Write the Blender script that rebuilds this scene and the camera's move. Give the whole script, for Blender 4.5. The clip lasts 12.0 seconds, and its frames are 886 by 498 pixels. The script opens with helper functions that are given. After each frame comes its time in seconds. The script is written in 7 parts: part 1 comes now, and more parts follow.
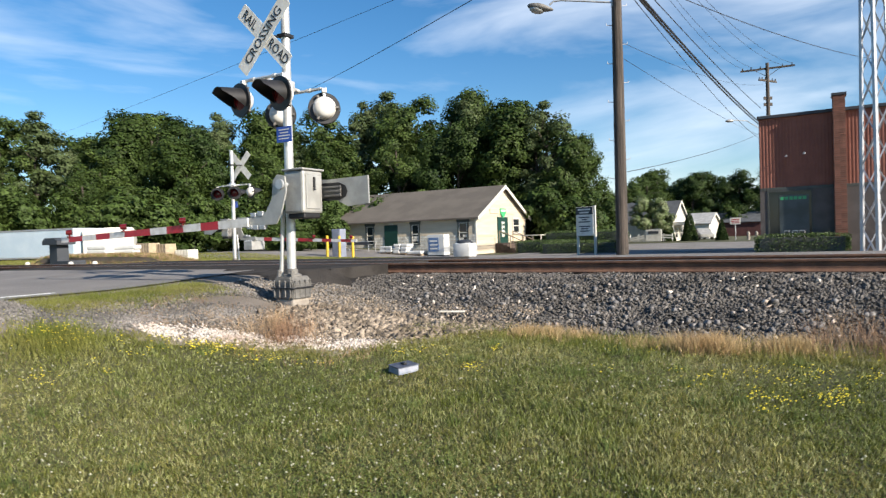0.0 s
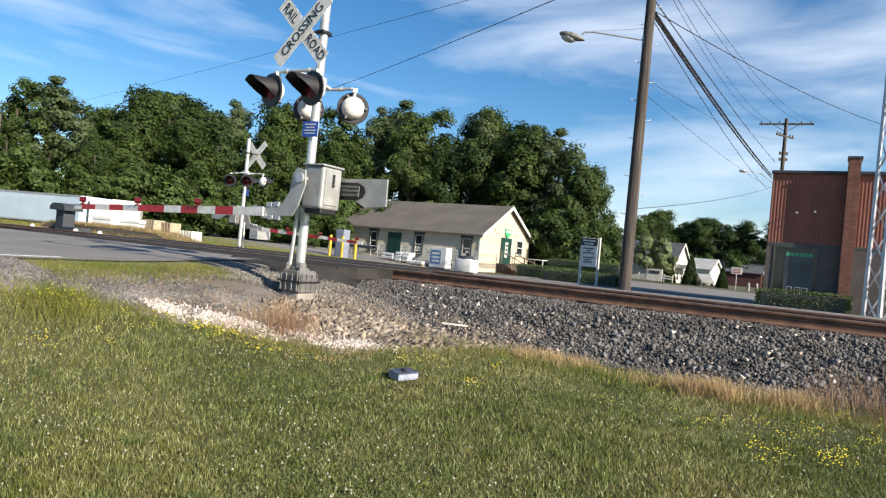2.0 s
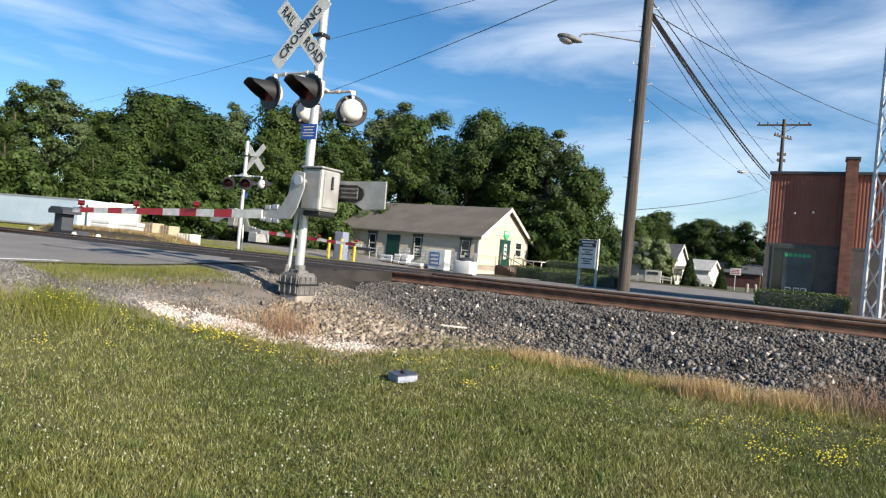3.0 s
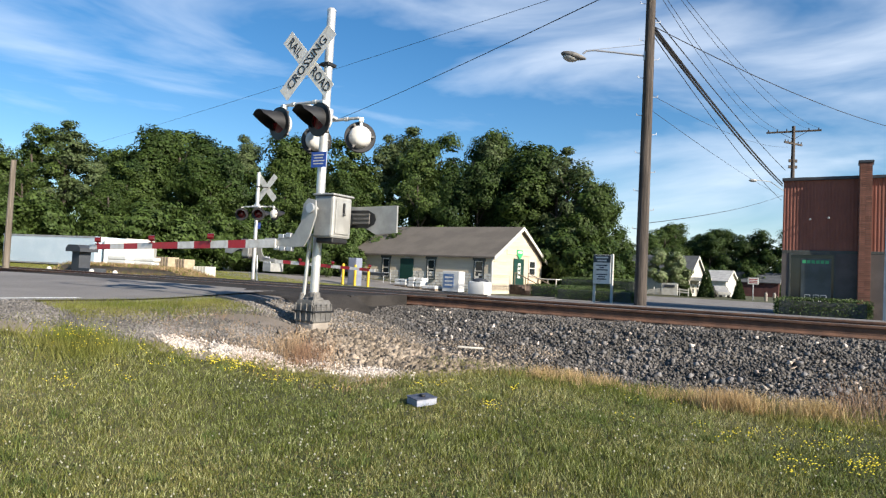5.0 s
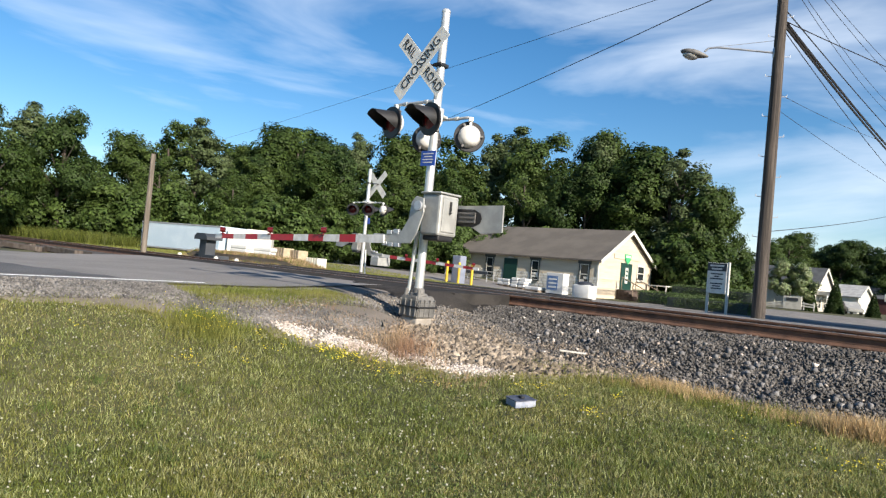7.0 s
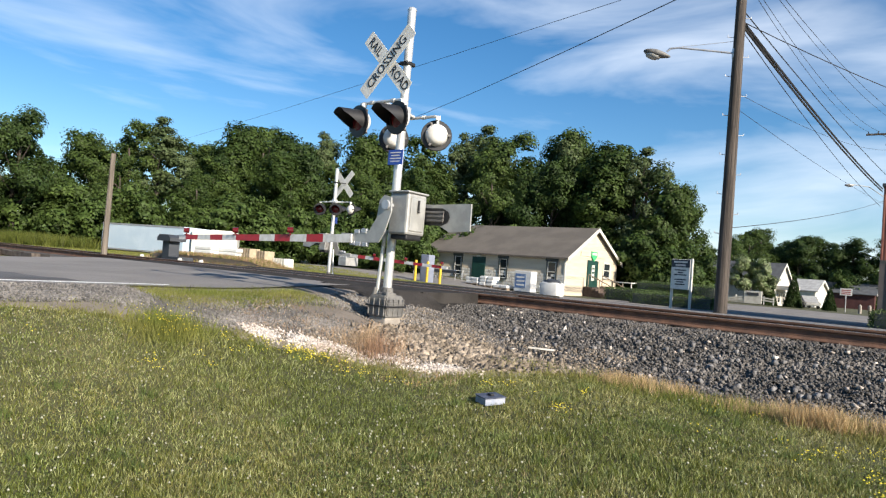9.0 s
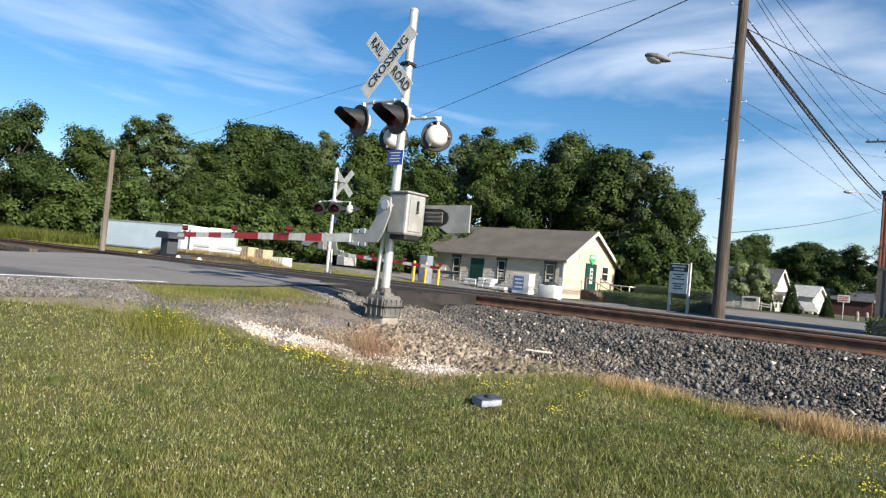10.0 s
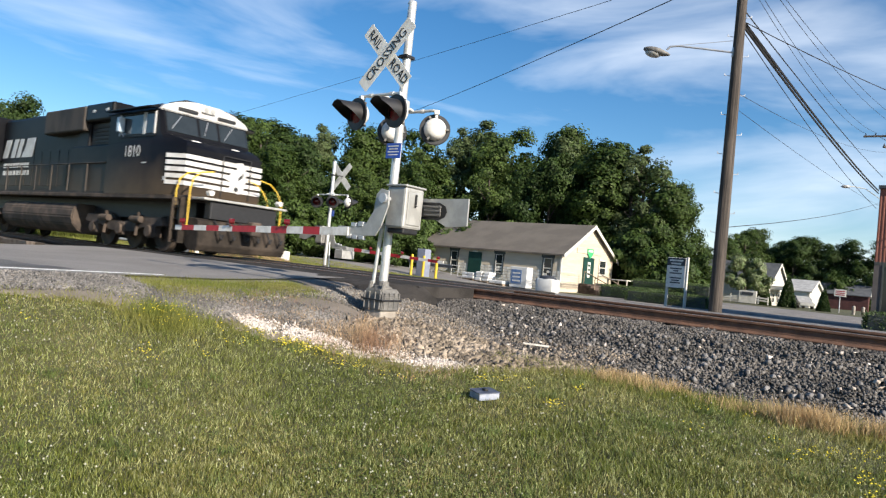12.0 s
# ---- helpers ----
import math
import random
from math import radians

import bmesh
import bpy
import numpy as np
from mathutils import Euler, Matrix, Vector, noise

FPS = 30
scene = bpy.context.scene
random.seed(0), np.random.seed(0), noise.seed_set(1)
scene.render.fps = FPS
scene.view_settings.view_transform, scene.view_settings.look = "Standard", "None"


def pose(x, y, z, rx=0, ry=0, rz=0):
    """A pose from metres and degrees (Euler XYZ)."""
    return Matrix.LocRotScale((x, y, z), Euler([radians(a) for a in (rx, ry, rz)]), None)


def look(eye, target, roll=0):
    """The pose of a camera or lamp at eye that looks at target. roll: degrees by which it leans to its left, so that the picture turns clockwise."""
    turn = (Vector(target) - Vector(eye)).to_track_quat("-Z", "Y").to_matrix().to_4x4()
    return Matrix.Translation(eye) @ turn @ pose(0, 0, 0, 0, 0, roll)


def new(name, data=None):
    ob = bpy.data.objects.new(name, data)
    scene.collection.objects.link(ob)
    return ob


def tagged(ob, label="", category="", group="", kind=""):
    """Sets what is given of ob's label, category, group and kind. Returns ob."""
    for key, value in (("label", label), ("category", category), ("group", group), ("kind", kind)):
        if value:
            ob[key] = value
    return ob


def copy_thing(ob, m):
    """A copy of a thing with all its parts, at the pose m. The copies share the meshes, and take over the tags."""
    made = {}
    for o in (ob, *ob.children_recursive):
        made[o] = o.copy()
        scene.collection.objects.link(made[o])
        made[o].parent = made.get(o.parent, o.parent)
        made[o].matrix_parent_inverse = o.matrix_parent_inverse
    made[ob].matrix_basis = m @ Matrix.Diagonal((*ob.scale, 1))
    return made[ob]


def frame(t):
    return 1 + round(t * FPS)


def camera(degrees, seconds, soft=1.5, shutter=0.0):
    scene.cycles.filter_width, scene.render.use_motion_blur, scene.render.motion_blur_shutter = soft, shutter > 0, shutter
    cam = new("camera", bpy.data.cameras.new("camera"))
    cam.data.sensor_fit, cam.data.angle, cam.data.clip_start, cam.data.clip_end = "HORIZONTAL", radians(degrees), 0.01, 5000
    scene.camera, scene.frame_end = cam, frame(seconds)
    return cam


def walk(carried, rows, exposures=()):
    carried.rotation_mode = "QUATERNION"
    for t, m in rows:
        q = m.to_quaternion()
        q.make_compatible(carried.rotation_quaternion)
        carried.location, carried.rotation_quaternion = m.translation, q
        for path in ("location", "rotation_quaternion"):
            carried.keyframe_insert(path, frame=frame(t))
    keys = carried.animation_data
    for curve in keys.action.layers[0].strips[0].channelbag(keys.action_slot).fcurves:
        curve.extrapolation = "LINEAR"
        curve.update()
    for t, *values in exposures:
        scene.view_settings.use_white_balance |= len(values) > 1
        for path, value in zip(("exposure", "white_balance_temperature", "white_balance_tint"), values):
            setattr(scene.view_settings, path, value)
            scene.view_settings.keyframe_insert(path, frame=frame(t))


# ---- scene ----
cam = camera(68.60, 12.0, soft=1.25, shutter=0.15)
# seconds, x, y, z, yaw, pitch, roll: a hand-held camera that turns in place
PATH = [
    (0.0, 0.137, 0.036, 1.577, 0.25, -1.00, 1.88),
    (0.2, 0.110, 0.020, 1.572, 2.55, -1.16, 3.27),
    (0.5, 0.085, -0.003, 1.568, 4.22, -1.23, -1.03),
    (1.0, -0.008, 0.004, 1.554, 1.98, -0.19, -5.37),
    (1.5, -0.006, 0.003, 1.547, 0.93, 0.03, -5.12),
    (2.0, -0.010, 0.010, 1.552, 0.30, 0.19, -5.23),
    (2.5, -0.011, 0.006, 1.552, 0.17, 0.27, -5.38),
    (4.5, -0.007, 0.003, 1.554, 0.86, 1.54, -2.56),
    (5.0, -0.010, 0.006, 1.544, 1.42, 2.24, -2.59),
    (5.5, -0.014, 0.002, 1.549, 1.54, 2.56, -2.53),
    (5.6, -0.014, 0.002, 1.549, 1.92, 2.56, -2.52),
    (5.8, -0.010, 0.000, 1.546, 4.24, 2.55, -2.42),
    (5.9, -0.009, 0.000, 1.545, 6.10, 2.46, -2.38),
    (6.0, -0.008, -0.001, 1.543, 9.11, 2.31, -2.35),
    (6.5, -0.010, -0.010, 1.546, 10.77, 2.13, -2.91),
    (7.0, -0.013, -0.013, 1.551, 10.54, 1.55, -5.10),
    (7.5, -0.018, -0.007, 1.545, 8.16, 1.64, -5.38),
    (9.5, -0.014, -0.008, 1.548, 7.78, 1.72, -4.42),
    (10.0, -0.015, -0.003, 1.545, 7.60, 1.81, -5.27),
    (10.5, -0.016, -0.007, 1.546, 7.72, 1.72, -5.30),
    (11.0, -0.016, -0.007, 1.548, 7.88, 1.39, -5.78),
    (11.5, -0.012, -0.014, 1.545, 7.96, 1.28, -5.50),
    (12.0, -0.018, -0.003, 1.546, 7.40, 1.26, -5.40),
]
walk(cam, [(t, pose(x, y, z, 90 + pitch, roll, yaw)) for t, x, y, z, yaw, pitch, roll in PATH])

# ---- light: low afternoon sun along the track, thin high cloud ----
SUN_EL, SUN_AZ = radians(27.5), radians(-41)        # azimuth of the sun's place, from +x
world = bpy.data.worlds.new("sky")
scene.world = world
world.use_nodes = True
wn, wl = world.node_tree.nodes, world.node_tree.links
sky = wn.new("ShaderNodeTexSky")
sky.sky_type, sky.sun_disc = "NISHITA", False
sky.sun_elevation, sky.sun_rotation = SUN_EL, radians(90) - SUN_AZ
sky.air_density, sky.dust_density, sky.ozone_density = 1.0, 0.4, 3.0
wcoord = wn.new("ShaderNodeTexCoord")
wmap = wn.new("ShaderNodeMapping")
wmap.inputs["Scale"].default_value = (1.0, 1.0, 4.2)
wmap.inputs["Rotation"].default_value = (radians(10), radians(-9), radians(52))
wnoise = wn.new("ShaderNodeTexNoise")
wnoise.inputs["Scale"].default_value, wnoise.inputs["Detail"].default_value = 2.1, 6.0
wnoise.inputs["Roughness"].default_value, wnoise.inputs["Distortion"].default_value = 0.52, 0.5
wramp = wn.new("ShaderNodeValToRGB")
wramp.color_ramp.elements[0].position, wramp.color_ramp.elements[1].position = 0.47, 0.84
wramp.color_ramp.elements[1].color = (0.8, 0.8, 0.8, 1)
wmix = wn.new("ShaderNodeMix")
wmix.data_type = "RGBA"
wmix.inputs["B"].default_value = (8.2, 8.8, 9.6, 1)
wl.new(wcoord.outputs["Generated"], wmap.inputs["Vector"])
wl.new(wmap.outputs["Vector"], wnoise.inputs["Vector"])
wsplit = wn.new("ShaderNodeSeparateXYZ")
wl.new(wcoord.outputs["Generated"], wsplit.inputs["Vector"])
wlean = wn.new("ShaderNodeMath")
wlean.operation = "MULTIPLY_ADD"
wlean.inputs[1].default_value = 0.1
wl.new(wsplit.outputs["X"], wlean.inputs[0])
wl.new(wnoise.outputs["Fac"], wlean.inputs[2])
# the bank of thicker cloud beyond the tall pole
wdot = wn.new("ShaderNodeVectorMath")
wdot.operation = "DOT_PRODUCT"
wdot.inputs[1].default_value = (0.215, 0.935, 0.28)
wl.new(wcoord.outputs["Generated"], wdot.inputs[0])
wbank = wn.new("ShaderNodeMapRange")
wbank.interpolation_type = "SMOOTHSTEP"
wbank.inputs["From Min"].default_value, wbank.inputs["From Max"].default_value = 0.93, 0.998
wbank.inputs["To Min"].default_value, wbank.inputs["To Max"].default_value = -0.02, 0.07
wl.new(wdot.outputs["Value"], wbank.inputs["Value"])
# clearer sky away from the cloud bank
wclear = wn.new("ShaderNodeMath")
wclear.operation = "MULTIPLY_ADD"
wclear.inputs[1].default_value, wclear.inputs[2].default_value = 0.16, -0.145
wl.new(wsplit.outputs["Y"], wclear.inputs[0])
wcover = wn.new("ShaderNodeMath")
wl.new(wclear.outputs["Value"], wcover.inputs[0])
wthick = wn.new("ShaderNodeMath")
wl.new(wlean.outputs["Value"], wthick.inputs[0])
wl.new(wbank.outputs["Result"], wcover.inputs[1])
wl.new(wcover.outputs["Value"], wthick.inputs[1])
wl.new(wthick.outputs["Value"], wramp.inputs["Fac"])
wl.new(wramp.outputs["Color"], wmix.inputs["Factor"])
whue = wn.new("ShaderNodeHueSaturation")
whue.inputs["Saturation"].default_value = 1.29
wl.new(sky.outputs["Color"], whue.inputs["Color"])
wl.new(whue.outputs["Color"], wmix.inputs["A"])
wl.new(wmix.outputs["Result"], wn["Background"].inputs["Color"])
wn["Background"].inputs["Strength"].default_value = 0.077
sun = new("sun", bpy.data.lights.new("sun", "SUN"))
sun.data.energy, sun.data.angle, sun.data.color = 5.0, radians(0.6), (1.0, 0.9, 0.77)
sun_way = Vector((math.cos(SUN_AZ) * math.cos(SUN_EL), math.sin(SUN_AZ) * math.cos(SUN_EL), math.sin(SUN_EL)))
sun.matrix_world = look(sun_way * 60, (0, 0, 0))
scene.view_settings.exposure = 0.95


# ---- materials ----
def material(name, colour, rough=0.6, metal=0.0, second=None, scale=8.0, fine=60.0, bump=0.0, spread=0.35,
             stretch=(1, 1, 1), random_tint=0.0, island=False, low=0.42, high=0.62, through_light=0.0, gloss=0.5):
    """A base colour broken up by a coarse and a fine noise, with relief."""
    m = bpy.data.materials.new(name)
    m.use_nodes = True
    n, l = m.node_tree.nodes, m.node_tree.links
    b = n["Principled BSDF"]
    b.inputs["Specular IOR Level"].default_value = gloss
    b.inputs["Roughness"].default_value, b.inputs["Metallic"].default_value = rough, metal
    coord = n.new("ShaderNodeTexCoord")
    mapping = n.new("ShaderNodeMapping")
    mapping.inputs["Scale"].default_value = stretch
    l.new(coord.outputs["Object"], mapping.inputs["Vector"])
    big, small = n.new("ShaderNodeTexNoise"), n.new("ShaderNodeTexNoise")
    for tex, s, d in ((big, scale, 5.0), (small, fine, 3.0)):
        tex.inputs["Scale"].default_value, tex.inputs["Detail"].default_value = s, d
        l.new(mapping.outputs["Vector"], tex.inputs["Vector"])
    ramp = n.new("ShaderNodeValToRGB")
    ramp.color_ramp.elements[0].position, ramp.color_ramp.elements[1].position = low, high
    ramp.color_ramp.elements[0].color = (*colour, 1)
    ramp.color_ramp.elements[1].color = (*(second or [min(1, c * (1 + spread)) for c in colour]), 1)
    l.new(big.outputs["Fac"], ramp.inputs["Fac"])
    value = n.new("ShaderNodeMapRange")
    value.inputs["To Min"].default_value, value.inputs["To Max"].default_value = 1 - spread * 0.7, 1 + spread * 0.7
    l.new(small.outputs["Fac"], value.inputs["Value"])
    hsv = n.new("ShaderNodeHueSaturation")
    l.new(ramp.outputs["Color"], hsv.inputs["Color"])
    if random_tint:
        if island:
            rnd = n.new("ShaderNodeNewGeometry").outputs["Random Per Island"]
        else:
            rnd = n.new("ShaderNodeObjectInfo").outputs["Random"]
        r = n.new("ShaderNodeMapRange")
        r.inputs["To Min"].default_value, r.inputs["To Max"].default_value = 1 - random_tint, 1 + random_tint
        l.new(rnd, r.inputs["Value"])
        mul = n.new("ShaderNodeMath")
        mul.operation = "MULTIPLY"
        l.new(r.outputs["Result"], mul.inputs[0])
        l.new(value.outputs["Result"], mul.inputs[1])
        l.new(mul.outputs["Value"], hsv.inputs["Value"])
    else:
        l.new(value.outputs["Result"], hsv.inputs["Value"])
    l.new(hsv.outputs["Color"], b.inputs["Base Color"])
    if bump:
        bp = n.new("ShaderNodeBump")
        bp.inputs["Strength"].default_value, bp.inputs["Distance"].default_value = bump, 0.02
        l.new(small.outputs["Fac"], bp.inputs["Height"])
        l.new(bp.outputs["Normal"], b.inputs["Normal"])
    if through_light:
        add, tr = n.new("ShaderNodeMixShader"), n.new("ShaderNodeBsdfTranslucent")
        add.inputs["Fac"].default_value = through_light
        l.new(hsv.outputs["Color"], tr.inputs["Color"])
        l.new(b.outputs["BSDF"], add.inputs[1])
        l.new(tr.outputs["BSDF"], add.inputs[2])
        l.new(add.outputs["Shader"], n["Material Output"].inputs["Surface"])
    return m


SOIL = material("lawn soil", (0.045, 0.048, 0.018), 0.95, second=(0.08, 0.078, 0.032), scale=0.7, fine=40, bump=0.6)
GRASS = material("grass blade", (0.15, 0.175, 0.034), 0.65, second=(0.25, 0.236, 0.075), gloss=0.25, scale=0.8, fine=3.0, spread=0.5,
                 random_tint=0.4, island=True, through_light=0.35)
STRAW = material("dry grass", (0.52, 0.39, 0.2), 0.8, second=(0.44, 0.31, 0.16), scale=0.9, fine=5, random_tint=0.35, island=True, through_light=0.25)
ASPHALT = material("worn asphalt", (0.165, 0.154, 0.143), 0.85, second=(0.21, 0.196, 0.182), scale=0.5, fine=90, bump=0.5)
DARK_ASPHALT = material("dark asphalt patch", (0.026, 0.024, 0.0225), 0.95, second=(0.046, 0.042, 0.039), gloss=0.15, scale=2.5, fine=70, bump=0.7)
PAINT_WHITE = material("road paint", (0.8, 0.8, 0.76), 0.7, second=(0.6, 0.6, 0.57), scale=6, fine=60, bump=0.2)
BALLAST = material("ballast stone", (0.098, 0.092, 0.086), 0.85, second=(0.152, 0.14, 0.128), gloss=0.25, scale=1.6, fine=45, bump=0.5, random_tint=0.42, island=True)
STONE_PIECE = material("loose ballast stone", (0.1, 0.097, 0.098), 0.85, second=(0.17, 0.162, 0.155), scale=2.5, fine=45, bump=0.5, random_tint=0.6)
FINE_GRAVEL = material("fine grey gravel", (0.12, 0.113, 0.106), 0.9, second=(0.2, 0.187, 0.172), scale=1.5, fine=50, bump=0.4, random_tint=0.45, island=True)
WHITE_GRAVEL = material("white gravel", (0.54, 0.49, 0.44), 0.9, second=(0.42, 0.34, 0.28), scale=1.5, fine=50, bump=0.5, random_tint=0.35, island=True)
BROWN_GRAVEL = material("tan gravel", (0.18, 0.146, 0.108), 0.9, second=(0.27, 0.225, 0.175), scale=1.8, fine=50, bump=0.5, random_tint=0.65, island=True)
RAIL_RUST = material("rusted rail", (0.1, 0.055, 0.038), 0.75, 0.2, second=(0.16, 0.085, 0.055), scale=5, fine=80, bump=0.3)
RAIL_TOP = material("worn rail head", (0.4, 0.37, 0.35), 0.35, 0.9, scale=3, fine=90)
TIE = material("creosoted tie", (0.06, 0.045, 0.035), 0.9, second=(0.11, 0.09, 0.075), scale=3, fine=50, bump=0.5, stretch=(6, 1, 1))


# ---- building helpers ----
TRACK = Matrix.Rotation(radians(-30.0), 4, "Z")     # x runs along the track, y across it, away from the camera
RAIL_Z = 1.12


def at(s, m, z=0.0):
    """A place by metres along and across the track."""
    return TRACK @ Vector((s, m, z))


def along(x, y):
    p = TRACK.inverted() @ Vector((x, y, 0))
    return p.x, p.y


def box(bm, x0, x1, y0, y1, z0, z1, bevel=0.0):
    r = bmesh.ops.create_cube(bm, size=1.0, matrix=Matrix.Translation(((x0 + x1) / 2, (y0 + y1) / 2, (z0 + z1) / 2))
                              @ Matrix.Diagonal((abs(x1 - x0), abs(y1 - y0), abs(z1 - z0), 1)))
    if bevel:
        es = list({e for v in r["verts"] for e in v.link_edges})
        bmesh.ops.bevel(bm, geom=es, offset=bevel, segments=2, affect="EDGES", profile=0.5)
    return r["verts"]


def rod(bm, a, b, r0, r1=None, seg=12, caps=True):
    a, b = Vector(a), Vector(b)
    d = b - a
    m = Matrix.Translation((a + b) / 2) @ d.to_track_quat("Z", "Y").to_matrix().to_4x4()
    return bmesh.ops.create_cone(bm, cap_ends=caps, segments=seg, radius1=r0, radius2=r0 if r1 is None else r1, depth=d.length, matrix=m)["verts"]


def ball(bm, c, r, sub=2, squash=(1, 1, 1)):
    return bmesh.ops.create_icosphere(bm, subdivisions=sub, radius=r, matrix=Matrix.Translation(c) @ Matrix.Diagonal((*squash, 1)))["verts"]


def prism(bm, outline, y0, y1, axis="y"):
    """A plate: an outline in the x-z plane (or y-z for axis x, x-y for axis z), drawn out from y0 to y1."""
    def put(a, b, c):
        return {"y": (a, c, b), "x": (c, a, b), "z": (a, b, c)}[axis]
    lo = [bm.verts.new(put(a, b, y0)) for a, b in outline]
    hi = [bm.verts.new(put(a, b, y1)) for a, b in outline]
    bm.faces.new(lo)
    bm.faces.new(hi[::-1])
    for i in range(len(outline)):
        j = (i + 1) % len(outline)
        bm.faces.new((lo[j], lo[i], hi[i], hi[j]))
    bmesh.ops.recalc_face_normals(bm, faces=bm.faces)
    return lo + hi


def lathe(bm, profile, seg=24, m=None):
    """A turned form about z from (radius, height) pairs."""
    rings = []
    for r, z in profile:
        rings.append([bm.verts.new(((m or Matrix()) @ Vector((r * math.cos(2 * math.pi * i / seg), r * math.sin(2 * math.pi * i / seg), z)))) for i in range(seg)])
    for a, b in zip(rings, rings[1:]):
        for i in range(seg):
            j = (i + 1) % seg
            bm.faces.new((a[i], a[j], b[j], b[i]))
    for ring in (rings[0][::-1], rings[-1]):
        bm.faces.new(ring)


def mesh_of(name, bm, mat, smooth=False):
    me = bpy.data.meshes.new(name)
    bm.to_mesh(me)
    bm.free()
    me.materials.append(mat)
    if smooth:
        for p in me.polygons:
            p.use_smooth = True
        me.set_sharp_from_angle(angle=radians(35))
    return me


def part(name, bm, mat, parent=None, label="", smooth=False, m=None):
    ob = new(name, mesh_of(name, bm, mat, smooth))
    if parent is not None:
        ob.parent = parent
    if m is not None:
        ob.matrix_basis = m
    if label:
        ob["label"] = label
    return ob


def thing(name, m, label, category, group="", kind=""):
    ob = new(name)
    ob.matrix_basis = m
    ob.empty_display_size = 0.2
    return tagged(ob, label, category, group, kind)


def raw(name, verts, faces, mat, uniform=0):
    """A mesh from numpy arrays: verts (n, 3) and faces (k, uniform)."""
    me = bpy.data.meshes.new(name)
    faces = np.asarray(faces, dtype=np.int32)
    k, w = faces.shape
    me.vertices.add(len(verts))
    me.vertices.foreach_set("co", np.asarray(verts, dtype=np.float32).ravel())
    me.loops.add(k * w)
    me.loops.foreach_set("vertex_index", faces.ravel())
    me.polygons.add(k)
    me.polygons.foreach_set("loop_start", np.arange(0, k * w, w, dtype=np.int32))
    me.polygons.foreach_set("loop_total", np.full(k, w, dtype=np.int32))
    me.update(calc_edges=True)
    me.validate()
    me.materials.append(mat)
    return me


# ---- ground ----
def ease(v):
    v = np.clip(v, 0, 1)
    return v * v * (3 - 2 * v)


def height(s, m):
    """The ground's height by metres along and across the track."""
    s, m = np.asarray(s, float), np.asarray(m, float)
    lawn = 0.36 * ease((m - 1.5) / 6.0) + 0.02 * np.sin(s * 1.3) * np.sin(m * 1.1 + 0.5)
    road = 0.95 + 0.13 * ease((m - 5.5) / 3.5) - 0.27 * ease((-s - 18.6) / 3.0)
    w = ease((-s - 4.0) / 4.6)
    near = lawn * (1 - w) + road * w
    far = 0.86 - 0.62 * ease((m - 17) / 22) * ease((s + 34) / 14) + 0.16 * ease((-s - 26) / 10)
    mix = ease((m - 8.2) / 4.5)
    under = near * (1 - mix) + far * mix
    return under


def h(s, m):
    return float(height(s, m))


def spaced(lo, hi, step, out):
    """Even steps between lo and hi, then ever wider steps as far as out."""
    mid = list(np.arange(lo, hi + step / 2, step))
    a, b, d = lo, hi, step
    left, right = [], []
    while b < out:
        d *= 1.22
        a, b = a - d, b + d
        left.append(a)
        right.append(b)
    return np.array(left[::-1] + mid + right)


def sheet(name, ss, mm, mat, lift=0.0, zf=None):
    S, M = np.meshgrid(ss, mm, indexing="ij")
    Z = (zf or height)(S, M) + lift
    c, si = math.cos(radians(30)), math.sin(radians(30))
    V = np.stack([S * c + M * si, -S * si + M * c, Z], -1).reshape(-1, 3)
    a, b = len(ss), len(mm)
    i = (np.arange(a - 1)[:, None] * b + np.arange(b - 1)[None]).ravel()
    F = np.stack([i, i + b, i + b + 1, i + 1], 1)
    me = raw(name, V, F, mat)
    for p in me.polygons:
        p.use_smooth = True
    return new(name, me)


tagged(sheet("ground", spaced(-22, 12, 0.25, 1500), spaced(-6, 20, 0.25, 1500), SOIL), "grassy ground, a mown lawn rising to the track", "ground", kind="structure")

ROAD_R, ROAD_L = -8.7, -18.6       # the road's two edges, along the track
lane = sheet("road", np.linspace(ROAD_L, ROAD_R, 30), np.concatenate([np.arange(-60, 0, 2.0), np.arange(0, 22, 0.25), np.arange(22, 70, 2.0)]), ASPHALT, 0.03,
             lambda s, m: np.maximum(height(-12 + 0 * s, m), 0) + 0.015 * np.cos((s + 13) / 4.5))
tagged(lane, "worn grey asphalt road over the level crossing", "road", kind="structure")

# ---- the track ----
def rail_profile():
    half = [(0.0, 0.0), (0.075, 0.0), (0.075, 0.012), (0.022, 0.03), (0.009, 0.045), (0.009, 0.135), (0.036, 0.147), (0.037, 0.172), (0.03, 0.18), (0.0, 0.18)]
    return half


def rail_at(m):
    bm = bmesh.new()
    half = rail_profile()
    outline = [(m + a, RAIL_Z - 0.18 + b) for a, b in half] + [(m - a, RAIL_Z - 0.18 + b) for a, b in half[-2:0:-1]]
    prism(bm, outline, -120, 90, axis="x")
    ob = part("rail", bm, RAIL_RUST, track)
    bm = bmesh.new()
    box(bm, -120, 90, m - 0.028, m + 0.028, RAIL_Z + 0.001, RAIL_Z + 0.004)
    part("running_surface", bm, RAIL_TOP, ob, "worn bright rail head")


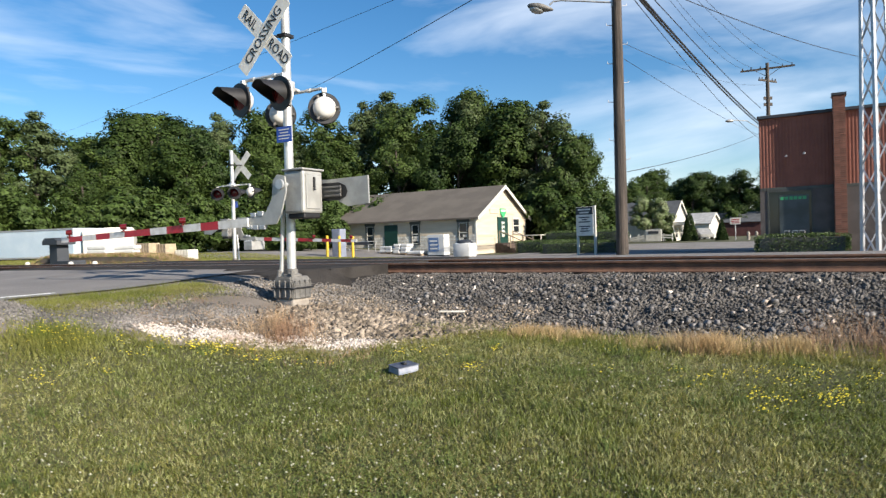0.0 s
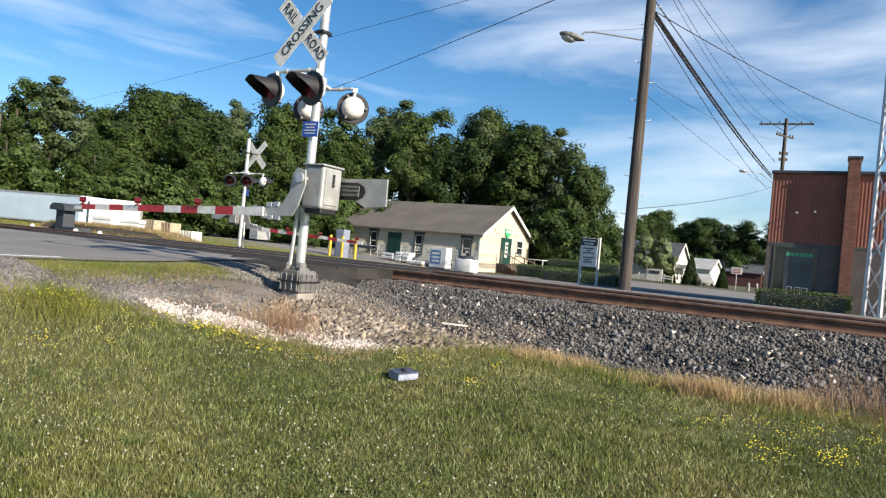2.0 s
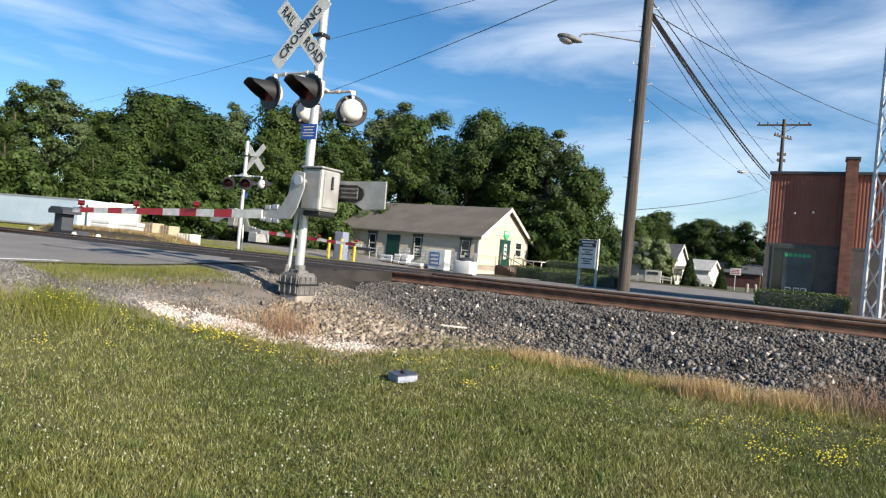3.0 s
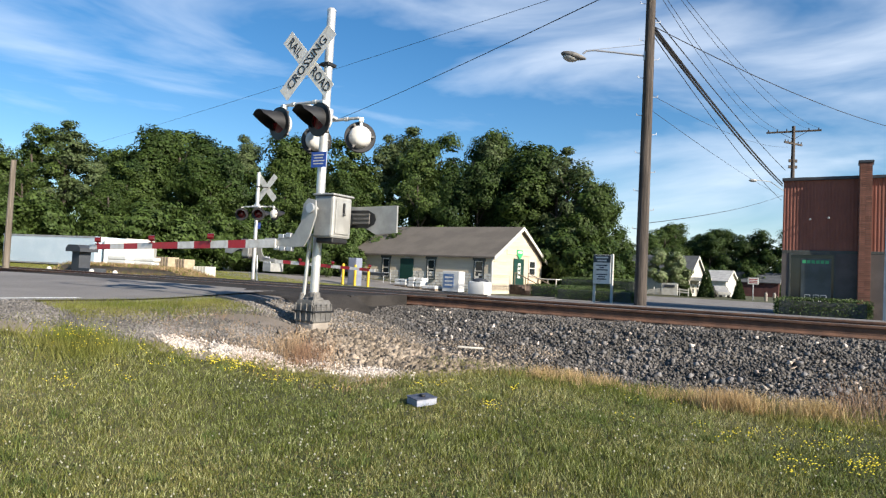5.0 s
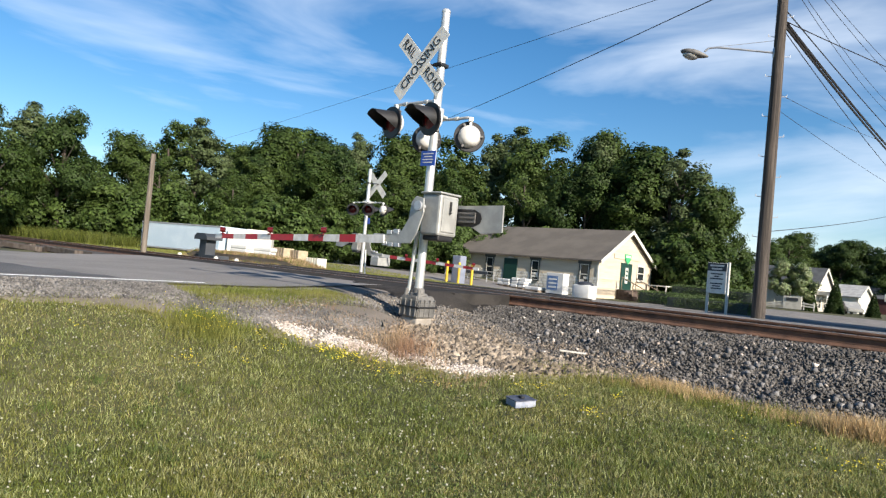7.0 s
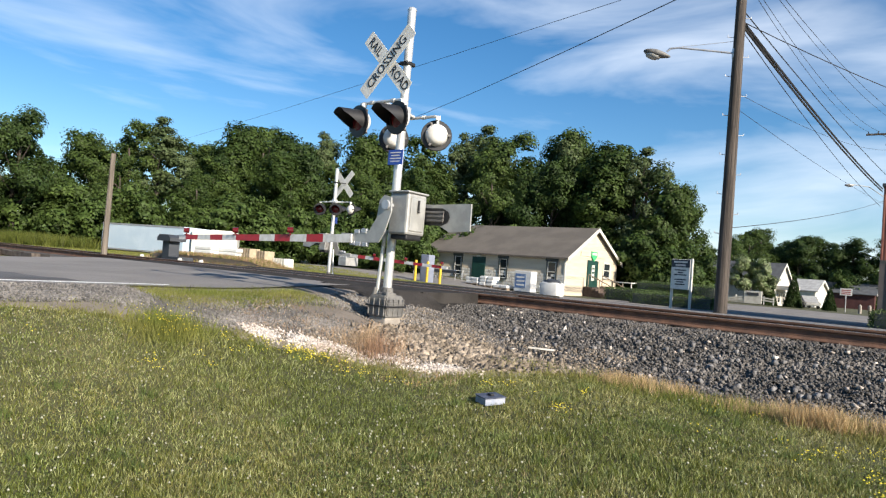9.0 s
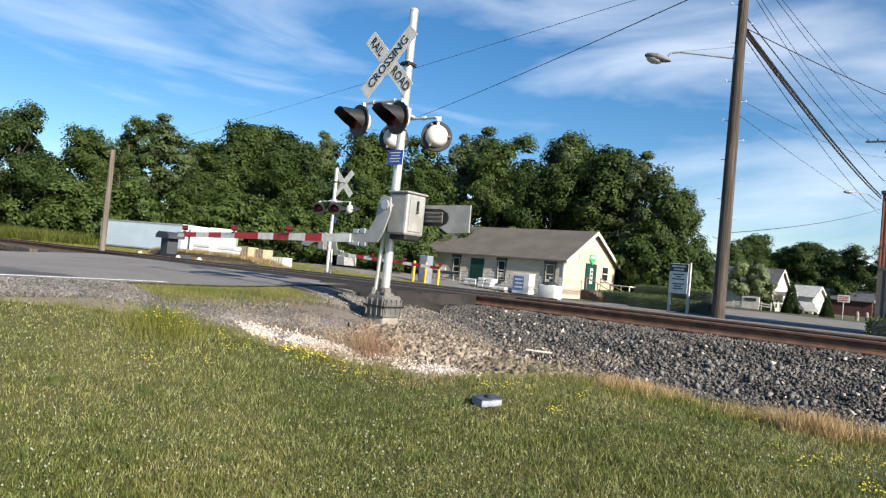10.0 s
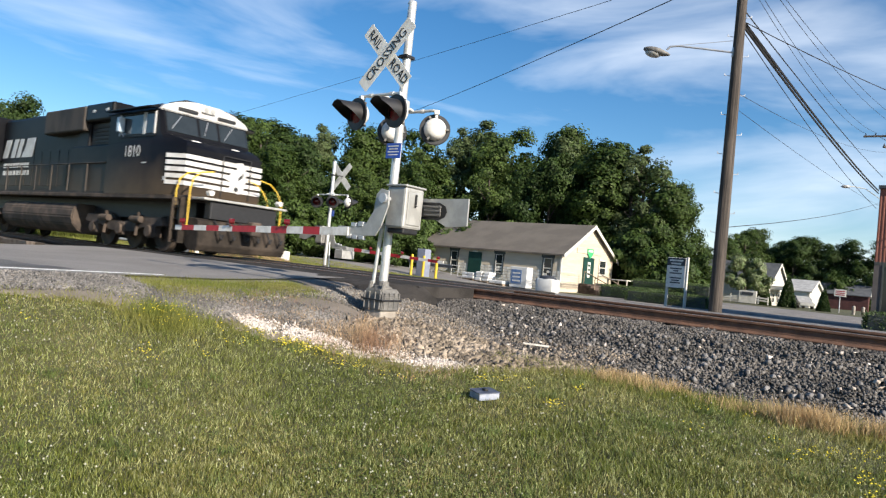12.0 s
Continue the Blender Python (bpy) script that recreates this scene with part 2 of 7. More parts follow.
track = thing("railway_track", TRACK.copy(), "rusty railway track on wooden ties in grey ballast", "track", kind="structure")
MC = 11.15
for m in (MC - 0.7525, MC + 0.7525):
    rail_at(m)
bm = bmesh.new()
box(bm, -0.115, 0.115, MC - 1.3, MC + 1.3, RAIL_Z - 0.37, RAIL_Z - 0.195, 0.01)
tie_mesh = mesh_of("tie", bm, TIE)
for i in range(-44, 24):
    ob = new("tie", tie_mesh)
    ob.parent = track
    ob.location = (i * 0.53 + random.uniform(-0.02, 0.02), random.uniform(-0.03, 0.03), random.uniform(-0.008, 0.004))


# ballast bed: a rounded shoulder down to the lawn
def bed(s, m):
    d = np.abs(m - MC)
    top = RAIL_Z - 0.225 - 0.62 * np.clip((d - 1.55) / 2.0, 0, 1.2)
    end = ease((s + 8.0) / 1.4)
    rough = 0.02 * np.sin(s * 7.1 + m * 3) * np.sin(m * 8.3 - s)
    return np.where(end > 0, np.maximum(top, height(s, m) - 0.05) * end + (1 - end) * (height(s, m) - 0.03) + rough, height(s, m) - 0.03)


bed_ob = sheet("ballast_bed", np.concatenate([np.arange(-8.0, 9, 0.12), np.arange(9, 90, 1.5)]), np.arange(MC - 3.9, MC + 3.9, 0.12), BALLAST, 0.0, bed)
tagged(bed_ob, "sloping bed of crushed grey ballast stone", "ballast", kind="structure")
bed_left = sheet("ballast_bed", np.arange(-120, -16.5, 1.0), np.arange(MC - 2.6, MC + 2.6, 0.2), BALLAST, 0.0,
                 lambda s, m: np.maximum(RAIL_Z - 0.23 - 0.5 * np.clip((np.abs(m - MC) - 1.4) / 1.6, 0, 1.2), height(s, m) - 0.02))
tagged(bed_left, "ballast bed beyond the road", "ballast", kind="structure")

# crossing panels of dark asphalt between and beside the rails
bm = bmesh.new()
for a, b in ((MC - 2.5, MC - 0.83), (MC - 0.66, MC + 0.66), (MC + 0.83, MC + 2.5)):
    box(bm, -18.4, -7.1, a, b, 0.6, RAIL_Z - 0.006, 0.006)
crossing = part("crossing_surface", bm, DARK_ASPHALT, None, m=TRACK.copy())
tagged(crossing, "asphalt level crossing surface flush with the rails", "crossing", kind="structure")

# ---- more materials ----
ALU = material("galvanised pipe", (0.55, 0.55, 0.53), 0.42, 0.55, second=(0.66, 0.66, 0.64), scale=4, fine=50, bump=0.08, spread=0.15)
CASE = material("weathered aluminium case", (0.33, 0.33, 0.315), 0.5, 0.35, second=(0.42, 0.42, 0.4), scale=5, fine=60, bump=0.1, spread=0.15)
SIGN_WHITE = material("white sign sheeting", (0.72, 0.71, 0.66), 0.5, second=(0.6, 0.58, 0.52), scale=6, fine=40, spread=0.12)
BLACK = material("black enamel", (0.012, 0.012, 0.013), 0.5, scale=9, fine=60, spread=0.4)
LENS_RED = material("dark red lens", (0.09, 0.006, 0.008), 0.15, scale=20, fine=80, spread=0.2)
HOOD_WHITE = material("white painted housing", (0.7, 0.69, 0.66), 0.45, second=(0.56, 0.54, 0.5), scale=7, fine=50, spread=0.15)
POSTER = material("blue poster", (0.06, 0.13, 0.28), 0.4, second=(0.16, 0.22, 0.32), scale=2.5, fine=20, spread=0.2)
BLUE = material("blue sign", (0.02, 0.07, 0.35), 0.4, scale=9, fine=60, spread=0.2)
RED = material("red reflective band", (0.42, 0.02, 0.03), 0.45, second=(0.33, 0.02, 0.03), scale=8, fine=50, spread=0.2)
CAST = material("grey cast base", (0.12, 0.116, 0.11), 0.7, 0.2, second=(0.19, 0.183, 0.17), scale=6, fine=50, bump=0.25)
CONCRETE = material("weathered concrete", (0.25, 0.22, 0.185), 0.9, second=(0.33, 0.3, 0.26), scale=3, fine=60, bump=0.3)
POLE_WOOD = material("weathered pole wood", (0.04, 0.033, 0.028), 0.9, second=(0.105, 0.085, 0.07), scale=7, fine=45, bump=0.8, stretch=(3, 3, 0.09))
STEEL = material("galvanised steel", (0.42, 0.43, 0.45), 0.45, 0.6, second=(0.52, 0.53, 0.55), scale=3, fine=40, spread=0.2)
WIRE = material("black cable", (0.015, 0.015, 0.017), 0.6, scale=4, fine=30)
LOCO_BLACK = material("black locomotive paint", (0.004, 0.0043, 0.006), 0.36, second=(0.008, 0.008, 0.0095), gloss=0.14, scale=1.5, fine=30, spread=0.3, stretch=(1, 1, 0.5))
LOCO_DIRT = material("dusty black paint", (0.018, 0.015, 0.013), 0.7, second=(0.05, 0.039, 0.03), scale=1.6, fine=25, spread=0.4, stretch=(1, 1, 0.4))
TRUCK_DIRT = material("rust brown dusty steel", (0.042, 0.032, 0.026), 0.85, 0.1, second=(0.095, 0.07, 0.053), scale=2.5, fine=30, bump=0.4)
PILOT_DIRT = material("grimy dark pilot steel", (0.022, 0.018, 0.015), 0.85, 0.1, second=(0.055, 0.043, 0.034), gloss=0.2, scale=2.0, fine=30, bump=0.3)


def dusted(name, z0, z1):
    """Black paint with brown road dust thrown up from the wheels, thinning with height."""
    m = material(name, (0.004, 0.0043, 0.006), 0.45, second=(0.008, 0.008, 0.0095), gloss=0.14, scale=1.5, fine=30, spread=0.3)
    n, l = m.node_tree.nodes, m.node_tree.links
    b = n["Principled BSDF"]
    paint = b.inputs["Base Color"].links[0].from_socket
    coord = n.new("ShaderNodeTexCoord")
    split = n.new("ShaderNodeSeparateXYZ")
    l.new(coord.outputs["Object"], split.inputs["Vector"])
    blotch = n.new("ShaderNodeTexNoise")
    blotch.inputs["Scale"].default_value, blotch.inputs["Detail"].default_value = 1.4, 5.0
    l.new(coord.outputs["Object"], blotch.inputs["Vector"])
    shift = n.new("ShaderNodeMath")
    shift.operation = "MULTIPLY_ADD"
    shift.inputs[1].default_value = 1.1
    l.new(blotch.outputs["Fac"], shift.inputs[0])
    l.new(split.outputs["Z"], shift.inputs[2])
    fade = n.new("ShaderNodeMapRange")
    fade.inputs["From Min"].default_value, fade.inputs["From Max"].default_value = z0 + 0.55, z1 + 0.55
    fade.inputs["To Min"].default_value, fade.inputs["To Max"].default_value = 0.85, 0.0
    l.new(shift.outputs["Value"], fade.inputs["Value"])
    mix = n.new("ShaderNodeMix")
    mix.data_type = "RGBA"
    mix.inputs["B"].default_value = (0.075, 0.056, 0.038, 1)
    l.new(fade.outputs["Result"], mix.inputs["Factor"])
    l.new(paint, mix.inputs["A"])
    l.new(mix.outputs["Result"], b.inputs["Base Color"])
    return m


LOCO_SIDE = dusted("dust stained black paint", 1.6, 2.75)
LOCO_WHITE = material("white locomotive paint", (0.54, 0.54, 0.53), 0.45, second=(0.44, 0.43, 0.41), scale=3, fine=40, spread=0.12)
YELLOW = material("yellow paint", (0.62, 0.42, 0.03), 0.5, second=(0.5, 0.33, 0.03), scale=8, fine=50, spread=0.2)
TRAIN_MIRROR = material("pale mirror face", (0.4, 0.5, 0.6), 0.3, scale=3, fine=20, spread=0.15)
GLASS = material("dark window glass", (0.02, 0.025, 0.028), 0.06, scale=2, fine=20, spread=0.2)


def text_mesh(body, size, mat, depth=0.002):
    cu = bpy.data.curves.new("lettering", "FONT")
    cu.body, cu.size, cu.extrude, cu.align_x, cu.align_y, cu.resolution_u = body, size, depth, "CENTER", "CENTER", 2
    tmp = bpy.data.objects.new("lettering", cu)
    me = bpy.data.meshes.new_from_object(tmp)
    bpy.data.objects.remove(tmp)
    me.materials.clear()
    me.materials.append(mat)
    return me


def lettering(body, size, mat, parent, m, label=""):
    ob = new("lettering", text_mesh(body, size, mat))
    ob.parent = parent
    ob.matrix_basis = m
    if label:
        ob["label"] = label
    return ob


FACE = Matrix.Rotation(radians(90), 4, "X")        # turns a drawing in the x-y plane upright, facing -y


# ---- crossing signal with a gate ----
def flasher(parent, x, y, z, away):
    """A signal lamp: round background, lens and hood, facing -y (or +y where away)."""
    head = new("flasher", None)
    head.parent = parent
    head.matrix_basis = pose(x, y, z, 0, 0, 222 if away else 0) @ pose(0, 0, 0, 4, 0, 0 if away else -9)
    bm = bmesh.new()
    lathe(bm, [(0.02, 0.0), (0.222, 0.0), (0.228, 0.006), (0.228, 0.03), (0.02, 0.03)], 32, Matrix.Rotation(radians(90), 4, "X"))
    part("background_disc", bm, BLACK, head, "round black background disc")
    bm = bmesh.new()
    lathe(bm, [(0.165, -0.0), (0.163, -0.03), (0.148, -0.08), (0.11, -0.12), (0.05, -0.142), (0.01, -0.145)], 24, Matrix.Rotation(radians(90), 4, "X"))
    part("housing", bm, HOOD_WHITE, head, "white domed rear housing", smooth=True)
    bm = bmesh.new()
    lathe(bm, [(0.002, 0.055), (0.08, 0.05), (0.15, 0.024), (0.152, 0.022)], 24, Matrix.Rotation(radians(90), 4, "X"))
    part("lens", bm, LENS_RED, head, "dark red lens", smooth=True)
    bm = bmesh.new()
    rings = []
    for k in range(7):
        d = 0.024 + 0.34 * k / 6
        r = 0.165 - 0.012 * k / 6
        sweep = radians(262 - 150 * k / 6)
        ring = []
        for i in range(17):
            a = math.pi / 2 - sweep / 2 + sweep * i / 16
            ring.append((bm.verts.new((r * math.cos(a), -d, r * math.sin(a))), bm.verts.new(((r - 0.005) * math.cos(a), -d, (r - 0.005) * math.sin(a)))))
        rings.append(ring)
    for a, b in zip(rings, rings[1:]):
        for i in range(16):
            for j in (0, 1):
                bm.faces.new((a[i][j], a[i + 1][j], b[i + 1][j], b[i][j]))
    for i in range(16):
        bm.faces.new((rings[-1][i][0], rings[-1][i + 1][0], rings[-1][i + 1][1], rings[-1][i][1]))
    bmesh.ops.recalc_face_normals(bm, faces=bm.faces)
    part("hood", bm, BLACK, head, "long black hood", smooth=True)
    bm = bmesh.new()
    rod(bm, (0, 0.06, 0.13), (0, 0.06, 0.26), 0.022)
    box(bm, -0.035, 0.035, 0.02, 0.1, 0.2, 0.27, 0.01)
    part("bracket", bm, ALU, head)
    for a in (30, 150, 270):
        bm = bmesh.new()
        box(bm, -0.016, 0.016, 0.02, 0.07, 0.15, 0.2, 0.005)
        part("clip", bm, CAST, head, m=pose(0, 0, 0, 0, a, 0))


def gate_signal(m, label, letters=True, tall=4.53):
    g = thing("crossing_signal", m, label, "crossing signal", group="crossing signals")
    # base
    bm = bmesh.new()
    box(bm, -0.17, 0.17, -0.17, 0.17, -0.3, 0.05, 0.03)
    part("foundation", bm, CONCRETE, g, "chipped concrete foundation")
    bm = bmesh.new()
    prism(bm, [(-0.19, 0.05), (0.19, 0.05), (0.2, 0.26), (0.14, 0.36), (-0.14, 0.36), (-0.2, 0.26)], -0.19, 0.19)
    bmesh.ops.bevel(bm, geom=bm.edges[:], offset=0.015, segments=2, affect="EDGES")
    base = part("junction_base", bm, CAST, g, "grey cast junction base")
    for k in (-0.15, -0.055, 0.055, 0.15):
        bm = bmesh.new()
        rod(bm, (k, -0.2, 0.08), (k, -0.2, 0.3), 0.009, seg=8)
        ball(bm, (k, -0.2, 0.3), 0.016, 1)
        part("bolt", bm, CAST, base)
        bm = bmesh.new()
        rod(bm, (0.2, k, 0.08), (0.2, k, 0.3), 0.009, seg=8)
        ball(bm, (0.2, k, 0.3), 0.016, 1)
        part("bolt", bm, CAST, base)
    bm = bmesh.new()
    lathe(bm, [(0.14, 0.36), (0.135, 0.385), (0.09, 0.4), (0.085, 0.46), (0.066, 0.47)], 20)
    part("collar", bm, CAST, base, smooth=True)
    bm = bmesh.new()
    box(bm, -0.212, 0.212, -0.212, 0.212, 0.19, 0.215, 0.006)
    part("clamp_band", bm, BLACK, base, "dark band round the base")
    for x, y in ((-0.15, -0.12), (0.14, -0.14), (-0.13, 0.14)):
        bm = bmesh.new()
        rod(bm, (x, y, 0.3), (x * 0.9, y * 0.9, 0.42), 0.028, seg=10)
        ball(bm, (x * 0.9, y * 0.9, 0.43), 0.034, 1)
        part("cable_gland", bm, CAST, base)
    bm = bmesh.new()
    rod(bm, (0, 0, 0.36), (0, 0, tall), 0.064, 0.062, 24)
    lathe(bm, [(0.066, tall), (0.068, tall + 0.02), (0.05, tall + 0.045), (0.01, tall + 0.05)], 20)
    part("mast", bm, ALU, g, "silver painted pipe mast", smooth=True)
    bm = bmesh.new()
    rod(bm, (-0.16, -0.04, 0.36), (-0.1, -0.04, 1.3), 0.03, seg=12)
    part("conduit", bm, ALU, g, smooth=True)
    # crossbuck
    cb = new("crossbuck")
    cb.parent = g
    cb.matrix_basis = pose(-0.17, -0.24, 3.72)
    for k, (turn, dy) in enumerate(((-45, 0.0), (45, -0.012))):
        bm = bmesh.new()
        vs = prism(bm, [(-0.6, -0.114), (0.6, -0.114), (0.61, -0.1), (0.61, 0.1), (0.6, 0.114), (-0.6, 0.114), (-0.61, 0.1), (-0.61, -0.1)], -0.003, 0.003)
        blade = part("blade", bm, SIGN_WHITE, cb, "white reflective sign blade", m=pose(0, dy, 0, 0, -turn, 0))
        if letters:
            words = [("RAIL", -0.37), ("ROAD", 0.37)] if k == 0 else [("CROSSING", 0)]
            for body, dx in words:
                ob = lettering(body, 0.19, BLACK, cb, pose(0, dy - 0.006, 0, 0, -turn, 0) @ Matrix.Translation((dx, 0, 0)) @ FACE
                               @ Matrix.Diagonal((0.86 if k == 0 else 1.02, 1, 1, 1)), "black letters")
    bm = bmesh.new()
    rod(bm, (-0.1, 0.02, 0.02), (0.17, 0.24, 0.02), 0.018)
    box(bm, 0.09, 0.25, 0.15, 0.33, 0.0, 0.05, 0.008)
    part("bracket", bm, BLACK, cb)
    # flashers on two arms
    bm = bmesh.new()
    rod(bm, (-0.4, -0.44, 3.08), (0.4, -0.44, 3.08), 0.022)
    rod(bm, (-0.42, 0.24, 3.0), (0.42, 0.24, 3.0), 0.022)
    rod(bm, (0, -0.44, 3.08), (0, 0.24, 3.02), 0.026)
    box(bm, -0.085, 0.085, -0.085, 0.085, 2.96, 3.12, 0.02)
    for x in (-0.2, 0.2):
        rod(bm, (x - 0.03, -0.44, 3.08), (x + 0.03, -0.44, 3.08), 0.032, seg=10)
        rod(bm, (x - 0.03, 0.24, 3.0), (x + 0.03, 0.24, 3.0), 0.032, seg=10)
    part("cross_arm", bm, ALU, g, smooth=True)
    for x in (-0.37, 0.37):
        flasher(g, x, -0.5, 2.81, False)
    for x in (-0.42, 0.42):
        flasher(g, x, 0.3, 2.735, True)
    # small blue notice
    bm = bmesh.new()
    box(bm, -0.14, 0.14, -0.082, -0.076, 2.25, 2.47, 0.002)
    notice = part("notice", bm, BLUE, g, "small blue notice plate")
    for k, w in enumerate((0.2, 0.16, 0.21, 0.18)):
        bm = bmesh.new()
        box(bm, -w / 2, w / 2, -0.086, -0.083, 2.42 - k * 0.042, 2.434 - k * 0.042)
        part("text_bar", bm, SIGN_WHITE, notice)
    # gate machine
    bm = bmesh.new()
    box(bm, 0.07, 0.42, -0.19, 0.22, 1.24, 1.83, 0.035)
    case = part("gate_machine", bm, CASE, g, "dull silver gate machine case")
    bm = bmesh.new()
    box(bm, 0.05, 0.44, -0.21, 0.24, 1.83, 1.86, 0.012)
    part("lid", bm, CASE, case)
    bm = bmesh.new()
    box(bm, 0.42, 0.432, -0.13, 0.16, 1.3, 1.77, 0.01)
    part("cover", bm, CASE, case)
    bm = bmesh.new()
    box(bm, 0.436, 0.46, -0.0, 0.03, 1.6, 1.74, 0.006)
    ball(bm, (0.455, 0.015, 1.58), 0.022, 1)
    part("latch", bm, BLACK, case, "padlock latch")
    bm = bmesh.new()
    box(bm, 0.1, 0.4, -0.15, 0.18, 1.17, 1.245, 0.02)
    part("underside", bm, BLACK, case)
    # arm: support plate, tapering arm with bands, counterweight
    bm = bmesh.new()
    prism(bm, [(0.2, 1.75), (0.05, 1.78), (-0.03, 1.7), (-0.06, 1.45), (-0.18, 1.27), (-0.45, 1.21), (-0.75, 1.21), (-0.75, 1.1), (-0.35, 1.08), (0.02, 1.1), (0.12, 1.25), (0.22, 1.55)], -0.3, -0.275)
    bmesh.ops.bevel(bm, geom=bm.edges[:], offset=0.006, segments=1, affect="EDGES")
    part("arm_support", bm, CASE, g, "curved silver arm support")
    bm = bmesh.new()
    rod(bm, (0.12, -0.33, 1.64), (0.12, 0.36, 1.64), 0.035)
    rod(bm, (0.12, -0.335, 1.64), (0.12, -0.3, 1.64), 0.07)
    part("pivot", bm, STEEL, g, smooth=True)
    arm = new("gate_arm")
    arm.parent = g
    arm.matrix_basis = pose(-0.5, -0.32, 1.135, 0, -2.3, 0)
    edges = [0.0, 0.604, 0.985, 1.382, 1.769, 2.171, 2.831, 3.232, 3.616, 4.017, 4.42, 4.65]
    for k in range(len(edges) - 1):
        a, b = edges[k], edges[k + 1]
        ha, hb = 0.062 - 0.004 * a, 0.062 - 0.004 * b
        bm = bmesh.new()
        prism(bm, [(-a, -ha), (-a, ha), (-b, hb), (-b, -hb)], -0.013, 0.013)
        part("band", bm, RED if k % 2 else HOOD_WHITE, arm, "red band" if k % 2 else "white band")
    for x in (-4.42, -2.87, -1.4):
        bm = bmesh.new()
        rod(bm, (x, 0, 0.03), (x, 0, 0.09), 0.014, seg=10)
        box(bm, x - 0.035, x + 0.035, -0.03, 0.03, 0.035, 0.06, 0.008)
        rod(bm, (x - 0.03, -0.035, 0.125), (x + 0.03, 0.035, 0.125), 0.045, 0.05, 14)
        part("arm_lamp", bm, LENS_RED, arm, "small red arm lamp")
    # clamps on the arm support
    for x, z0, z1 in ((-0.42, 1.21, 1.27), (-0.28, 1.22, 1.29), (-0.5, 1.04, 1.1), (-0.38, 1.03, 1.09), (-0.25, 1.03, 1.09)):
        bm = bmesh.new()
        box(bm, x - 0.05, x + 0.05, -0.31, -0.25, z0, z1, 0.008)
        part("clamp", bm, STEEL, g)
    # dark hinge strip and nameplate on the machine's front
    bm = bmesh.new()
    box(bm, 0.065, 0.075, -0.17, 0.2, 1.26, 1.82, 0.004)
    part("side_plate", bm, CAST, case)
    bm = bmesh.new()
    prism(bm, [(-0.05, 1.5), (0.1, 1.74), (0.45, 1.72), (1.15, 1.74), (1.16, 1.36), (0.8, 1.33), (0.45, 1.5), (0.2, 1.5)], 0.3, 0.33)
    weight = part("counterweight", bm, CASE, g, "flat counterweight arm")
    bm = bmesh.new()
    prism(bm, [(0.3, 1.42), (0.66, 1.42), (0.77, 1.47), (0.8, 1.54), (0.77, 1.62), (0.66, 1.67), (0.3, 1.67)], 0.285, 0.297)
    part("slot_frame", bm, BLACK, weight, "dark slotted frame")
    bm = bmesh.new()
    box(bm, 0.36, 0.7, 0.262, 0.284, 1.46, 1.63, 0.02)
    for k in range(3):
        box(bm, 0.42, 0.72, 0.245, 0.262, 1.47 + k * 0.06, 1.5 + k * 0.06, 0.006)
    part("weight_plate", bm, CAST, weight)
    return g


signal = gate_signal(Matrix.Translation(at(-6.42, 6.98, 0.74)) @ TRACK @ pose(0, 0, 0, 0, 0.7, 0),
                     "silver crossing signal with crossbuck, flashers and lowered gate")
signal_far = gate_signal(Matrix.Translation(at(-17.75, 16.15, 0.62)) @ TRACK @ pose(0, 0, 0, 0, 0, 180),
                         "silver crossing signal beyond the track, seen from behind", tall=4.22)
bm = bmesh.new()
box(bm, -0.95, -0.55, -0.5, 0.1, 0.75, 1.05, 0.02)
part("relay_tray", bm, CASE, signal_far, "grey box under the arm")


# ---- poles and wires ----
def wire(name, a, b, sag, r, label):
    a, b = Vector(a), Vector(b)
    bm = bmesh.new()
    n = 14
    pts = [a.lerp(b, i / n) - Vector((0, 0, sag * 4 * (i / n) * (1 - i / n))) for i in range(n + 1)]
    ring = []
    for p in pts:
        side = Vector((b - a)).cross(Vector((0, 0, 1))).normalized()
        ring.append([bm.verts.new(p + side * (r * math.cos(k * math.pi / 2.5)) + Vector((0, 0, r * math.sin(k * math.pi / 2.5)))) for k in range(5)])
    for u, v in zip(ring, ring[1:]):
        for k in range(5):
            bm.faces.new((u[k], u[(k + 1) % 5], v[(k + 1) % 5], v[k]))
    return tagged(part(name, bm, WIRE), label, "cable", group="overhead cables")


pole = thing("utility_pole", Matrix.Translation((5.87, 21.2, 0.7)) @ pose(0, 0, 0, 0.0, 0.2, 0), "tall weathered wooden utility pole with street lamp", "utility pole", group="utility poles")
bm = bmesh.new()
rod(bm, (0, 0, -0.3), (0, 0, 12.2), 0.2, 0.14, 20)
part("shaft", bm, POLE_WOOD, pole, smooth=True)
for k in range(13):
    bm = bmesh.new()
    sx = 1 if k % 2 else -1
    rod(bm, (0.1 * sx, 0.03, 2.6 + k * 0.62), (0.33 * sx, 0.03, 2.62 + k * 0.62), 0.012, seg=6)
    rod(bm, (0.33 * sx, 0.03, 2.61 + k * 0.62), (0.33 * sx, 0.03, 2.68 + k * 0.62), 0.012, seg=6)
    part("step_peg", bm, STEEL, pole)
bm = bmesh.new()
pts = [(-0.13, 0.0, 8.3), (-1.0, 0.14, 8.42), (-1.75, 0.28, 8.52), (-2.0, 0.32, 8.5), (-2.1, 0.34, 8.4)]
for a, b in zip(pts, pts[1:]):
    rod(bm, a, b, 0.032, seg=10)
box(bm, -0.17, -0.1, -0.06, 0.06, 8.15, 8.45, 0.01)
part("lamp_arm", bm, STEEL, pole, "curved steel lamp arm", smooth=True)
bm = bmesh.new()
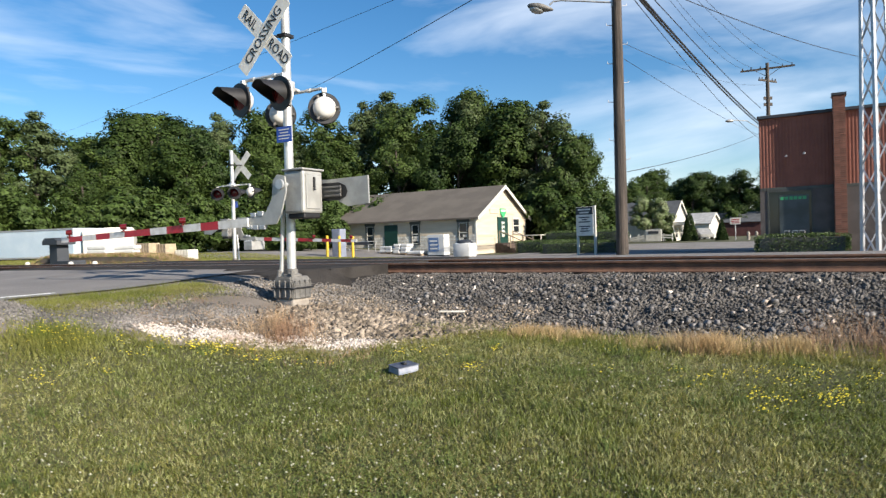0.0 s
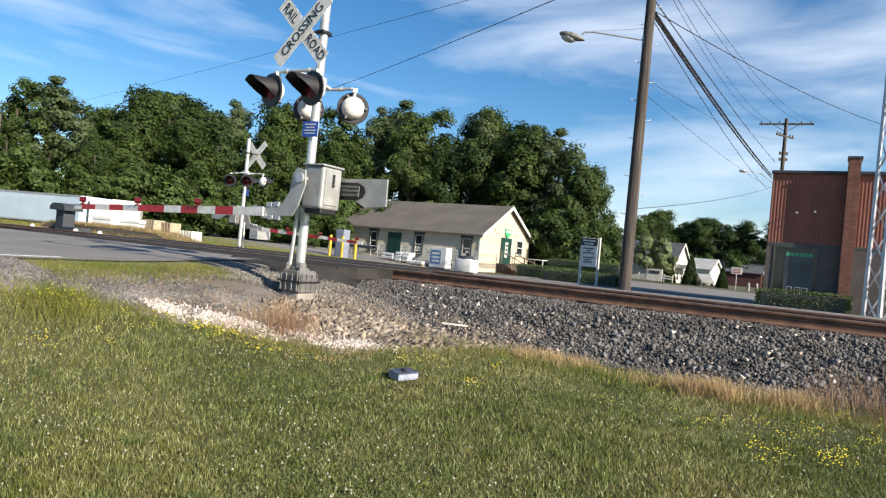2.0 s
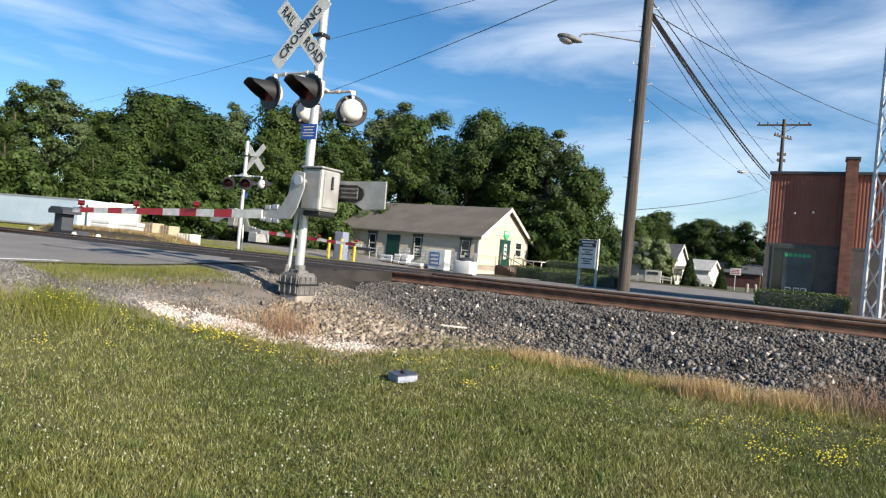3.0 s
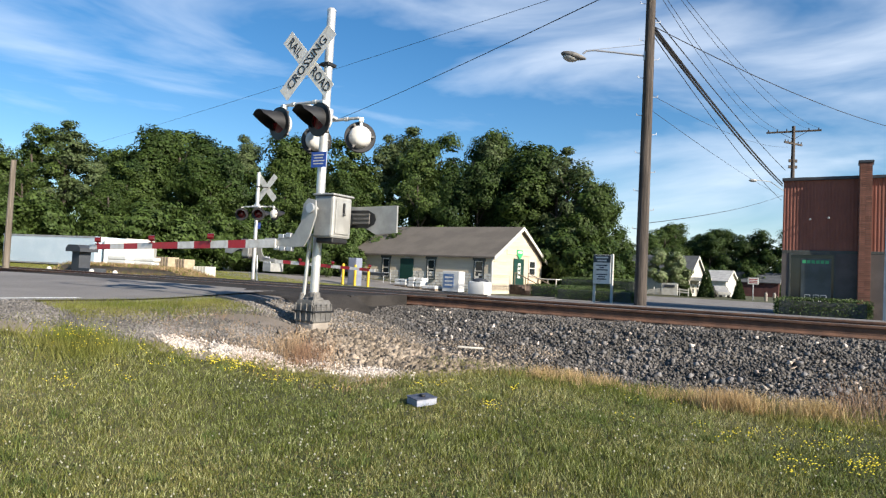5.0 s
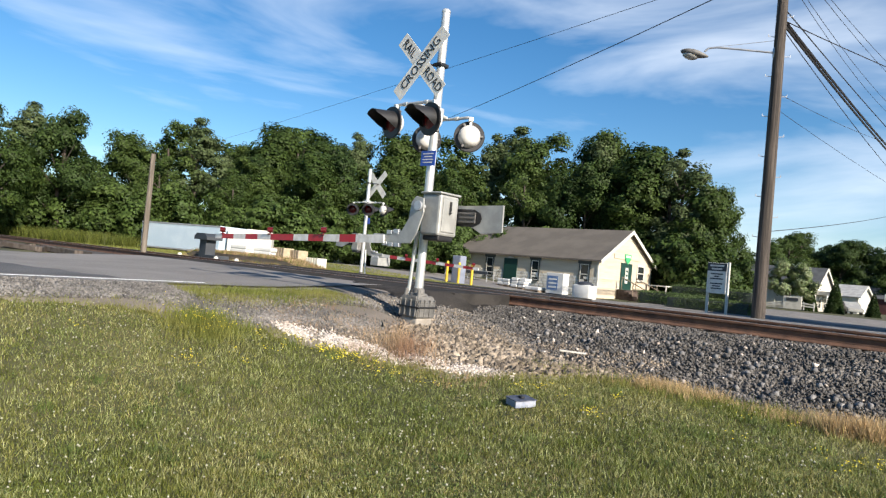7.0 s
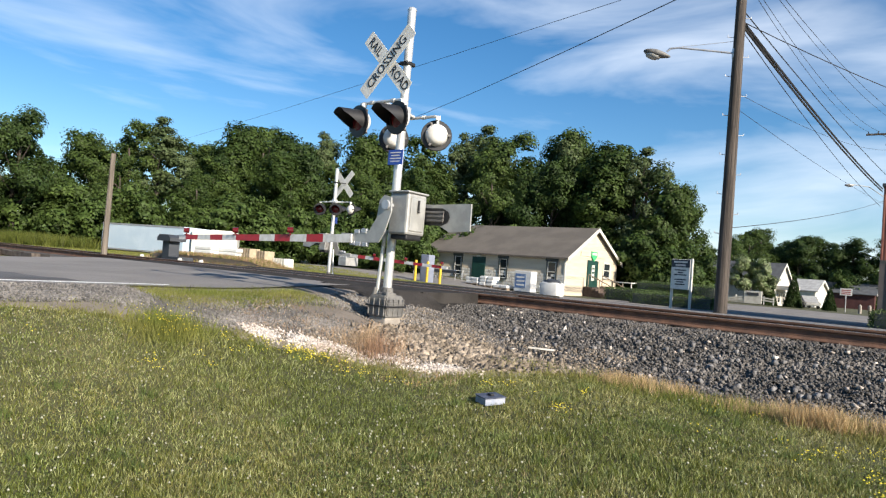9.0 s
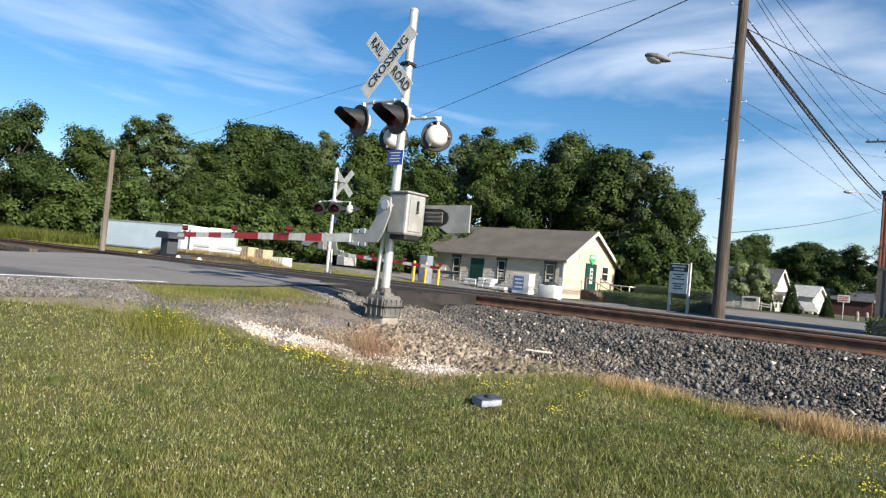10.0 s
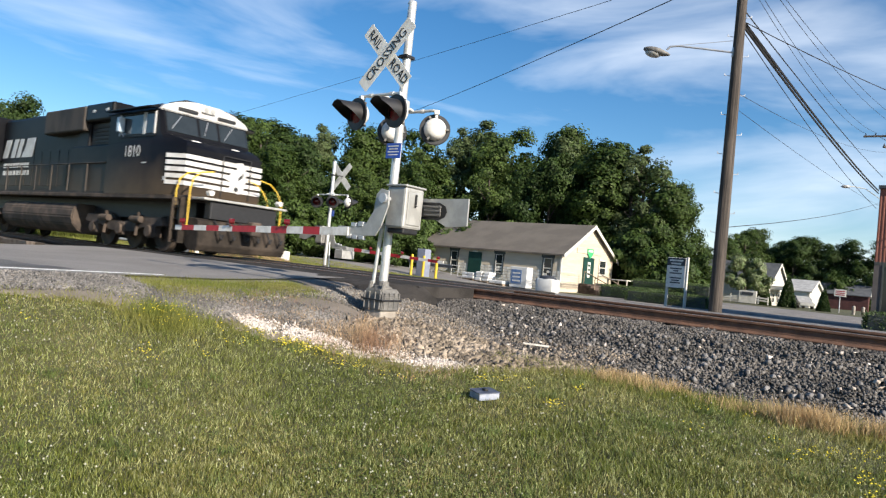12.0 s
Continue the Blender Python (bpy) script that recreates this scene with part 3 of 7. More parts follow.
rod(bm, (-0.13, 0, 8.68), (-1.75, 0.28, 8.54), 0.01, seg=6)
part("stay_rod", bm, STEEL, pole)
bm = bmesh.new()
ball(bm, (0, 0, 0), 0.32, 3, (1.15, 0.55, 0.34))
for v in bm.verts:
    if v.co.x > 0:
        v.co.z *= 1 - 0.45 * v.co.x / 0.37
        v.co.y *= 1 - 0.4 * v.co.x / 0.37
lamp_m = pose(-2.4, 0.38, 8.33, 0, 14, -9) @ Matrix.Diagonal((1.2, 1.2, 1.2, 1))
lamp_head = part("lamp_head", bm, CAST, pole, "grey cobra-head street lamp", smooth=True, m=lamp_m)
bm = bmesh.new()
ball(bm, (-0.08, 0, -0.06), 0.2, 2, (1.1, 0.75, 0.6))
part("lamp_bowl", bm, CASE, lamp_head, "milky lamp bowl", smooth=True)

pole_far = thing("utility_pole", Matrix.Translation((26.9, 53.6, 0.2)), "distant wooden utility pole with two cross arms", "utility pole", group="utility poles")
bm = bmesh.new()
rod(bm, (0, 0, 0), (0, 0, 14.8), 0.2, 0.13, 12)
part("shaft", bm, POLE_WOOD, pole_far)
side = Vector((0.9, -0.43, 0)).normalized()
for z, half in ((14.35, 2.0), (13.35, 1.1)):
    bm = bmesh.new()
    vs = box(bm, -half, half, -0.06, 0.06, z - 0.07, z + 0.07, 0.01)
    arm_ob = part("cross_arm", bm, POLE_WOOD, pole_far, m=pose(0, 0, 0, 0, 0, -25 if z > 14 else 28))
    for k in (-0.92, -0.6, -0.25, 0.55, 0.9):
        bm = bmesh.new()
        lathe(bm, [(0.03, 0), (0.055, 0.04), (0.03, 0.1), (0.05, 0.13), (0.02, 0.18)], 8, Matrix.Translation((k * half, 0, z + 0.07)))
        part("insulator", bm, BLACK, arm_ob)
for a in (-0.9, 0.9):
    bm = bmesh.new()
    rod(bm, (a, -0.39 * a, 14.3), (0, 0, 13.7), 0.02)
    part("brace", bm, POLE_WOOD, pole_far)
for z in (11.3, 11.8):
    bm = bmesh.new()
    box(bm, -0.35, 0.35, -0.05, 0.05, z, z + 0.25, 0.02)
    part("cable_rack", bm, POLE_WOOD, pole_far)

# tan wood, coloured paler than the poles for the sunlight on it
OLD_POST = material("sunlit tan post wood", (0.11, 0.092, 0.072), 0.9, second=(0.18, 0.152, 0.122), scale=5, fine=30, bump=0.5, stretch=(3, 3, 0.15))
pole_left = thing("wooden_post", Matrix.Translation((-16.21, 22.83, 0.5)) @ pose(0, 0, 0, 0, 0, 0), "slim bare wooden pole beside the track", "post")
bm = bmesh.new()
rod(bm, (0, 0, -0.2), (0.02, 0, 4.45), 0.115, 0.09, 12)
part("shaft", bm, OLD_POST, pole_left)

top = Vector((5.9, 21.2, 0))
for dz, end, sag, r in ((10.0, (26.3, 54.0, 10.3), 0.25, 0.05), (9.87, (26.3, 54.0, 10.1), 0.3, 0.045), (10.35, (26.5, 54.0, 11.4), 0.2, 0.02), (9.7, (26.2, 53.9, 8.9), 0.4, 0.015)):
    wire("cable", top + Vector((0.1, 0, dz)), end, sag, r, "black cable bundle strung between the poles")
for k in (-0.9, -0.55, 0.5, 0.9):
    p = Vector((26.9, 53.6, 14.75)) + Vector((0.9, -0.43, 0)) * 2 * k
    wire("cable", Vector((5.95 + 0.35 * k, 21.2, 11.9)) , p, 0.9, 0.01, "thin bare wire between the two poles")
wire("cable", (6.0, 21.2, 10.0), (26.96, 39.70, 11.42), 0.42, 0.016, "single black overhead service cable")
wire("cable", (5.97, 21.2, 7.74), (26.6, 53.8, 13.3), 0.5, 0.008, "thin black overhead cable between poles")
wire("cable", (5.97, 21.2, 7.25), (26.6, 53.8, 9.0), 0.2, 0.008, "thin black overhead cable between poles")
wire("cable", (5.98, 21.2, 11.78), (-11.78, 58.84, 15.3), 0.15, 0.02, "single overhead cable above the trees")
wire("cable", (5.9, 21.2, 12.0), (-45.3, 77.8, 15.6), 0.15, 0.011, "thin overhead cable above the trees")
wire("cable", (6.0, 21.2, 3.5), (26.8, 53.6, 9.6), 0.3, 0.012, "thin sagging black overhead cable")
bm = bmesh.new()
for a, b in (((26.9, 53.6, 9.2), (24.2, 51.6, 10.0)), ((24.2, 51.6, 10.0), (22.6, 50.6, 9.95))):
    rod(bm, a, b, 0.03)
ball(bm, (22.3, 50.4, 9.85), 0.3, 2, (1.1, 0.6, 0.4))
far_lamp = part("street_lamp", bm, CASE)
tagged(far_lamp, "distant grey cobra-head street lamp", "street lamp")

# ---- locomotive ----
def locomotive():
    """x forward from the pilot, y to the far side, z up from the rail head."""
    g = thing("locomotive", Matrix.Translation(at(-200, MC, RAIL_Z)) @ TRACK, "black diesel locomotive with white nose stripes and dusty trucks", "locomotive")
    W = 1.5
    # frame and walkway
    bm = bmesh.new()
    box(bm, -21.2, -0.75, -W, W, 1.5, 1.62, 0.02)
    sill = part("side_sill", bm, TRUCK_DIRT, g, "dusty brown side sill")
    bm = bmesh.new()
    box(bm, -21.0, -1.5, -0.75, 0.75, 0.95, 1.5)
    part("underframe", bm, BLACK, g)
    # pilot
    bm = bmesh.new()
    prism(bm, [(-0.55, 0.14), (-0.2, 0.14), (-0.12, 0.3), (-0.18, 0.95), (-0.35, 1.02), (-0.8, 1.02), (-0.8, 0.3)], -W + 0.05, W - 0.05)
    bmesh.ops.bevel(bm, geom=bm.edges[:], offset=0.02, segments=1, affect="EDGES")
    pilot = part("pilot", bm, PILOT_DIRT, g, "dusty pilot plate with plow")
    bm = bmesh.new()
    box(bm, -0.4, 0.35, -0.14, 0.14, 0.72, 1.0, 0.04)
    box(bm, 0.2, 0.45, -0.2, 0.12, 0.66, 1.06, 0.05)
    part("coupler", bm, TRUCK_DIRT, pilot)
    for k in range(6):
        y = -1.0 + 0.4 * k
        bm = bmesh.new()
        pts = [Vector((-0.14, y, 1.0)), Vector((0.05, y + 0.04, 0.75)), Vector((0.08, y + 0.12, 0.5)), Vector((0.0, y + 0.22, 0.62))]
        for a, b in zip(pts, pts[1:]):
            rod(bm, a, b, 0.025, seg=8)
        part("air_hose", bm, BLACK, pilot)
    bm = bmesh.new()
    box(bm, -0.72, -0.12, -W + 0.12, W - 0.12, 1.52, 1.59, 0.02)
    part("front_platform", bm, CASE, g, "white edged front platform")
    bm = bmesh.new()
    box(bm, -0.5, -0.22, -1.1, 1.1, 1.02, 1.5, 0.02)
    part("anticlimber", bm, BLACK, g)
    # steps and yellow handrails at both front corners
    for sy in (-1, 1):
        bm = bmesh.new()
        for k in range(4):
            box(bm, -1.25, -0.85, sy * 1.48 - 0.1, sy * 1.48 + 0.02, 0.35 + 0.3 * k, 0.38 + 0.3 * k)
        box(bm, -1.28, -1.25, sy * 1.48 - 0.15, sy * 1.48 + 0.03, 0.3, 1.55)
        box(bm, -0.85, -0.82, sy * 1.48 - 0.15, sy * 1.48 + 0.03, 0.3, 1.55)
        part("steps", bm, PILOT_DIRT, g)
        for x in (-1.27, -0.6):
            bm = bmesh.new()
            pts = [(x, sy * 1.53, 0.75), (x, sy * 1.53, 1.75), (x - 0.1, sy * 1.4, 2.1), (x - 0.12, sy * 1.15, 2.3), (x - 0.12, sy * 0.8, 2.36)]
            for a, b in zip(pts, pts[1:]):
                rod(bm, a, b, 0.021, seg=8)
                ball(bm, b, 0.021, 1)
            part("handrail", bm, YELLOW, g, "yellow grab rail")
    # nose and cab: plan outlines one above the other (height, side corner, front, half width, half width of the front)
    levels = [(1.62, -2.0, -1.44, 1.5, 1.24), (1.75, -2.0, -1.38, 1.5, 1.26), (3.02, -2.08, -1.42, 1.5, 1.26), (3.2, -2.2, -1.58, 1.5, 1.2),
              (3.42, -2.5, -2.34, 1.5, 1.4), (4.14, -2.72, -2.64, 1.5, 1.42)]
    bm = bmesh.new()
    rings = [[bm.verts.new(p) for p in ((-5.6, -w, z), (xs, -w, z), (xf, -wf, z), (xf, wf, z), (xs, w, z), (-5.6, w, z))] for z, xs, xf, w, wf in levels]
    for a, b in zip(rings, rings[1:]):
        for i in range(6):
            j = (i + 1) % 6
            bm.faces.new((a[i], a[j], b[j], b[i]))
    bm.faces.new(rings[0][::-1])
    bm.faces.new(rings[-1])
    bmesh.ops.bevel(bm, geom=[e for e in bm.edges if len(e.link_faces) == 2 and e.calc_face_angle() > 0.3], offset=0.035, segments=2, affect="EDGES")
    cab = part("cab", bm, LOCO_SIDE, g, "black wide-nose cab with brown dust low down", smooth=True)
    # arched roof with a white front, number boards, headlights
    arch = [(-1.53, 4.1), (-1.4, 4.26), (-0.98, 4.44), (-0.42, 4.55), (0.42, 4.55), (0.98, 4.44), (1.4, 4.26), (1.53, 4.1)]
    bm = bmesh.new()
    prism(bm, arch, -5.75, -2.8, axis="x")
    part("cab_roof", bm, LOCO_BLACK, cab)
    bm = bmesh.new()
    prism(bm, [(y * 0.985, z + 0.012) for y, z in arch], -2.795, -2.6, axis="x")
    bmesh.ops.bevel(bm, geom=bm.edges[:], offset=0.03, segments=2, affect="EDGES")
    roof_band = part("roof_front", bm, LOCO_WHITE, cab, "white arched roof front")
    for y in (-0.66, 0.66):
        bm = bmesh.new()
        box(bm, -2.61, -2.55, y - 0.32, y + 0.32, 4.2, 4.3, 0.012)
        part("number_board", bm, BLACK, roof_band)
    bm = bmesh.new()
    box(bm, -2.64, -2.52, -0.24, 0.24, 4.3, 4.52, 0.03)
    part("headlight_box", bm, LOCO_WHITE, roof_band)
    bm = bmesh.new()
    for y in (-0.11, 0.11):
        rod(bm, (-2.54, y, 4.41), (-2.495, y, 4.41), 0.075, seg=14)
    part("headlight", bm, CASE, roof_band)
    bm = bmesh.new()
    box(bm, -3.0, -2.75, 0.5, 1.1, 4.4, 4.56, 0.03)
    part("air_horn", bm, BLACK, roof_band)
    for x, hw in ((-4.75, 0.4), (-3.5, 0.5)):
        bm = bmesh.new()
        box(bm, x - hw, x + hw, -0.55, 0.55, 4.52, 4.66, 0.05)
        part("roof_box", bm, BLACK, cab)
    # windshields on the sloping front
    slope = math.degrees(math.atan2(0.3, 0.72))
    for y0, y1 in ((-1.36, -0.38), (-0.3, 0.3), (0.38, 1.36)):
        bm = bmesh.new()
        box(bm, -0.012, 0.012, y0, y1, 0.09, 0.7, 0.01)
        pane = part("windshield", bm, GLASS, cab, "dark windshield pane", m=pose(-2.328, 0, 3.42, 0, -slope, 0))
        bm = bmesh.new()
        rod(bm, (0.025, (y0 + y1) / 2, 0.66), (0.025, y0 + 0.12, 0.16), 0.009, seg=6)
        part("wiper", bm, STEEL, pane)
    # side windows, visor, mirror
    for sy in (-1, 1):
        y = sy * W
        for x0, x1 in ((-3.32, -2.84), (-4.85, -3.48)):
            bm = bmesh.new()
            box(bm, x0, x1, y - 0.02, y + 0.02, 3.42, 4.04, 0.01)
            part("side_window", bm, GLASS, cab)
        for x0, x1 in ((-2.84, -2.78), (-3.48, -3.32), (-4.91, -4.86)):
            bm = bmesh.new()
            box(bm, x0, x1, y - 0.03, y + 0.03, 3.4, 4.06, 0.006)
            part("window_post", bm, LOCO_WHITE, cab, "bright window post")
        bm = bmesh.new()
        box(bm, -4.91, -2.78, y - 0.03, y + 0.03, 3.34, 3.398, 0.006)
        part("window_sill", bm, LOCO_BLACK, cab)
        bm = bmesh.new()
        prism(bm, [(0, 4.24), (sy * 0.34, 4.14), (sy * 0.34, 4.11), (0, 4.16)], -5.35, -2.7, axis="x")
        for v in bm.verts:
            v.co.y += y
        part("visor", bm, LOCO_BLACK, cab)
        bm = bmesh.new()
        box(bm, -4.72, -4.55, y + sy * 0.04, y + sy * 0.22, 3.5, 3.95, 0.02)
        part("mirror", bm, TRAIN_MIRROR, cab, "pale side mirror")
        bm = bmesh.new()
        rod(bm, (-4.6, y, 3.35), (-4.62, y + sy * 0.13, 3.52), 0.02, seg=8)
        part("mirror_arm", bm, STEEL, cab)
        lettering("1810", 0.5, LOCO_WHITE, cab, Matrix.Translation((-4.02, y + sy * 0.008, 2.9)) @ (FACE if sy < 0 else Matrix.Rotation(math.pi, 4, "Z") @ FACE), "white road number")
        bm = bmesh.new()
        box(bm, -2.12, -1.99, y - 0.012, y + 0.012, 2.03, 2.14)
        box(bm, -3.4, -3.16, y - 0.008, y + 0.008, 2.54, 2.57)
        part("marker", bm, LOCO_WHITE, cab)
    # small white grab irons on top of the nose
    for y in (-0.95, 0.35):
        bm = bmesh.new()
        box(bm, -1.53, -1.49, y - 0.13, y + 0.13, 3.2, 3.235, 0.008)
        part("grab_iron", bm, LOCO_WHITE, cab)
    # white stripes wrapped round the nose
    for k in range(5):
        z = 2.75 - 0.19 * k
        bm = bmesh.new()
        xs = -2.04 + 0.012 * k
        inner = [(xs, -1.505), (-1.412, -1.262), (-1.412, 1.262), (xs, 1.505)]
        outer = [(xs + 0.012, -1.52), (-1.374, -1.276), (-1.374, 1.276), (xs + 0.012, 1.52)]
        prism(bm, inner + outer[::-1], z - 0.06, z + 0.06, axis="z")
        part("nose_stripe", bm, LOCO_WHITE, cab, "white nose stripe")
    bm = bmesh.new()
    prism(bm, [(0.12, 1.92), (0.3, 1.98), (0.5, 1.9), (0.66, 2.0), (0.72, 2.35), (0.68, 2.72), (0.55, 2.86), (0.32, 2.82), (0.4, 2.6), (0.2, 2.5), (0.02, 2.3), (0.22, 2.22)], -1.372, -1.362, axis="x")
    part("nose_emblem", bm, LOCO_WHITE, cab, "plain white emblem shape")
    bm = bmesh.new()
    prism(bm, [(0.46, 2.3), (0.6, 2.42), (0.64, 2.6), (0.56, 2.5), (0.44, 2.38)], -1.361, -1.355, axis="x")
    part("emblem_mark", bm, BLACK, cab)
    bm = bmesh.new()
    rod(bm, (-1.362, 0.4, 2.04), (-1.354, 0.4, 2.04), 0.075, seg=14)
    part("emblem_mark", bm, BLACK, cab)
    bm = bmesh.new()
    for y in (-0.1, 0.86):
        box(bm, -1.4, -1.355, y - 0.018, y + 0.018, 1.75, 2.95)
    box(bm, -1.41, -1.36, -0.1, 0.86, 2.95, 2.975)
    part("nose_door", bm, BLACK, cab)
    for y in (-1.15, 1.15):
        bm = bmesh.new()
        rod(bm, (-0.3, y, 1.72), (-0.14, y, 1.72), 0.075, seg=16)
        part("ditch_light", bm, HOOD_WHITE, g, "round ditch light")
    # hood behind the cab, in panels
    def block(name, x0, x1, w, z0, z1, mat=LOCO_BLACK, bevel=0.05):
        bm = bmesh.new()
        box(bm, x0, x1, -w, w, z0, z1, bevel)
        return part(name, bm, mat, g)
    block("equipment_cabinet", -8.3, -5.6, 1.42, 1.62, 3.22, LOCO_SIDE)
    block("filter_recess", -7.5, -5.62, 1.2, 3.2, 4.02, BLACK, 0.02)
    cabinet_top = block("cabinet_top", -7.52, -5.62, 1.46, 4.0, 4.6, LOCO_BLACK, 0.08)
    for x in (-6.9, -5.95):
        bm = bmesh.new()
        box(bm, x - 0.09, x + 0.09, -1.475, -1.455, 4.3, 4.38)
        part("marker", bm, LOCO_WHITE, cabinet_top)
    bm = bmesh.new()
    for k in range(5):
        box(bm, -7.3, -5.8, -1.235, -1.2, 3.3 + 0.13 * k, 3.36 + 0.13 * k)
    part("intake_grille", bm, LOCO_DIRT, g, "dark intake grille")
    hood = block("long_hood", -15.6, -8.2, 1.15, 1.62, 4.62, LOCO_SIDE, 0.12)
    block("hood_shoulder", -8.3, -7.45, 1.3, 1.62, 4.6, LOCO_SIDE, 0.05)
    block("blower_duct", -10.65, -7.5, 1.5, 3.72, 4.56, LOCO_DIRT, 0.06)
    block("radiator_section", -20.6, -15.6, 1.5, 2.9, 4.72)
    block("rear_hood", -20.6, -15.6, 1.1, 1.62, 3.0, LOCO_SIDE)
    for k in range(9):
        x = -15.2 + k * 0.75
        for sy in (-1, 1):
            bm = bmesh.new()
            box(bm, x, x + 0.68, sy * 1.15 - 0.012, sy * 1.15 + 0.012, 1.9, 3.2, 0.006)
            part("hood_door", bm, LOCO_SIDE, hood)
    for x in (-14.2, -12.4, -10.2, -8.6):
        bm = bmesh.new()
        box(bm, x - 0.6, x + 0.6, -0.6, 0.6, 4.58, 4.76, 0.06)
        part("roof_hatch", bm, BLACK, hood)
    for x in (-13.2, -9.4, -7.9):
        bm = bmesh.new()
        rod(bm, (x, -0.9, 4.55), (x, -0.9, 4.72), 0.02, seg=6)
        part("lifting_eye", bm, BLACK, hood)
    # plain white logo strokes and unreadable name lines on the hood side
    for outline in ([(-15.4, 3.02), (-14.9, 3.02), (-14.75, 3.3), (-14.55, 3.76), (-15.1, 3.76)], [(-14.55, 3.02), (-14.15, 3.02), (-13.85, 3.76), (-14.25, 3.76)],
                    [(-14.0, 3.02), (-13.62, 3.02), (-13.3, 3.76), (-13.68, 3.76)], [(-13.5, 3.02), (-12.45, 3.02), (-12.3, 3.36), (-12.2, 3.76), (-13.0, 3.76), (-13.15, 3.4)]):
        bm = bmesh.new()
        prism(bm, outline, -1.172, -1.165)
        part("logo_stroke", bm, LOCO_WHITE, hood, "plain white logo stroke")
    for z, x0, x1 in ((2.71, -15.2, -12.6), (2.41, -15.2, -12.45)):
        for k in range(8):
            bm = bmesh.new()
            a = x0 + (x1 - x0) * k / 8
            box(bm, a, a + 0.24, -1.176, -1.165, z - 0.09, z + 0.09)
            part("name_bar", bm, LOCO_WHITE, hood)
    # dusty lower side and walkway rails
    bm = bmesh.new()
    box(bm, -20.9, -5.65, -W + 0.02, -W + 0.06, 1.62, 1.7)
    part("lower_panel", bm, LOCO_DIRT, g, "dust stained lower side")
    for sy in (-1, 1):
        for k in range(10):
            x = -6.97 - k * 1.375
            bm = bmesh.new()
            rod(bm, (x, sy * 1.46, 1.6), (x, sy * 1.46, 2.62), 0.024, seg=8)
            part("stanchion", bm, LOCO_DIRT, g)
        bm = bmesh.new()
        rod(bm, (-20.3, sy * 1.46, 2.62), (-5.7, sy * 1.46, 2.62), 0.022, seg=8)
        part("walkway_rail", bm, LOCO_DIRT, g)
    # fuel tank
    bm = bmesh.new()
    prism(bm, [(-1.3, 1.28), (-1.46, 1.08), (-1.5, 0.82), (-1.42, 0.56), (-1.2, 0.34), (-0.9, 0.26), (0.9, 0.26), (1.2, 0.34), (1.42, 0.56), (1.5, 0.82), (1.46, 1.08), (1.3, 1.28)], -13.9, -7.7, axis="x")
    bmesh.ops.bevel(bm, geom=bm.edges[:], offset=0.04, segments=2, affect="EDGES")
    part("fuel_tank", bm, TRUCK_DIRT, g, "dusty brown fuel tank")
    # trucks
    for c in (-4.65, -17.2):
        truck = new("truck")
        truck.parent = g
        truck.matrix_basis = pose(c, 0, 0)
        for ax in (-1.75, 0, 1.75):
            for sy in (-1, 1):
                bm = bmesh.new()
                rod(bm, (ax, sy * 0.7, 0.535), (ax, sy * 0.84, 0.535), 0.535, seg=28)
                rod(bm, (ax, sy * 0.68, 0.535), (ax, sy * 0.72, 0.535), 0.56, seg=28)
                rod(bm, (ax, sy * 0.84, 0.535), (ax, sy * 0.95, 0.535), 0.2, seg=16)
                part("wheel", bm, TRUCK_DIRT, truck)
                bm = bmesh.new()
                box(bm, ax - 0.24, ax + 0.24, sy * 1.18 - 0.15, sy * 1.18 + 0.15, 0.36, 0.78, 0.06)
                rod(bm, (ax, sy * 1.3, 0.56), (ax, sy * 1.4, 0.56), 0.16, seg=14)
                part("axle_box", bm, TRUCK_DIRT, truck)
        for sy in (-1, 1):
            bm = bmesh.new()
            prism(bm, [(-2.45, 0.75), (-2.3, 0.98), (-1.2, 0.98), (-0.8, 0.8), (0.8, 0.8), (1.2, 0.98), (2.3, 0.98), (2.45, 0.75), (2.0, 0.7), (1.3, 0.66), (0.7, 0.5), (-0.7, 0.5), (-1.3, 0.66), (-2.0, 0.7)], sy * 1.2 - 0.09, sy * 1.2 + 0.09)
            part("side_frame", bm, TRUCK_DIRT, truck)
            for x in (-1.0, 1.0):
                bm = bmesh.new()
                rod(bm, (x - 0.25, sy * 1.36, 0.88), (x + 0.3, sy * 1.36, 0.88), 0.1, seg=12)
                rod(bm, (x, sy * 1.33, 0.4), (x + 0.1, sy * 1.33, 1.1), 0.05, seg=8)
                part("brake_cylinder", bm, TRUCK_DIRT, truck)
        bm = bmesh.new()
        box(bm, -2.3, 2.3, -0.6, 0.6, 0.45, 0.95)
        part("bolster", bm, BLACK, truck)
    return g


loco = locomotive()

# ---- buildings ----
SIDING = material("cream siding", (0.52, 0.44, 0.33), 0.7, second=(0.58, 0.5, 0.38), scale=1.2, fine=25, spread=0.12, stretch=(0.4, 0.4, 3))
STONE_BLOCK = material("pale stone block", (0.56, 0.53, 0.47), 0.9, second=(0.68, 0.65, 0.58), scale=3, fine=40, bump=0.3, random_tint=0.15, island=True)
SHINGLE = material("brown grey shingles", (0.098, 0.086, 0.072), 0.9, second=(0.122, 0.107, 0.09), scale=0.7, fine=30, bump=0.3, spread=0.18)
DARK_SHINGLE = material("dark grey shingles", (0.06, 0.065, 0.07), 0.9, second=(0.085, 0.09, 0.095), scale=1.5, fine=25, bump=0.4)
TRIM = material("white trim paint", (0.6, 0.58, 0.52), 0.6, second=(0.52, 0.5, 0.44), scale=3, fine=40, spread=0.1)
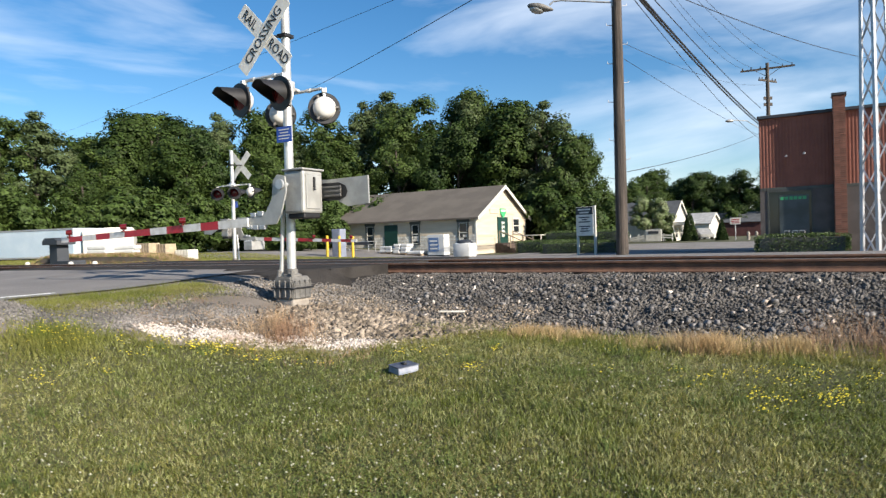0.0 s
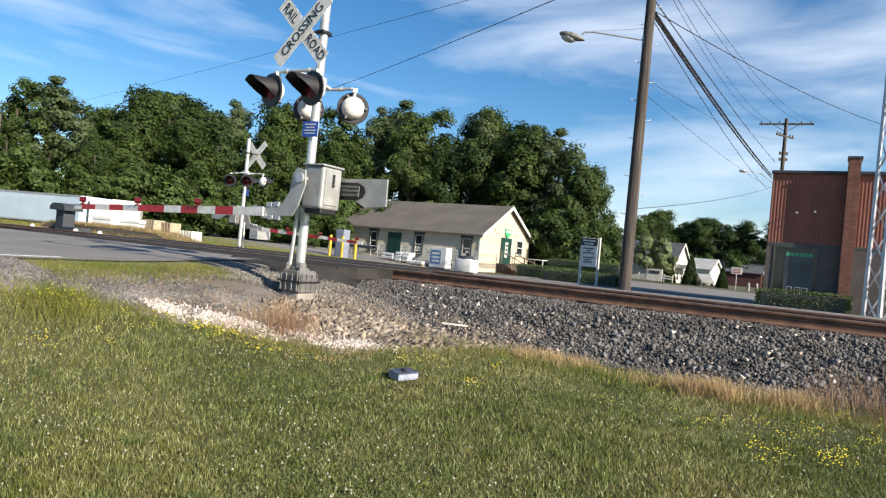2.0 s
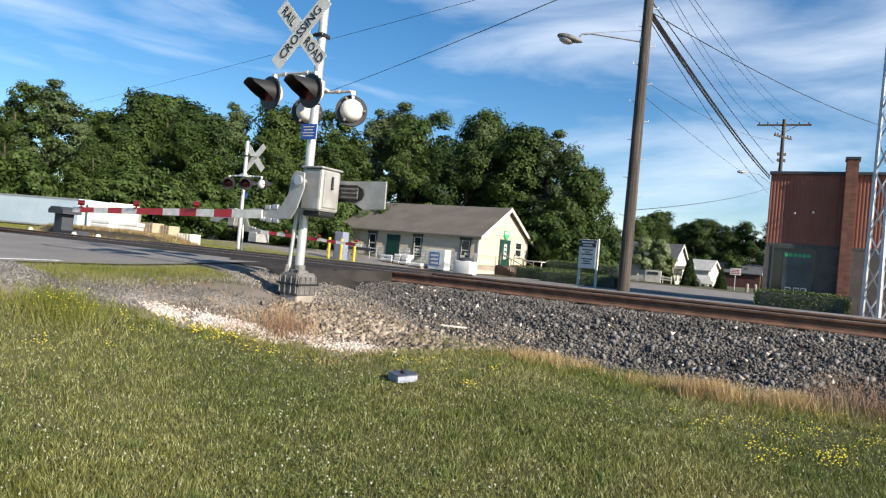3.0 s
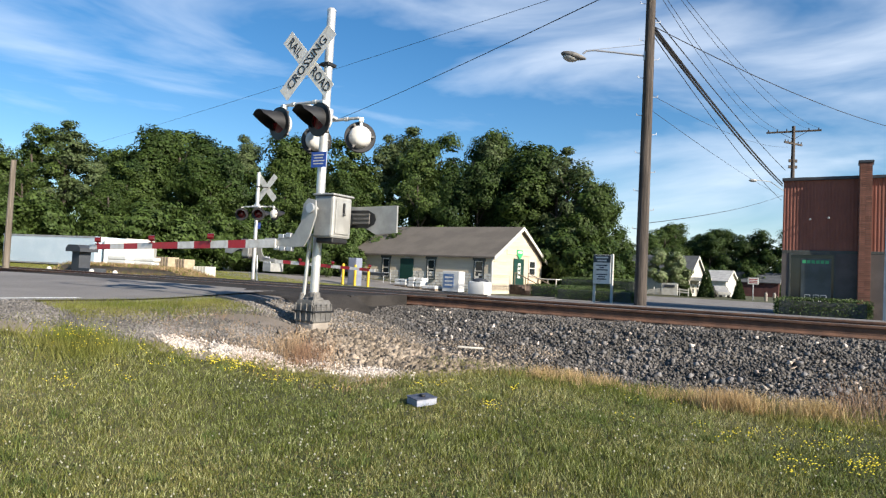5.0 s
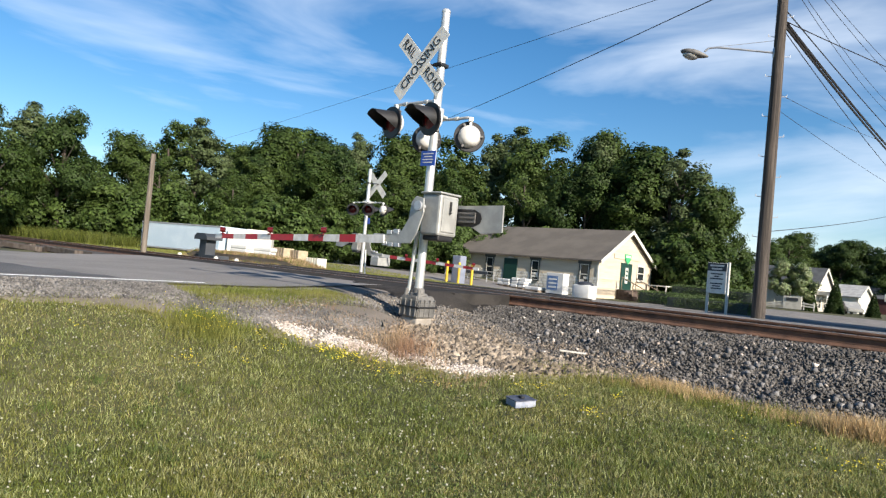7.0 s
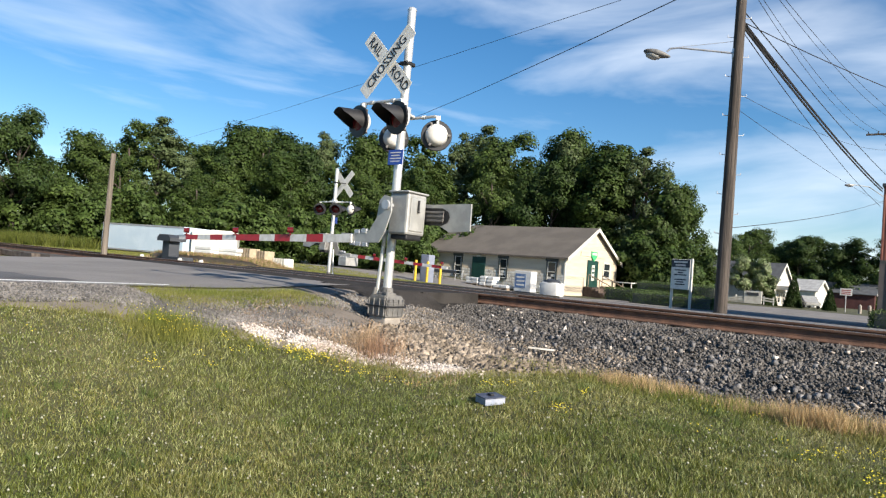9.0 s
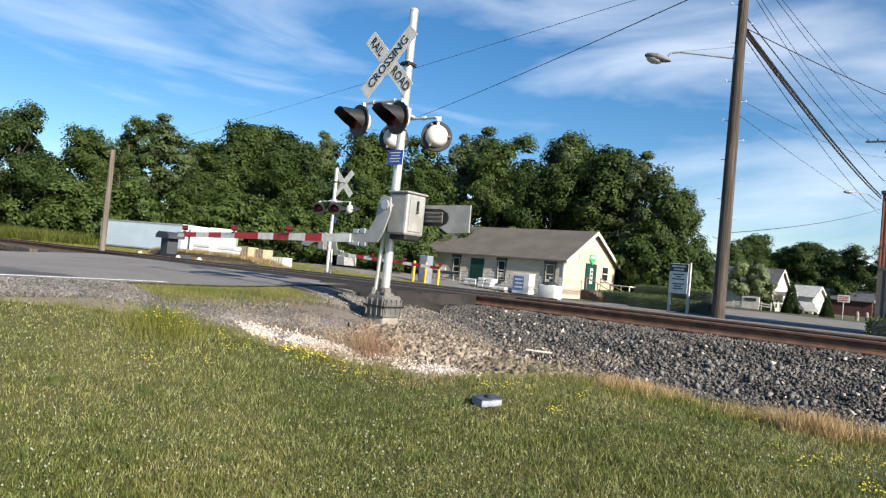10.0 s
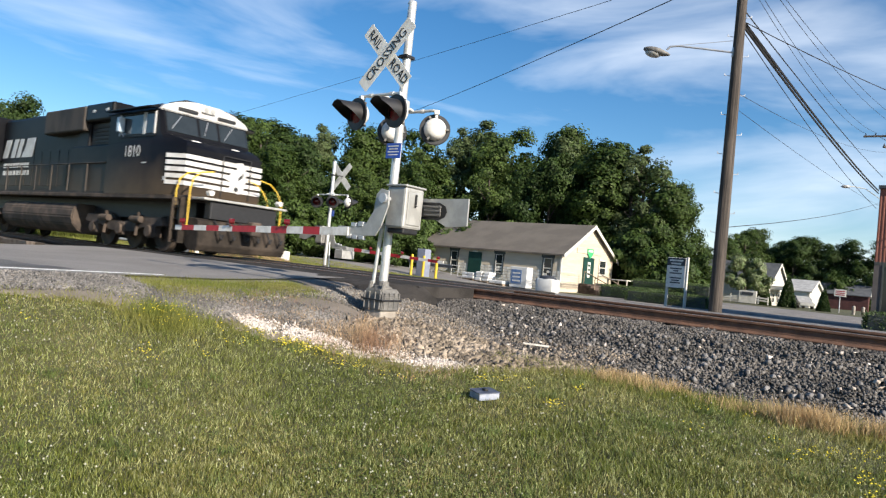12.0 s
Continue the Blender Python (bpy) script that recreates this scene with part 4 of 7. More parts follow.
GREEN = material("dark green door paint", (0.007, 0.038, 0.03), 0.5, second=(0.009, 0.048, 0.037), scale=3, fine=40, spread=0.2)
LIGHT_GREEN = material("bright green sign", (0.05, 0.35, 0.14), 0.5, scale=4, fine=40, spread=0.15)
DARK_TRIM = material("dark window trim", (0.05, 0.055, 0.05), 0.6, scale=5, fine=40)
WOOD = material("grey brown boards", (0.2, 0.15, 0.1), 0.85, second=(0.3, 0.24, 0.18), scale=3, fine=30, bump=0.3, stretch=(1, 6, 6))
WHITE_PLASTIC = material("white wrapped goods", (0.58, 0.58, 0.56), 0.5, second=(0.55, 0.55, 0.53), scale=3, fine=25, bump=0.3, spread=0.15)
BRICK = material("red brick", (0.165, 0.072, 0.05), 0.9, second=(0.25, 0.115, 0.078), scale=3, fine=30, bump=0.4, random_tint=0.25)
MORTAR = material("brick mortar", (0.15, 0.105, 0.085), 0.95, scale=4, fine=50, bump=0.3)
RIB_METAL = material("rust red ribbed metal", (0.2, 0.078, 0.056), 0.7, gloss=0.25, second=(0.235, 0.094, 0.068), scale=1, fine=20, spread=0.15)
GREY_WALL = material("grey block wall", (0.085, 0.074, 0.07), 0.9, second=(0.11, 0.096, 0.09), scale=2, fine=40, bump=0.3)
FROST = material("pale frosted panel", (0.06, 0.075, 0.085), 0.3, second=(0.035, 0.045, 0.05), scale=1.5, fine=15, spread=0.2)
TRAILER = material("pale blue trailer side", (0.42, 0.52, 0.6), 0.45, second=(0.48, 0.57, 0.64), scale=1, fine=12, spread=0.1)
GREY_BLUE = material("grey blue cabinet", (0.2, 0.22, 0.28), 0.5, scale=3, fine=30, spread=0.12)
DARK_GREY = material("dark grey sheet metal", (0.035, 0.04, 0.048), 0.6, scale=3, fine=30, spread=0.2)
CRATE = material("tan crate board", (0.36, 0.3, 0.2), 0.8, second=(0.44, 0.37, 0.26), scale=4, fine=30)
STEP = material("dark brown tread", (0.06, 0.042, 0.033), 0.8, second=(0.1, 0.07, 0.055), scale=4, fine=30)
LEAF_HEDGE = material("hedge leaf", (0.05, 0.085, 0.022), 0.6, second=(0.085, 0.13, 0.035), scale=1.2, fine=6, random_tint=0.45, island=True, through_light=0.3)


def window(parent, x0, x1, z0, z1, axis="y", at_=0.0, trim=DARK_TRIM, out=-1):
    """A sash window lying on a wall: frame, sill, two panes."""
    def slab(bm, a0, a1, b0, b1, d0, d1, bevel=0.0):
        lo, hi = sorted((at_ + out * d0, at_ + out * d1))
        if axis == "y":
            box(bm, a0, a1, lo, hi, b0, b1, bevel)
        else:
            box(bm, lo, hi, a0, a1, b0, b1, bevel)
    w = new("window")
    w.parent = parent
    bm = bmesh.new()
    f = 0.1
    slab(bm, x0 - f, x0, z0, z1 + f, 0, 0.06)
    slab(bm, x1, x1 + f, z0, z1 + f, 0, 0.06)
    slab(bm, x0, x1, z1, z1 + f, 0, 0.06)
    part("window_frame", bm, trim, w)
    bm = bmesh.new()
    slab(bm, x0 - f, x1 + f, z0 - 0.09, z0, 0, 0.12)
    part("sill", bm, trim, w)
    mid = (z0 + z1) / 2
    bm = bmesh.new()
    slab(bm, x0, x1, mid - 0.03, mid + 0.03, 0.015, 0.045)
    for a in (x0, x1 - 0.05):
        slab(bm, a, a + 0.05, z0, z1, 0.015, 0.045)
    for z in (z0, z1 - 0.05):
        slab(bm, x0 + 0.05, x1 - 0.05, z, z + 0.05, 0.015, 0.045)
    part("sash", bm, TRIM, w)
    for z in (z0, mid):
        bm = bmesh.new()
        slab(bm, x0 + 0.05, x1 - 0.05, z + 0.05, z + (z1 - z0) / 2 - 0.05, 0.005, 0.02)
        part("pane", bm, GLASS, w)


def gable_house(name, m, length, width, eave, ridge, wall, roof, label, overhang=0.35):
    """Walls from x=-length to 0, gable ends at both, ridge along x."""
    g = thing(name, m, label, "house")
    bm = bmesh.new()
    prism(bm, [(0, -0.4), (width, -0.4), (width, eave), (width / 2, ridge), (0, eave)], -length, 0, axis="x")
    part("wall", bm, wall, g)
    k = (ridge - eave) / (width / 2)
    for a, b in ((-overhang, width / 2), (width + overhang, width / 2)):
        za = eave - k * overhang
        bm = bmesh.new()
        prism(bm, [(a, za + 0.02), (b, ridge + 0.02), (b, ridge + 0.16), (a, za + 0.14)], -length - overhang, overhang, axis="x")
        part("roof", bm, roof, g)
        bm = bmesh.new()
        prism(bm, [(a, za - 0.12), (b, ridge - 0.12), (b, ridge + 0.17), (a, za + 0.15)], overhang, overhang + 0.04, axis="x")
        part("bargeboard", bm, TRIM, g, "white bargeboard")
    return g


HX, HY, HZ = -21.9, 42.7, 0.2
shop = gable_house("house", Matrix.Translation(at(HX, HY, HZ)) @ TRACK, 12.9, 9.3, 2.85, 5.25, SIDING, SHINGLE,
                   "small cream gabled shop with green doors and brown roof")
bm = bmesh.new()
for r in range(8):
    x = -12.9 + (0.22 if r % 2 else 0.0)
    while x < -0.05:
        wd = random.uniform(0.36, 0.5)
        box(bm, x + 0.022, min(x + wd, -0.01) - 0.022, -0.05 - random.uniform(0, 0.015), 0.0, -0.1 + r * 0.21, 0.075 + r * 0.21)
        x += wd
blocks = part("stone_block", bm, STONE_BLOCK, shop, "pale stone block facing")
blocks["kind"] = "stuff"
bm = bmesh.new()
for r in range(8):
    z = 1.58 + r * 0.165
    prism(bm, [(-0.014, z), (0.0, z), (0.0, z + 0.165), (-0.006, z + 0.165)], -12.9, 0.0, axis="x")
part("lap_siding", bm, SIDING, shop)
bm = bmesh.new()
for r in range(31):
    z = 0.0 + r * 0.165
    cut = max(0.0, (z + 0.165 - 2.85) / ((5.25 - 2.85) / 4.65))
    if 9.3 - 2 * cut > 0.3:
        prism(bm, [(0.0, z), (0.035, z), (0.008, z + 0.165), (0.0, z + 0.165)], cut + 0.02, 9.28 - cut)
part("gable_siding", bm, SIDING, shop)
bm = bmesh.new()
box(bm, -0.06, 0.05, -0.06, 0.05, -0.2, 2.85)
part("corner_board", bm, TRIM, shop)
for x0, x1 in ((-9.95, -9.3), (-5.6, -4.95), (-1.4, -0.7)):
    window(shop, x0, x1, 0.98, 2.45, at_=-0.04)
    bm = bmesh.new()
    box(bm, x0 - 0.18, x1 + 0.18, -0.14, -0.04, 2.5, 2.72, 0.02)
    part("window_head", bm, DARK_TRIM, shop)
bm = bmesh.new()
box(bm, -8.2, -6.95, -0.1, -0.03, 0.25, 2.5, 0.01)
front_door = part("door", bm, GREEN, shop, "dark green door")
bm = bmesh.new()
box(bm, -7.75, -7.3, -0.2, -0.1, 2.5, 2.62, 0.02)
part("door_lamp", bm, TRIM, front_door)
# gable end: green double door, sign, shield, window
bm = bmesh.new()
box(bm, 0.04, 0.1, 3.55, 5.45, 0.8, 2.85, 0.01)
gable_door = part("door", bm, GREEN, shop, "green entrance door")
bm = bmesh.new()
box(bm, 0.1, 0.12, 4.25, 4.75, 1.3, 2.5, 0.005)
part("door_poster", bm, TRIM, gable_door, "white notice on the door")
for k in range(3):
    bm = bmesh.new()
    box(bm, 0.12, 0.125, 4.33, 4.67, 1.5 + 0.33 * k, 1.66 + 0.33 * k)
    part("notice_bar", bm, GREEN, gable_door)
bm = bmesh.new()
prism(bm, [(4.0, 3.55), (5.1, 3.55), (5.1, 3.2), (4.55, 2.75), (4.0, 3.2)], 0.08, 0.13, axis="x")
shield = part("shield_sign", bm, LIGHT_GREEN, shop, "bright green shield sign")
bm = bmesh.new()
box(bm, 0.13, 0.14, 4.15, 4.95, 3.28, 3.45)
part("text_bar", bm, TRIM, shield)
bm = bmesh.new()
box(bm, 0.04, 0.08, 2.3, 6.9, 3.12, 3.5, 0.01)
part("sign_board", bm, SIDING, shop, "long plain cream sign board")
window(shop, 6.55, 7.75, 1.6, 2.75, axis="x", at_=0.04, trim=TRIM, out=1)
# steps with rails in front of the gable door
for k in range(6):
    bm = bmesh.new()
    box(bm, 0.1, 2.35 - 0.32 * k, 3.0 + 0.0 * k, 5.4, 0.0 + 0.135 * k - 0.2, 0.135 * (k + 1), 0.01)
    part("step", bm, STEP, shop, "dark brown step")
for y in (2.95, 5.45):
    bm = bmesh.new()
    rod(bm, (2.35, y, 0.95), (0.5, y, 1.75), 0.035)
    for x, z in ((2.3, 0.97), (1.4, 1.36), (0.5, 1.75)):
        rod(bm, (x, y, z - 0.95), (x, y, z), 0.035)
    part("stair_rail", bm, WOOD, shop)
bm = bmesh.new()
for x in (1.0, 2.6):
    for y in (6.2, 8.4):
        rod(bm, (x, y, 0.0), (x, y, 1.35), 0.05)
box(bm, 0.9, 2.7, 5.9, 8.8, 1.3, 1.38, 0.01)
box(bm, 0.9, 2.7, 5.9, 8.8, 0.6, 0.66, 0.01)
tagged(part("display_table", bm, TRIM, None, m=Matrix.Translation(at(HX, HY, HZ)) @ TRACK), "white wooden display table beside the shop steps", "table")

# goods in front of the shop
def on_lot(s, m):
    return Matrix.Translation(at(s, m, h(s, m))) @ TRACK


freezer = thing("ice_freezer", on_lot(-22.6, 38.4), "white ice freezer with a blue front poster", "freezer")
bm = bmesh.new()
box(bm, -0.65, 0.65, -0.4, 0.4, 0.1, 1.5, 0.03)
part("body", bm, WHITE_PLASTIC, freezer)
bm = bmesh.new()
box(bm, -0.55, 0.25, -0.42, -0.4, 0.35, 1.3)
poster = part("poster", bm, POSTER, freezer, "blue poster")
for k in range(3):
    bm = bmesh.new()
    box(bm, -0.45, 0.15, -0.426, -0.42, 0.5 + 0.26 * k, 0.6 + 0.26 * k)
    part("text_bar", bm, WHITE_PLASTIC, poster)
bm = bmesh.new()
box(bm, -0.6, 0.6, -0.36, 0.36, 0.0, 0.1)
part("plinth", bm, DARK_GREY, freezer)

tank = thing("water_tank", on_lot(-19.8, 37.0), "white bulk bag with a dark cover", "tank")
bm = bmesh.new()
box(bm, -0.62, 0.62, -0.55, 0.55, 0.0, 0.95, 0.14)
part("body", bm, WHITE_PLASTIC, tank, smooth=True)
bm = bmesh.new()
ball(bm, (0, 0, 0.92), 0.58, 2, (1.05, 0.9, 0.42))
part("cover", bm, DARK_GREY, tank, "black plastic cover", smooth=True)

for s, w, hh in ((-26.6, 0.9, 0.5), (-25.4, 0.9, 0.72), (-24.2, 1.0, 0.3)):
    p = thing("goods_pallet", on_lot(s, 38.2), "pallet of white wrapped goods outside the shop", "pallet", group="pallets of goods")
    bm = bmesh.new()
    for k in range(5):
        box(bm, -w * 0.6, w * 0.6, -0.5 + k * 0.22, -0.38 + k * 0.22, 0.1, 0.13)
    for x in (-w * 0.55, 0, w * 0.55):
        box(bm, x - 0.05, x + 0.05, -0.5, 0.5, 0.0, 0.1)
    part("pallet_base", bm, WOOD, p)
    for k in range(int(hh / 0.22)):
        for x in (-0.32, 0.32):
            bm = bmesh.new()
            box(bm, x * w - 0.29 * w, x * w + 0.29 * w, -0.45, 0.45, 0.13 + 0.22 * k, 0.345 + 0.22 * k, 0.05)
            part("sack", bm, WHITE_PLASTIC, p, m=pose(random.uniform(-0.04, 0.04), random.uniform(-0.04, 0.04), 0, 0, 0, random.uniform(-3, 3)))

for s in (-31.5, -29.3):
    c = thing("plant_bench", on_lot(s, 38.6), "low slatted metal bench outside the shop", "bench", group="benches at the shop")
    bm = bmesh.new()
    for k in range(6):
        box(bm, -1.0, 1.0, -0.5 + k * 0.18, -0.38 + k * 0.18, 0.72, 0.76)
    part("slat_top", bm, STEEL, c)
    for x in (-0.9, 0.9):
        for y in (-0.42, 0.42):
            bm = bmesh.new()
            rod(bm, (x, y, 0), (x, y, 0.72), 0.03)
            part("leg", bm, STEEL, c)
    bm = bmesh.new()
    box(bm, -1.0, 1.0, -0.52, -0.48, 0.5, 0.72)
    part("apron", bm, DARK_GREY, c)

for s, m_ in ((-26.17, 31.0), (-25.3, 31.1), (-24.2, 31.0)):
    b = thing("bollard", on_lot(s, m_), "yellow painted steel bollard beside the drive", "bollard", group="yellow bollards")
    bm = bmesh.new()
    rod(bm, (0, 0, -0.1), (0, 0, 1.3), 0.085, seg=16)
    ball(bm, (0, 0, 1.3), 0.085, 2, (1, 1, 0.5))
    part("post", bm, YELLOW, b, smooth=True)
cabinet = thing("fuel_cabinet", on_lot(-26.0, 31.9), "grey blue metal cabinet between yellow bollards", "cabinet")
bm = bmesh.new()
box(bm, -0.3, 0.35, -0.3, 0.3, 0.0, 1.75, 0.03)
part("body", bm, GREY_BLUE, cabinet)
bm = bmesh.new()
box(bm, -0.22, 0.27, -0.315, -0.3, 0.15, 1.6, 0.01)
part("door", bm, GREY_BLUE, cabinet)

# notice board on two posts
board = thing("message_board", Matrix.Translation(at(-11.55, 36.25, h(-11.55, 36.25))) @ TRACK @ pose(0, 0, 0, 0, 0, -13), "white changeable message board on two white posts", "sign")
for x in (-0.5, 0.62):
    bm = bmesh.new()
    box(bm, x - 0.06, x + 0.06, -0.06, 0.06, -0.1, 1.2 if x < 0 else 2.85, 0.01)
    part("post", bm, TRIM, board)
bm = bmesh.new()
box(bm, -0.56, 0.56, -0.08, 0.08, 1.15, 2.8, 0.02)
panel = part("panel", bm, SIGN_WHITE, board, "white message panel")
bm = bmesh.new()
box(bm, -0.55, 0.55, -0.095, -0.08, 2.36, 2.78)
header = part("header", bm, DARK_GREY, panel, "dark grey header")
for k, w in enumerate((0.8, 0.6)):
    bm = bmesh.new()
    box(bm, -w / 2, w / 2, -0.102, -0.095, 2.6 - 0.17 * k, 2.69 - 0.17 * k)
    part("text_bar", bm, SIGN_WHITE, header)
for k, w in enumerate((0.7, 0.3, 0.75, 0.0, 0.7, 0.45, 0.6)):
    if w:
        bm = bmesh.new()
        box(bm, -w / 2, w / 2, -0.087, -0.08, 2.17 - 0.13 * k, 2.235 - 0.13 * k)
        part("text_bar", bm, DARK_GREY, panel)

# ---- brick and ribbed-metal building ----
BX, BY, BZ = -2.07, 29.93, 0.45
bld = thing("commercial_building", Matrix.Translation(at(BX, BY, BZ)) @ TRACK, "red ribbed-metal and brick commercial building with display window", "building")
bm = bmesh.new()
box(bm, 0.02, 22, 0.035, 14, -0.3, 5.6)
part("wall", bm, RIB_METAL, bld)
bm = bmesh.new()
x = 0.0
while x < 21.9:
    if not 2.6 < x < 3.1:
        prism(bm, [(x, 0.04), (x + 0.02, 0.026), (x + 0.06, 0.026), (x + 0.08, 0.04)], 2.7, 5.55, axis="z")
    x += 0.12
part("ribbed_siding", bm, RIB_METAL, bld, "rust red ribbed siding")
bm = bmesh.new()
box(bm, -0.05, 22, -0.08, 0.3, 5.56, 5.68, 0.01)
part("coping", bm, DARK_GREY, bld)
bm = bmesh.new()
box(bm, 0.0, 22, -0.06, 0.05, 2.6, 2.72, 0.01)
part("flashing", bm, DARK_TRIM, bld)
bm = bmesh.new()
box(bm, 0.0, 0.28, -0.05, 0.05, -0.3, 2.6)
box(bm, 1.88, 2.62, -0.05, 0.05, -0.3, 2.6)
box(bm, 0.28, 1.88, -0.05, 0.05, -0.3, 0.62)
box(bm, 3.05, 22, -0.05, 0.05, -0.3, 2.6)
part("lower_wall", bm, GREY_WALL, bld, "grey lower wall")
shopwin = new("display_window")
shopwin.parent = bld
bm = bmesh.new()
box(bm, 0.3, 1.86, -0.02, 0.0, 0.62, 2.58)
part("pane", bm, GLASS, shopwin, "dark reflecting display pane")
bm = bmesh.new()
box(bm, 0.7, 1.75, -0.03, -0.022, 0.75, 2.4)
part("blind", bm, FROST, shopwin, "pale panel behind the glass")
bm = bmesh.new()
for k in range(6):
    box(bm, 0.74 + 0.16 * k, 0.86 + 0.16 * k, -0.036, -0.03, 2.2, 2.33)
part("text_bar", bm, LIGHT_GREEN, shopwin, "unreadable green lettering")
bm = bmesh.new()
for x0, x1 in ((0.27, 0.33), (1.83, 1.89)):
    box(bm, x0, x1, -0.07, -0.01, 0.6, 2.6)
box(bm, 0.33, 1.83, -0.07, -0.01, 2.54, 2.6)
box(bm, 0.33, 1.83, -0.09, -0.01, 0.58, 0.64)
part("window_frame", bm, DARK_TRIM, shopwin)
for x in (0.95, 1.25, 1.5):
    bm = bmesh.new()
    for dx in (-0.09, 0.09):
        rod(bm, (x + dx, -0.12, 0.1), (x + dx, -0.12, 0.95), 0.014, seg=6)
    box(bm, x - 0.1, x + 0.1, -0.16, -0.06, 0.93, 0.96)
    tagged(part("stool", bm, STEEL, None, m=Matrix.Translation(at(BX, BY - 0.2, BZ)) @ TRACK), "pale metal stool in front of the window", "stool", group="stools at the window")
pier = new("brick_pier")
pier.parent = bld
bm = bmesh.new()
box(bm, 2.63, 3.04, -0.36, 0.05, -0.3, 6.12)
part("pier_core", bm, MORTAR, pier)
bm = bmesh.new()
box(bm, 2.58, 3.09, -0.41, 0.3, 6.12, 6.22, 0.01)
part("pier_cap", bm, DARK_GREY, pier)
bm = bmesh.new()
box(bm, -0.098, 0.098, -0.02, 0.0, 0.0, 0.062)
brick_front = mesh_of("brick", bm, BRICK)
bm = bmesh.new()
box(bm, -0.02, 0.0, -0.105, 0.105, 0.0, 0.062)
brick_side = mesh_of("brick", bm, BRICK)
for r in range(75):
    z = 0.45 + r * 0.0755
    for k in range(2):
        ob = new("brick", brick_front)
        ob.parent = pier
        ob.location = (2.735 + 0.2 * k + (0.0 if r % 2 else 0.005), -0.36 + random.uniform(-0.004, 0.003), z)
    for k in range(1):
        ob = new("brick", brick_side)
        ob.parent = pier
        ob.location = (2.63 + random.uniform(-0.003, 0.004), -0.24, z)
for x in (0.98, 1.62):
    bm = bmesh.new()
    rod(bm, (x, -0.05, 3.9 + 0.1 * x), (x, -0.2, 3.86 + 0.1 * x), 0.03, seg=8)
    ball(bm, (x, -0.22, 3.84 + 0.1 * x), 0.036, 2, (1.5, 1, 0.7))
    part("flood_lamp", bm, STEEL, bld, "small wall flood lamp")

# lattice mast
tower = thing("lattice_tower", Matrix.Translation((13.35, 20.12, 0.5)), "galvanised lattice steel tower beside the track", "tower")
LEG = [(-0.32, 0.1), (0.3, 0.22), (0.42, -0.36), (-0.2, -0.48)]
for x, y in LEG:
    bm = bmesh.new()
    rod(bm, (x, y, -0.2), (x * 0.55, y * 0.55, 13), 0.07, 0.05, 4)
    part("leg", bm, STEEL, tower)
for k in range(13):
    z0, z1 = k * 0.95, (k + 1) * 0.95
    f0, f1 = 1 - 0.45 * z0 / 13, 1 - 0.45 * z1 / 13
    for i in range(4):
        a, b = LEG[i], LEG[(i + 1) % 4]
        if k % 2:
            a, b = b, a
        bm = bmesh.new()
        rod(bm, (a[0] * f0, a[1] * f0, z0), (b[0] * f1, b[1] * f1, z1), 0.028, seg=4)
        part("brace", bm, STEEL, tower)
        if i in (0, 2):
            bm = bmesh.new()
            rod(bm, (b[0] * f0, b[1] * f0, z0), (a[0] * f1, a[1] * f1, z1), 0.024, seg=4)
            part("brace", bm, STEEL, tower)

# ---- houses far across the lot ----
far_house = gable_house("house", Matrix.Translation(at(-15.9, 84.0, 0.2)) @ TRACK @ pose(0, 0, 0, 0, 0, -6), 11.0, 6.4, 2.6, 5.0, TRIM, DARK_SHINGLE, "white gabled house with a dark grey roof", 0.3)
bm = bmesh.new()
box(bm, 0.0, 1.6, 0.4, 4.2, 1.95, 2.4, 0.02)
part("porch_roof", bm, TRIM, far_house, "white porch")
for y in (0.5, 2.2, 4.0):
    bm = bmesh.new()
    box(bm, 1.4, 1.55, y, y + 0.14, -0.2, 1.95)
    part("porch_post", bm, TRIM, far_house)
window(far_house, 1.2, 2.0, 0.4, 1.6, axis="x", at_=0.04, trim=TRIM, out=1)
window(far_house, 3.0, 3.8, 0.4, 1.6, axis="x", at_=0.04, trim=TRIM, out=1)
garage = gable_house("house", Matrix.Translation(at(-13.6, 98.0, 0.2)) @ TRACK @ pose(0, 0, 0, 0, 0, -6), 8.0, 6.0, 2.2, 3.6, TRIM, material("pale roof", (0.3, 0.3, 0.29), 0.8, scale=2, fine=20), "low white garage house with a pale roof", 0.3)
red_house = gable_house("house", Matrix.Translation(at(-8.5, 118.0, 0.2)) @ TRACK, 12.0, 7.0, 2.4, 3.9, material("dark red boards", (0.06, 0.02, 0.018), 0.8, scale=2, fine=20), DARK_SHINGLE, "dark red house under the trees", 0.3)

fence = thing("rail_fence", Matrix.Translation(at(-18.3, 72.9, 0.5)) @ TRACK, "white rail fence with a low gate wall", "fence")
for k in range(6):
    bm = bmesh.new()
    box(bm, k * 0.9 - 0.05, k * 0.9 + 0.05, -0.05, 0.05, -0.1, 0.75)
    part("post", bm, TRIM, fence)
for z0, z1 in ((0.2, 0.0), (0.45, 0.22)):
    bm = bmesh.new()
    prism(bm, [(0, z1), (2.2, z0 + 0.15), (4.5, z0), (4.5, z0 + 0.13), (2.2, z0 + 0.3), (0, z1 + 0.13)], -0.07, -0.04)
    part("rail", bm, TRIM, fence)
bm = bmesh.new()
box(bm, 1.7, 3.4, -0.1, 0.1, -0.1, 1.2, 0.03)
part("gate_wall", bm, TRIM, fence, "white gate wall")
bm = bmesh.new()
box(bm, 2.0, 3.1, -0.14, -0.1, 0.75, 1.05)
part("gate_opening", bm, DARK_GREY, fence)

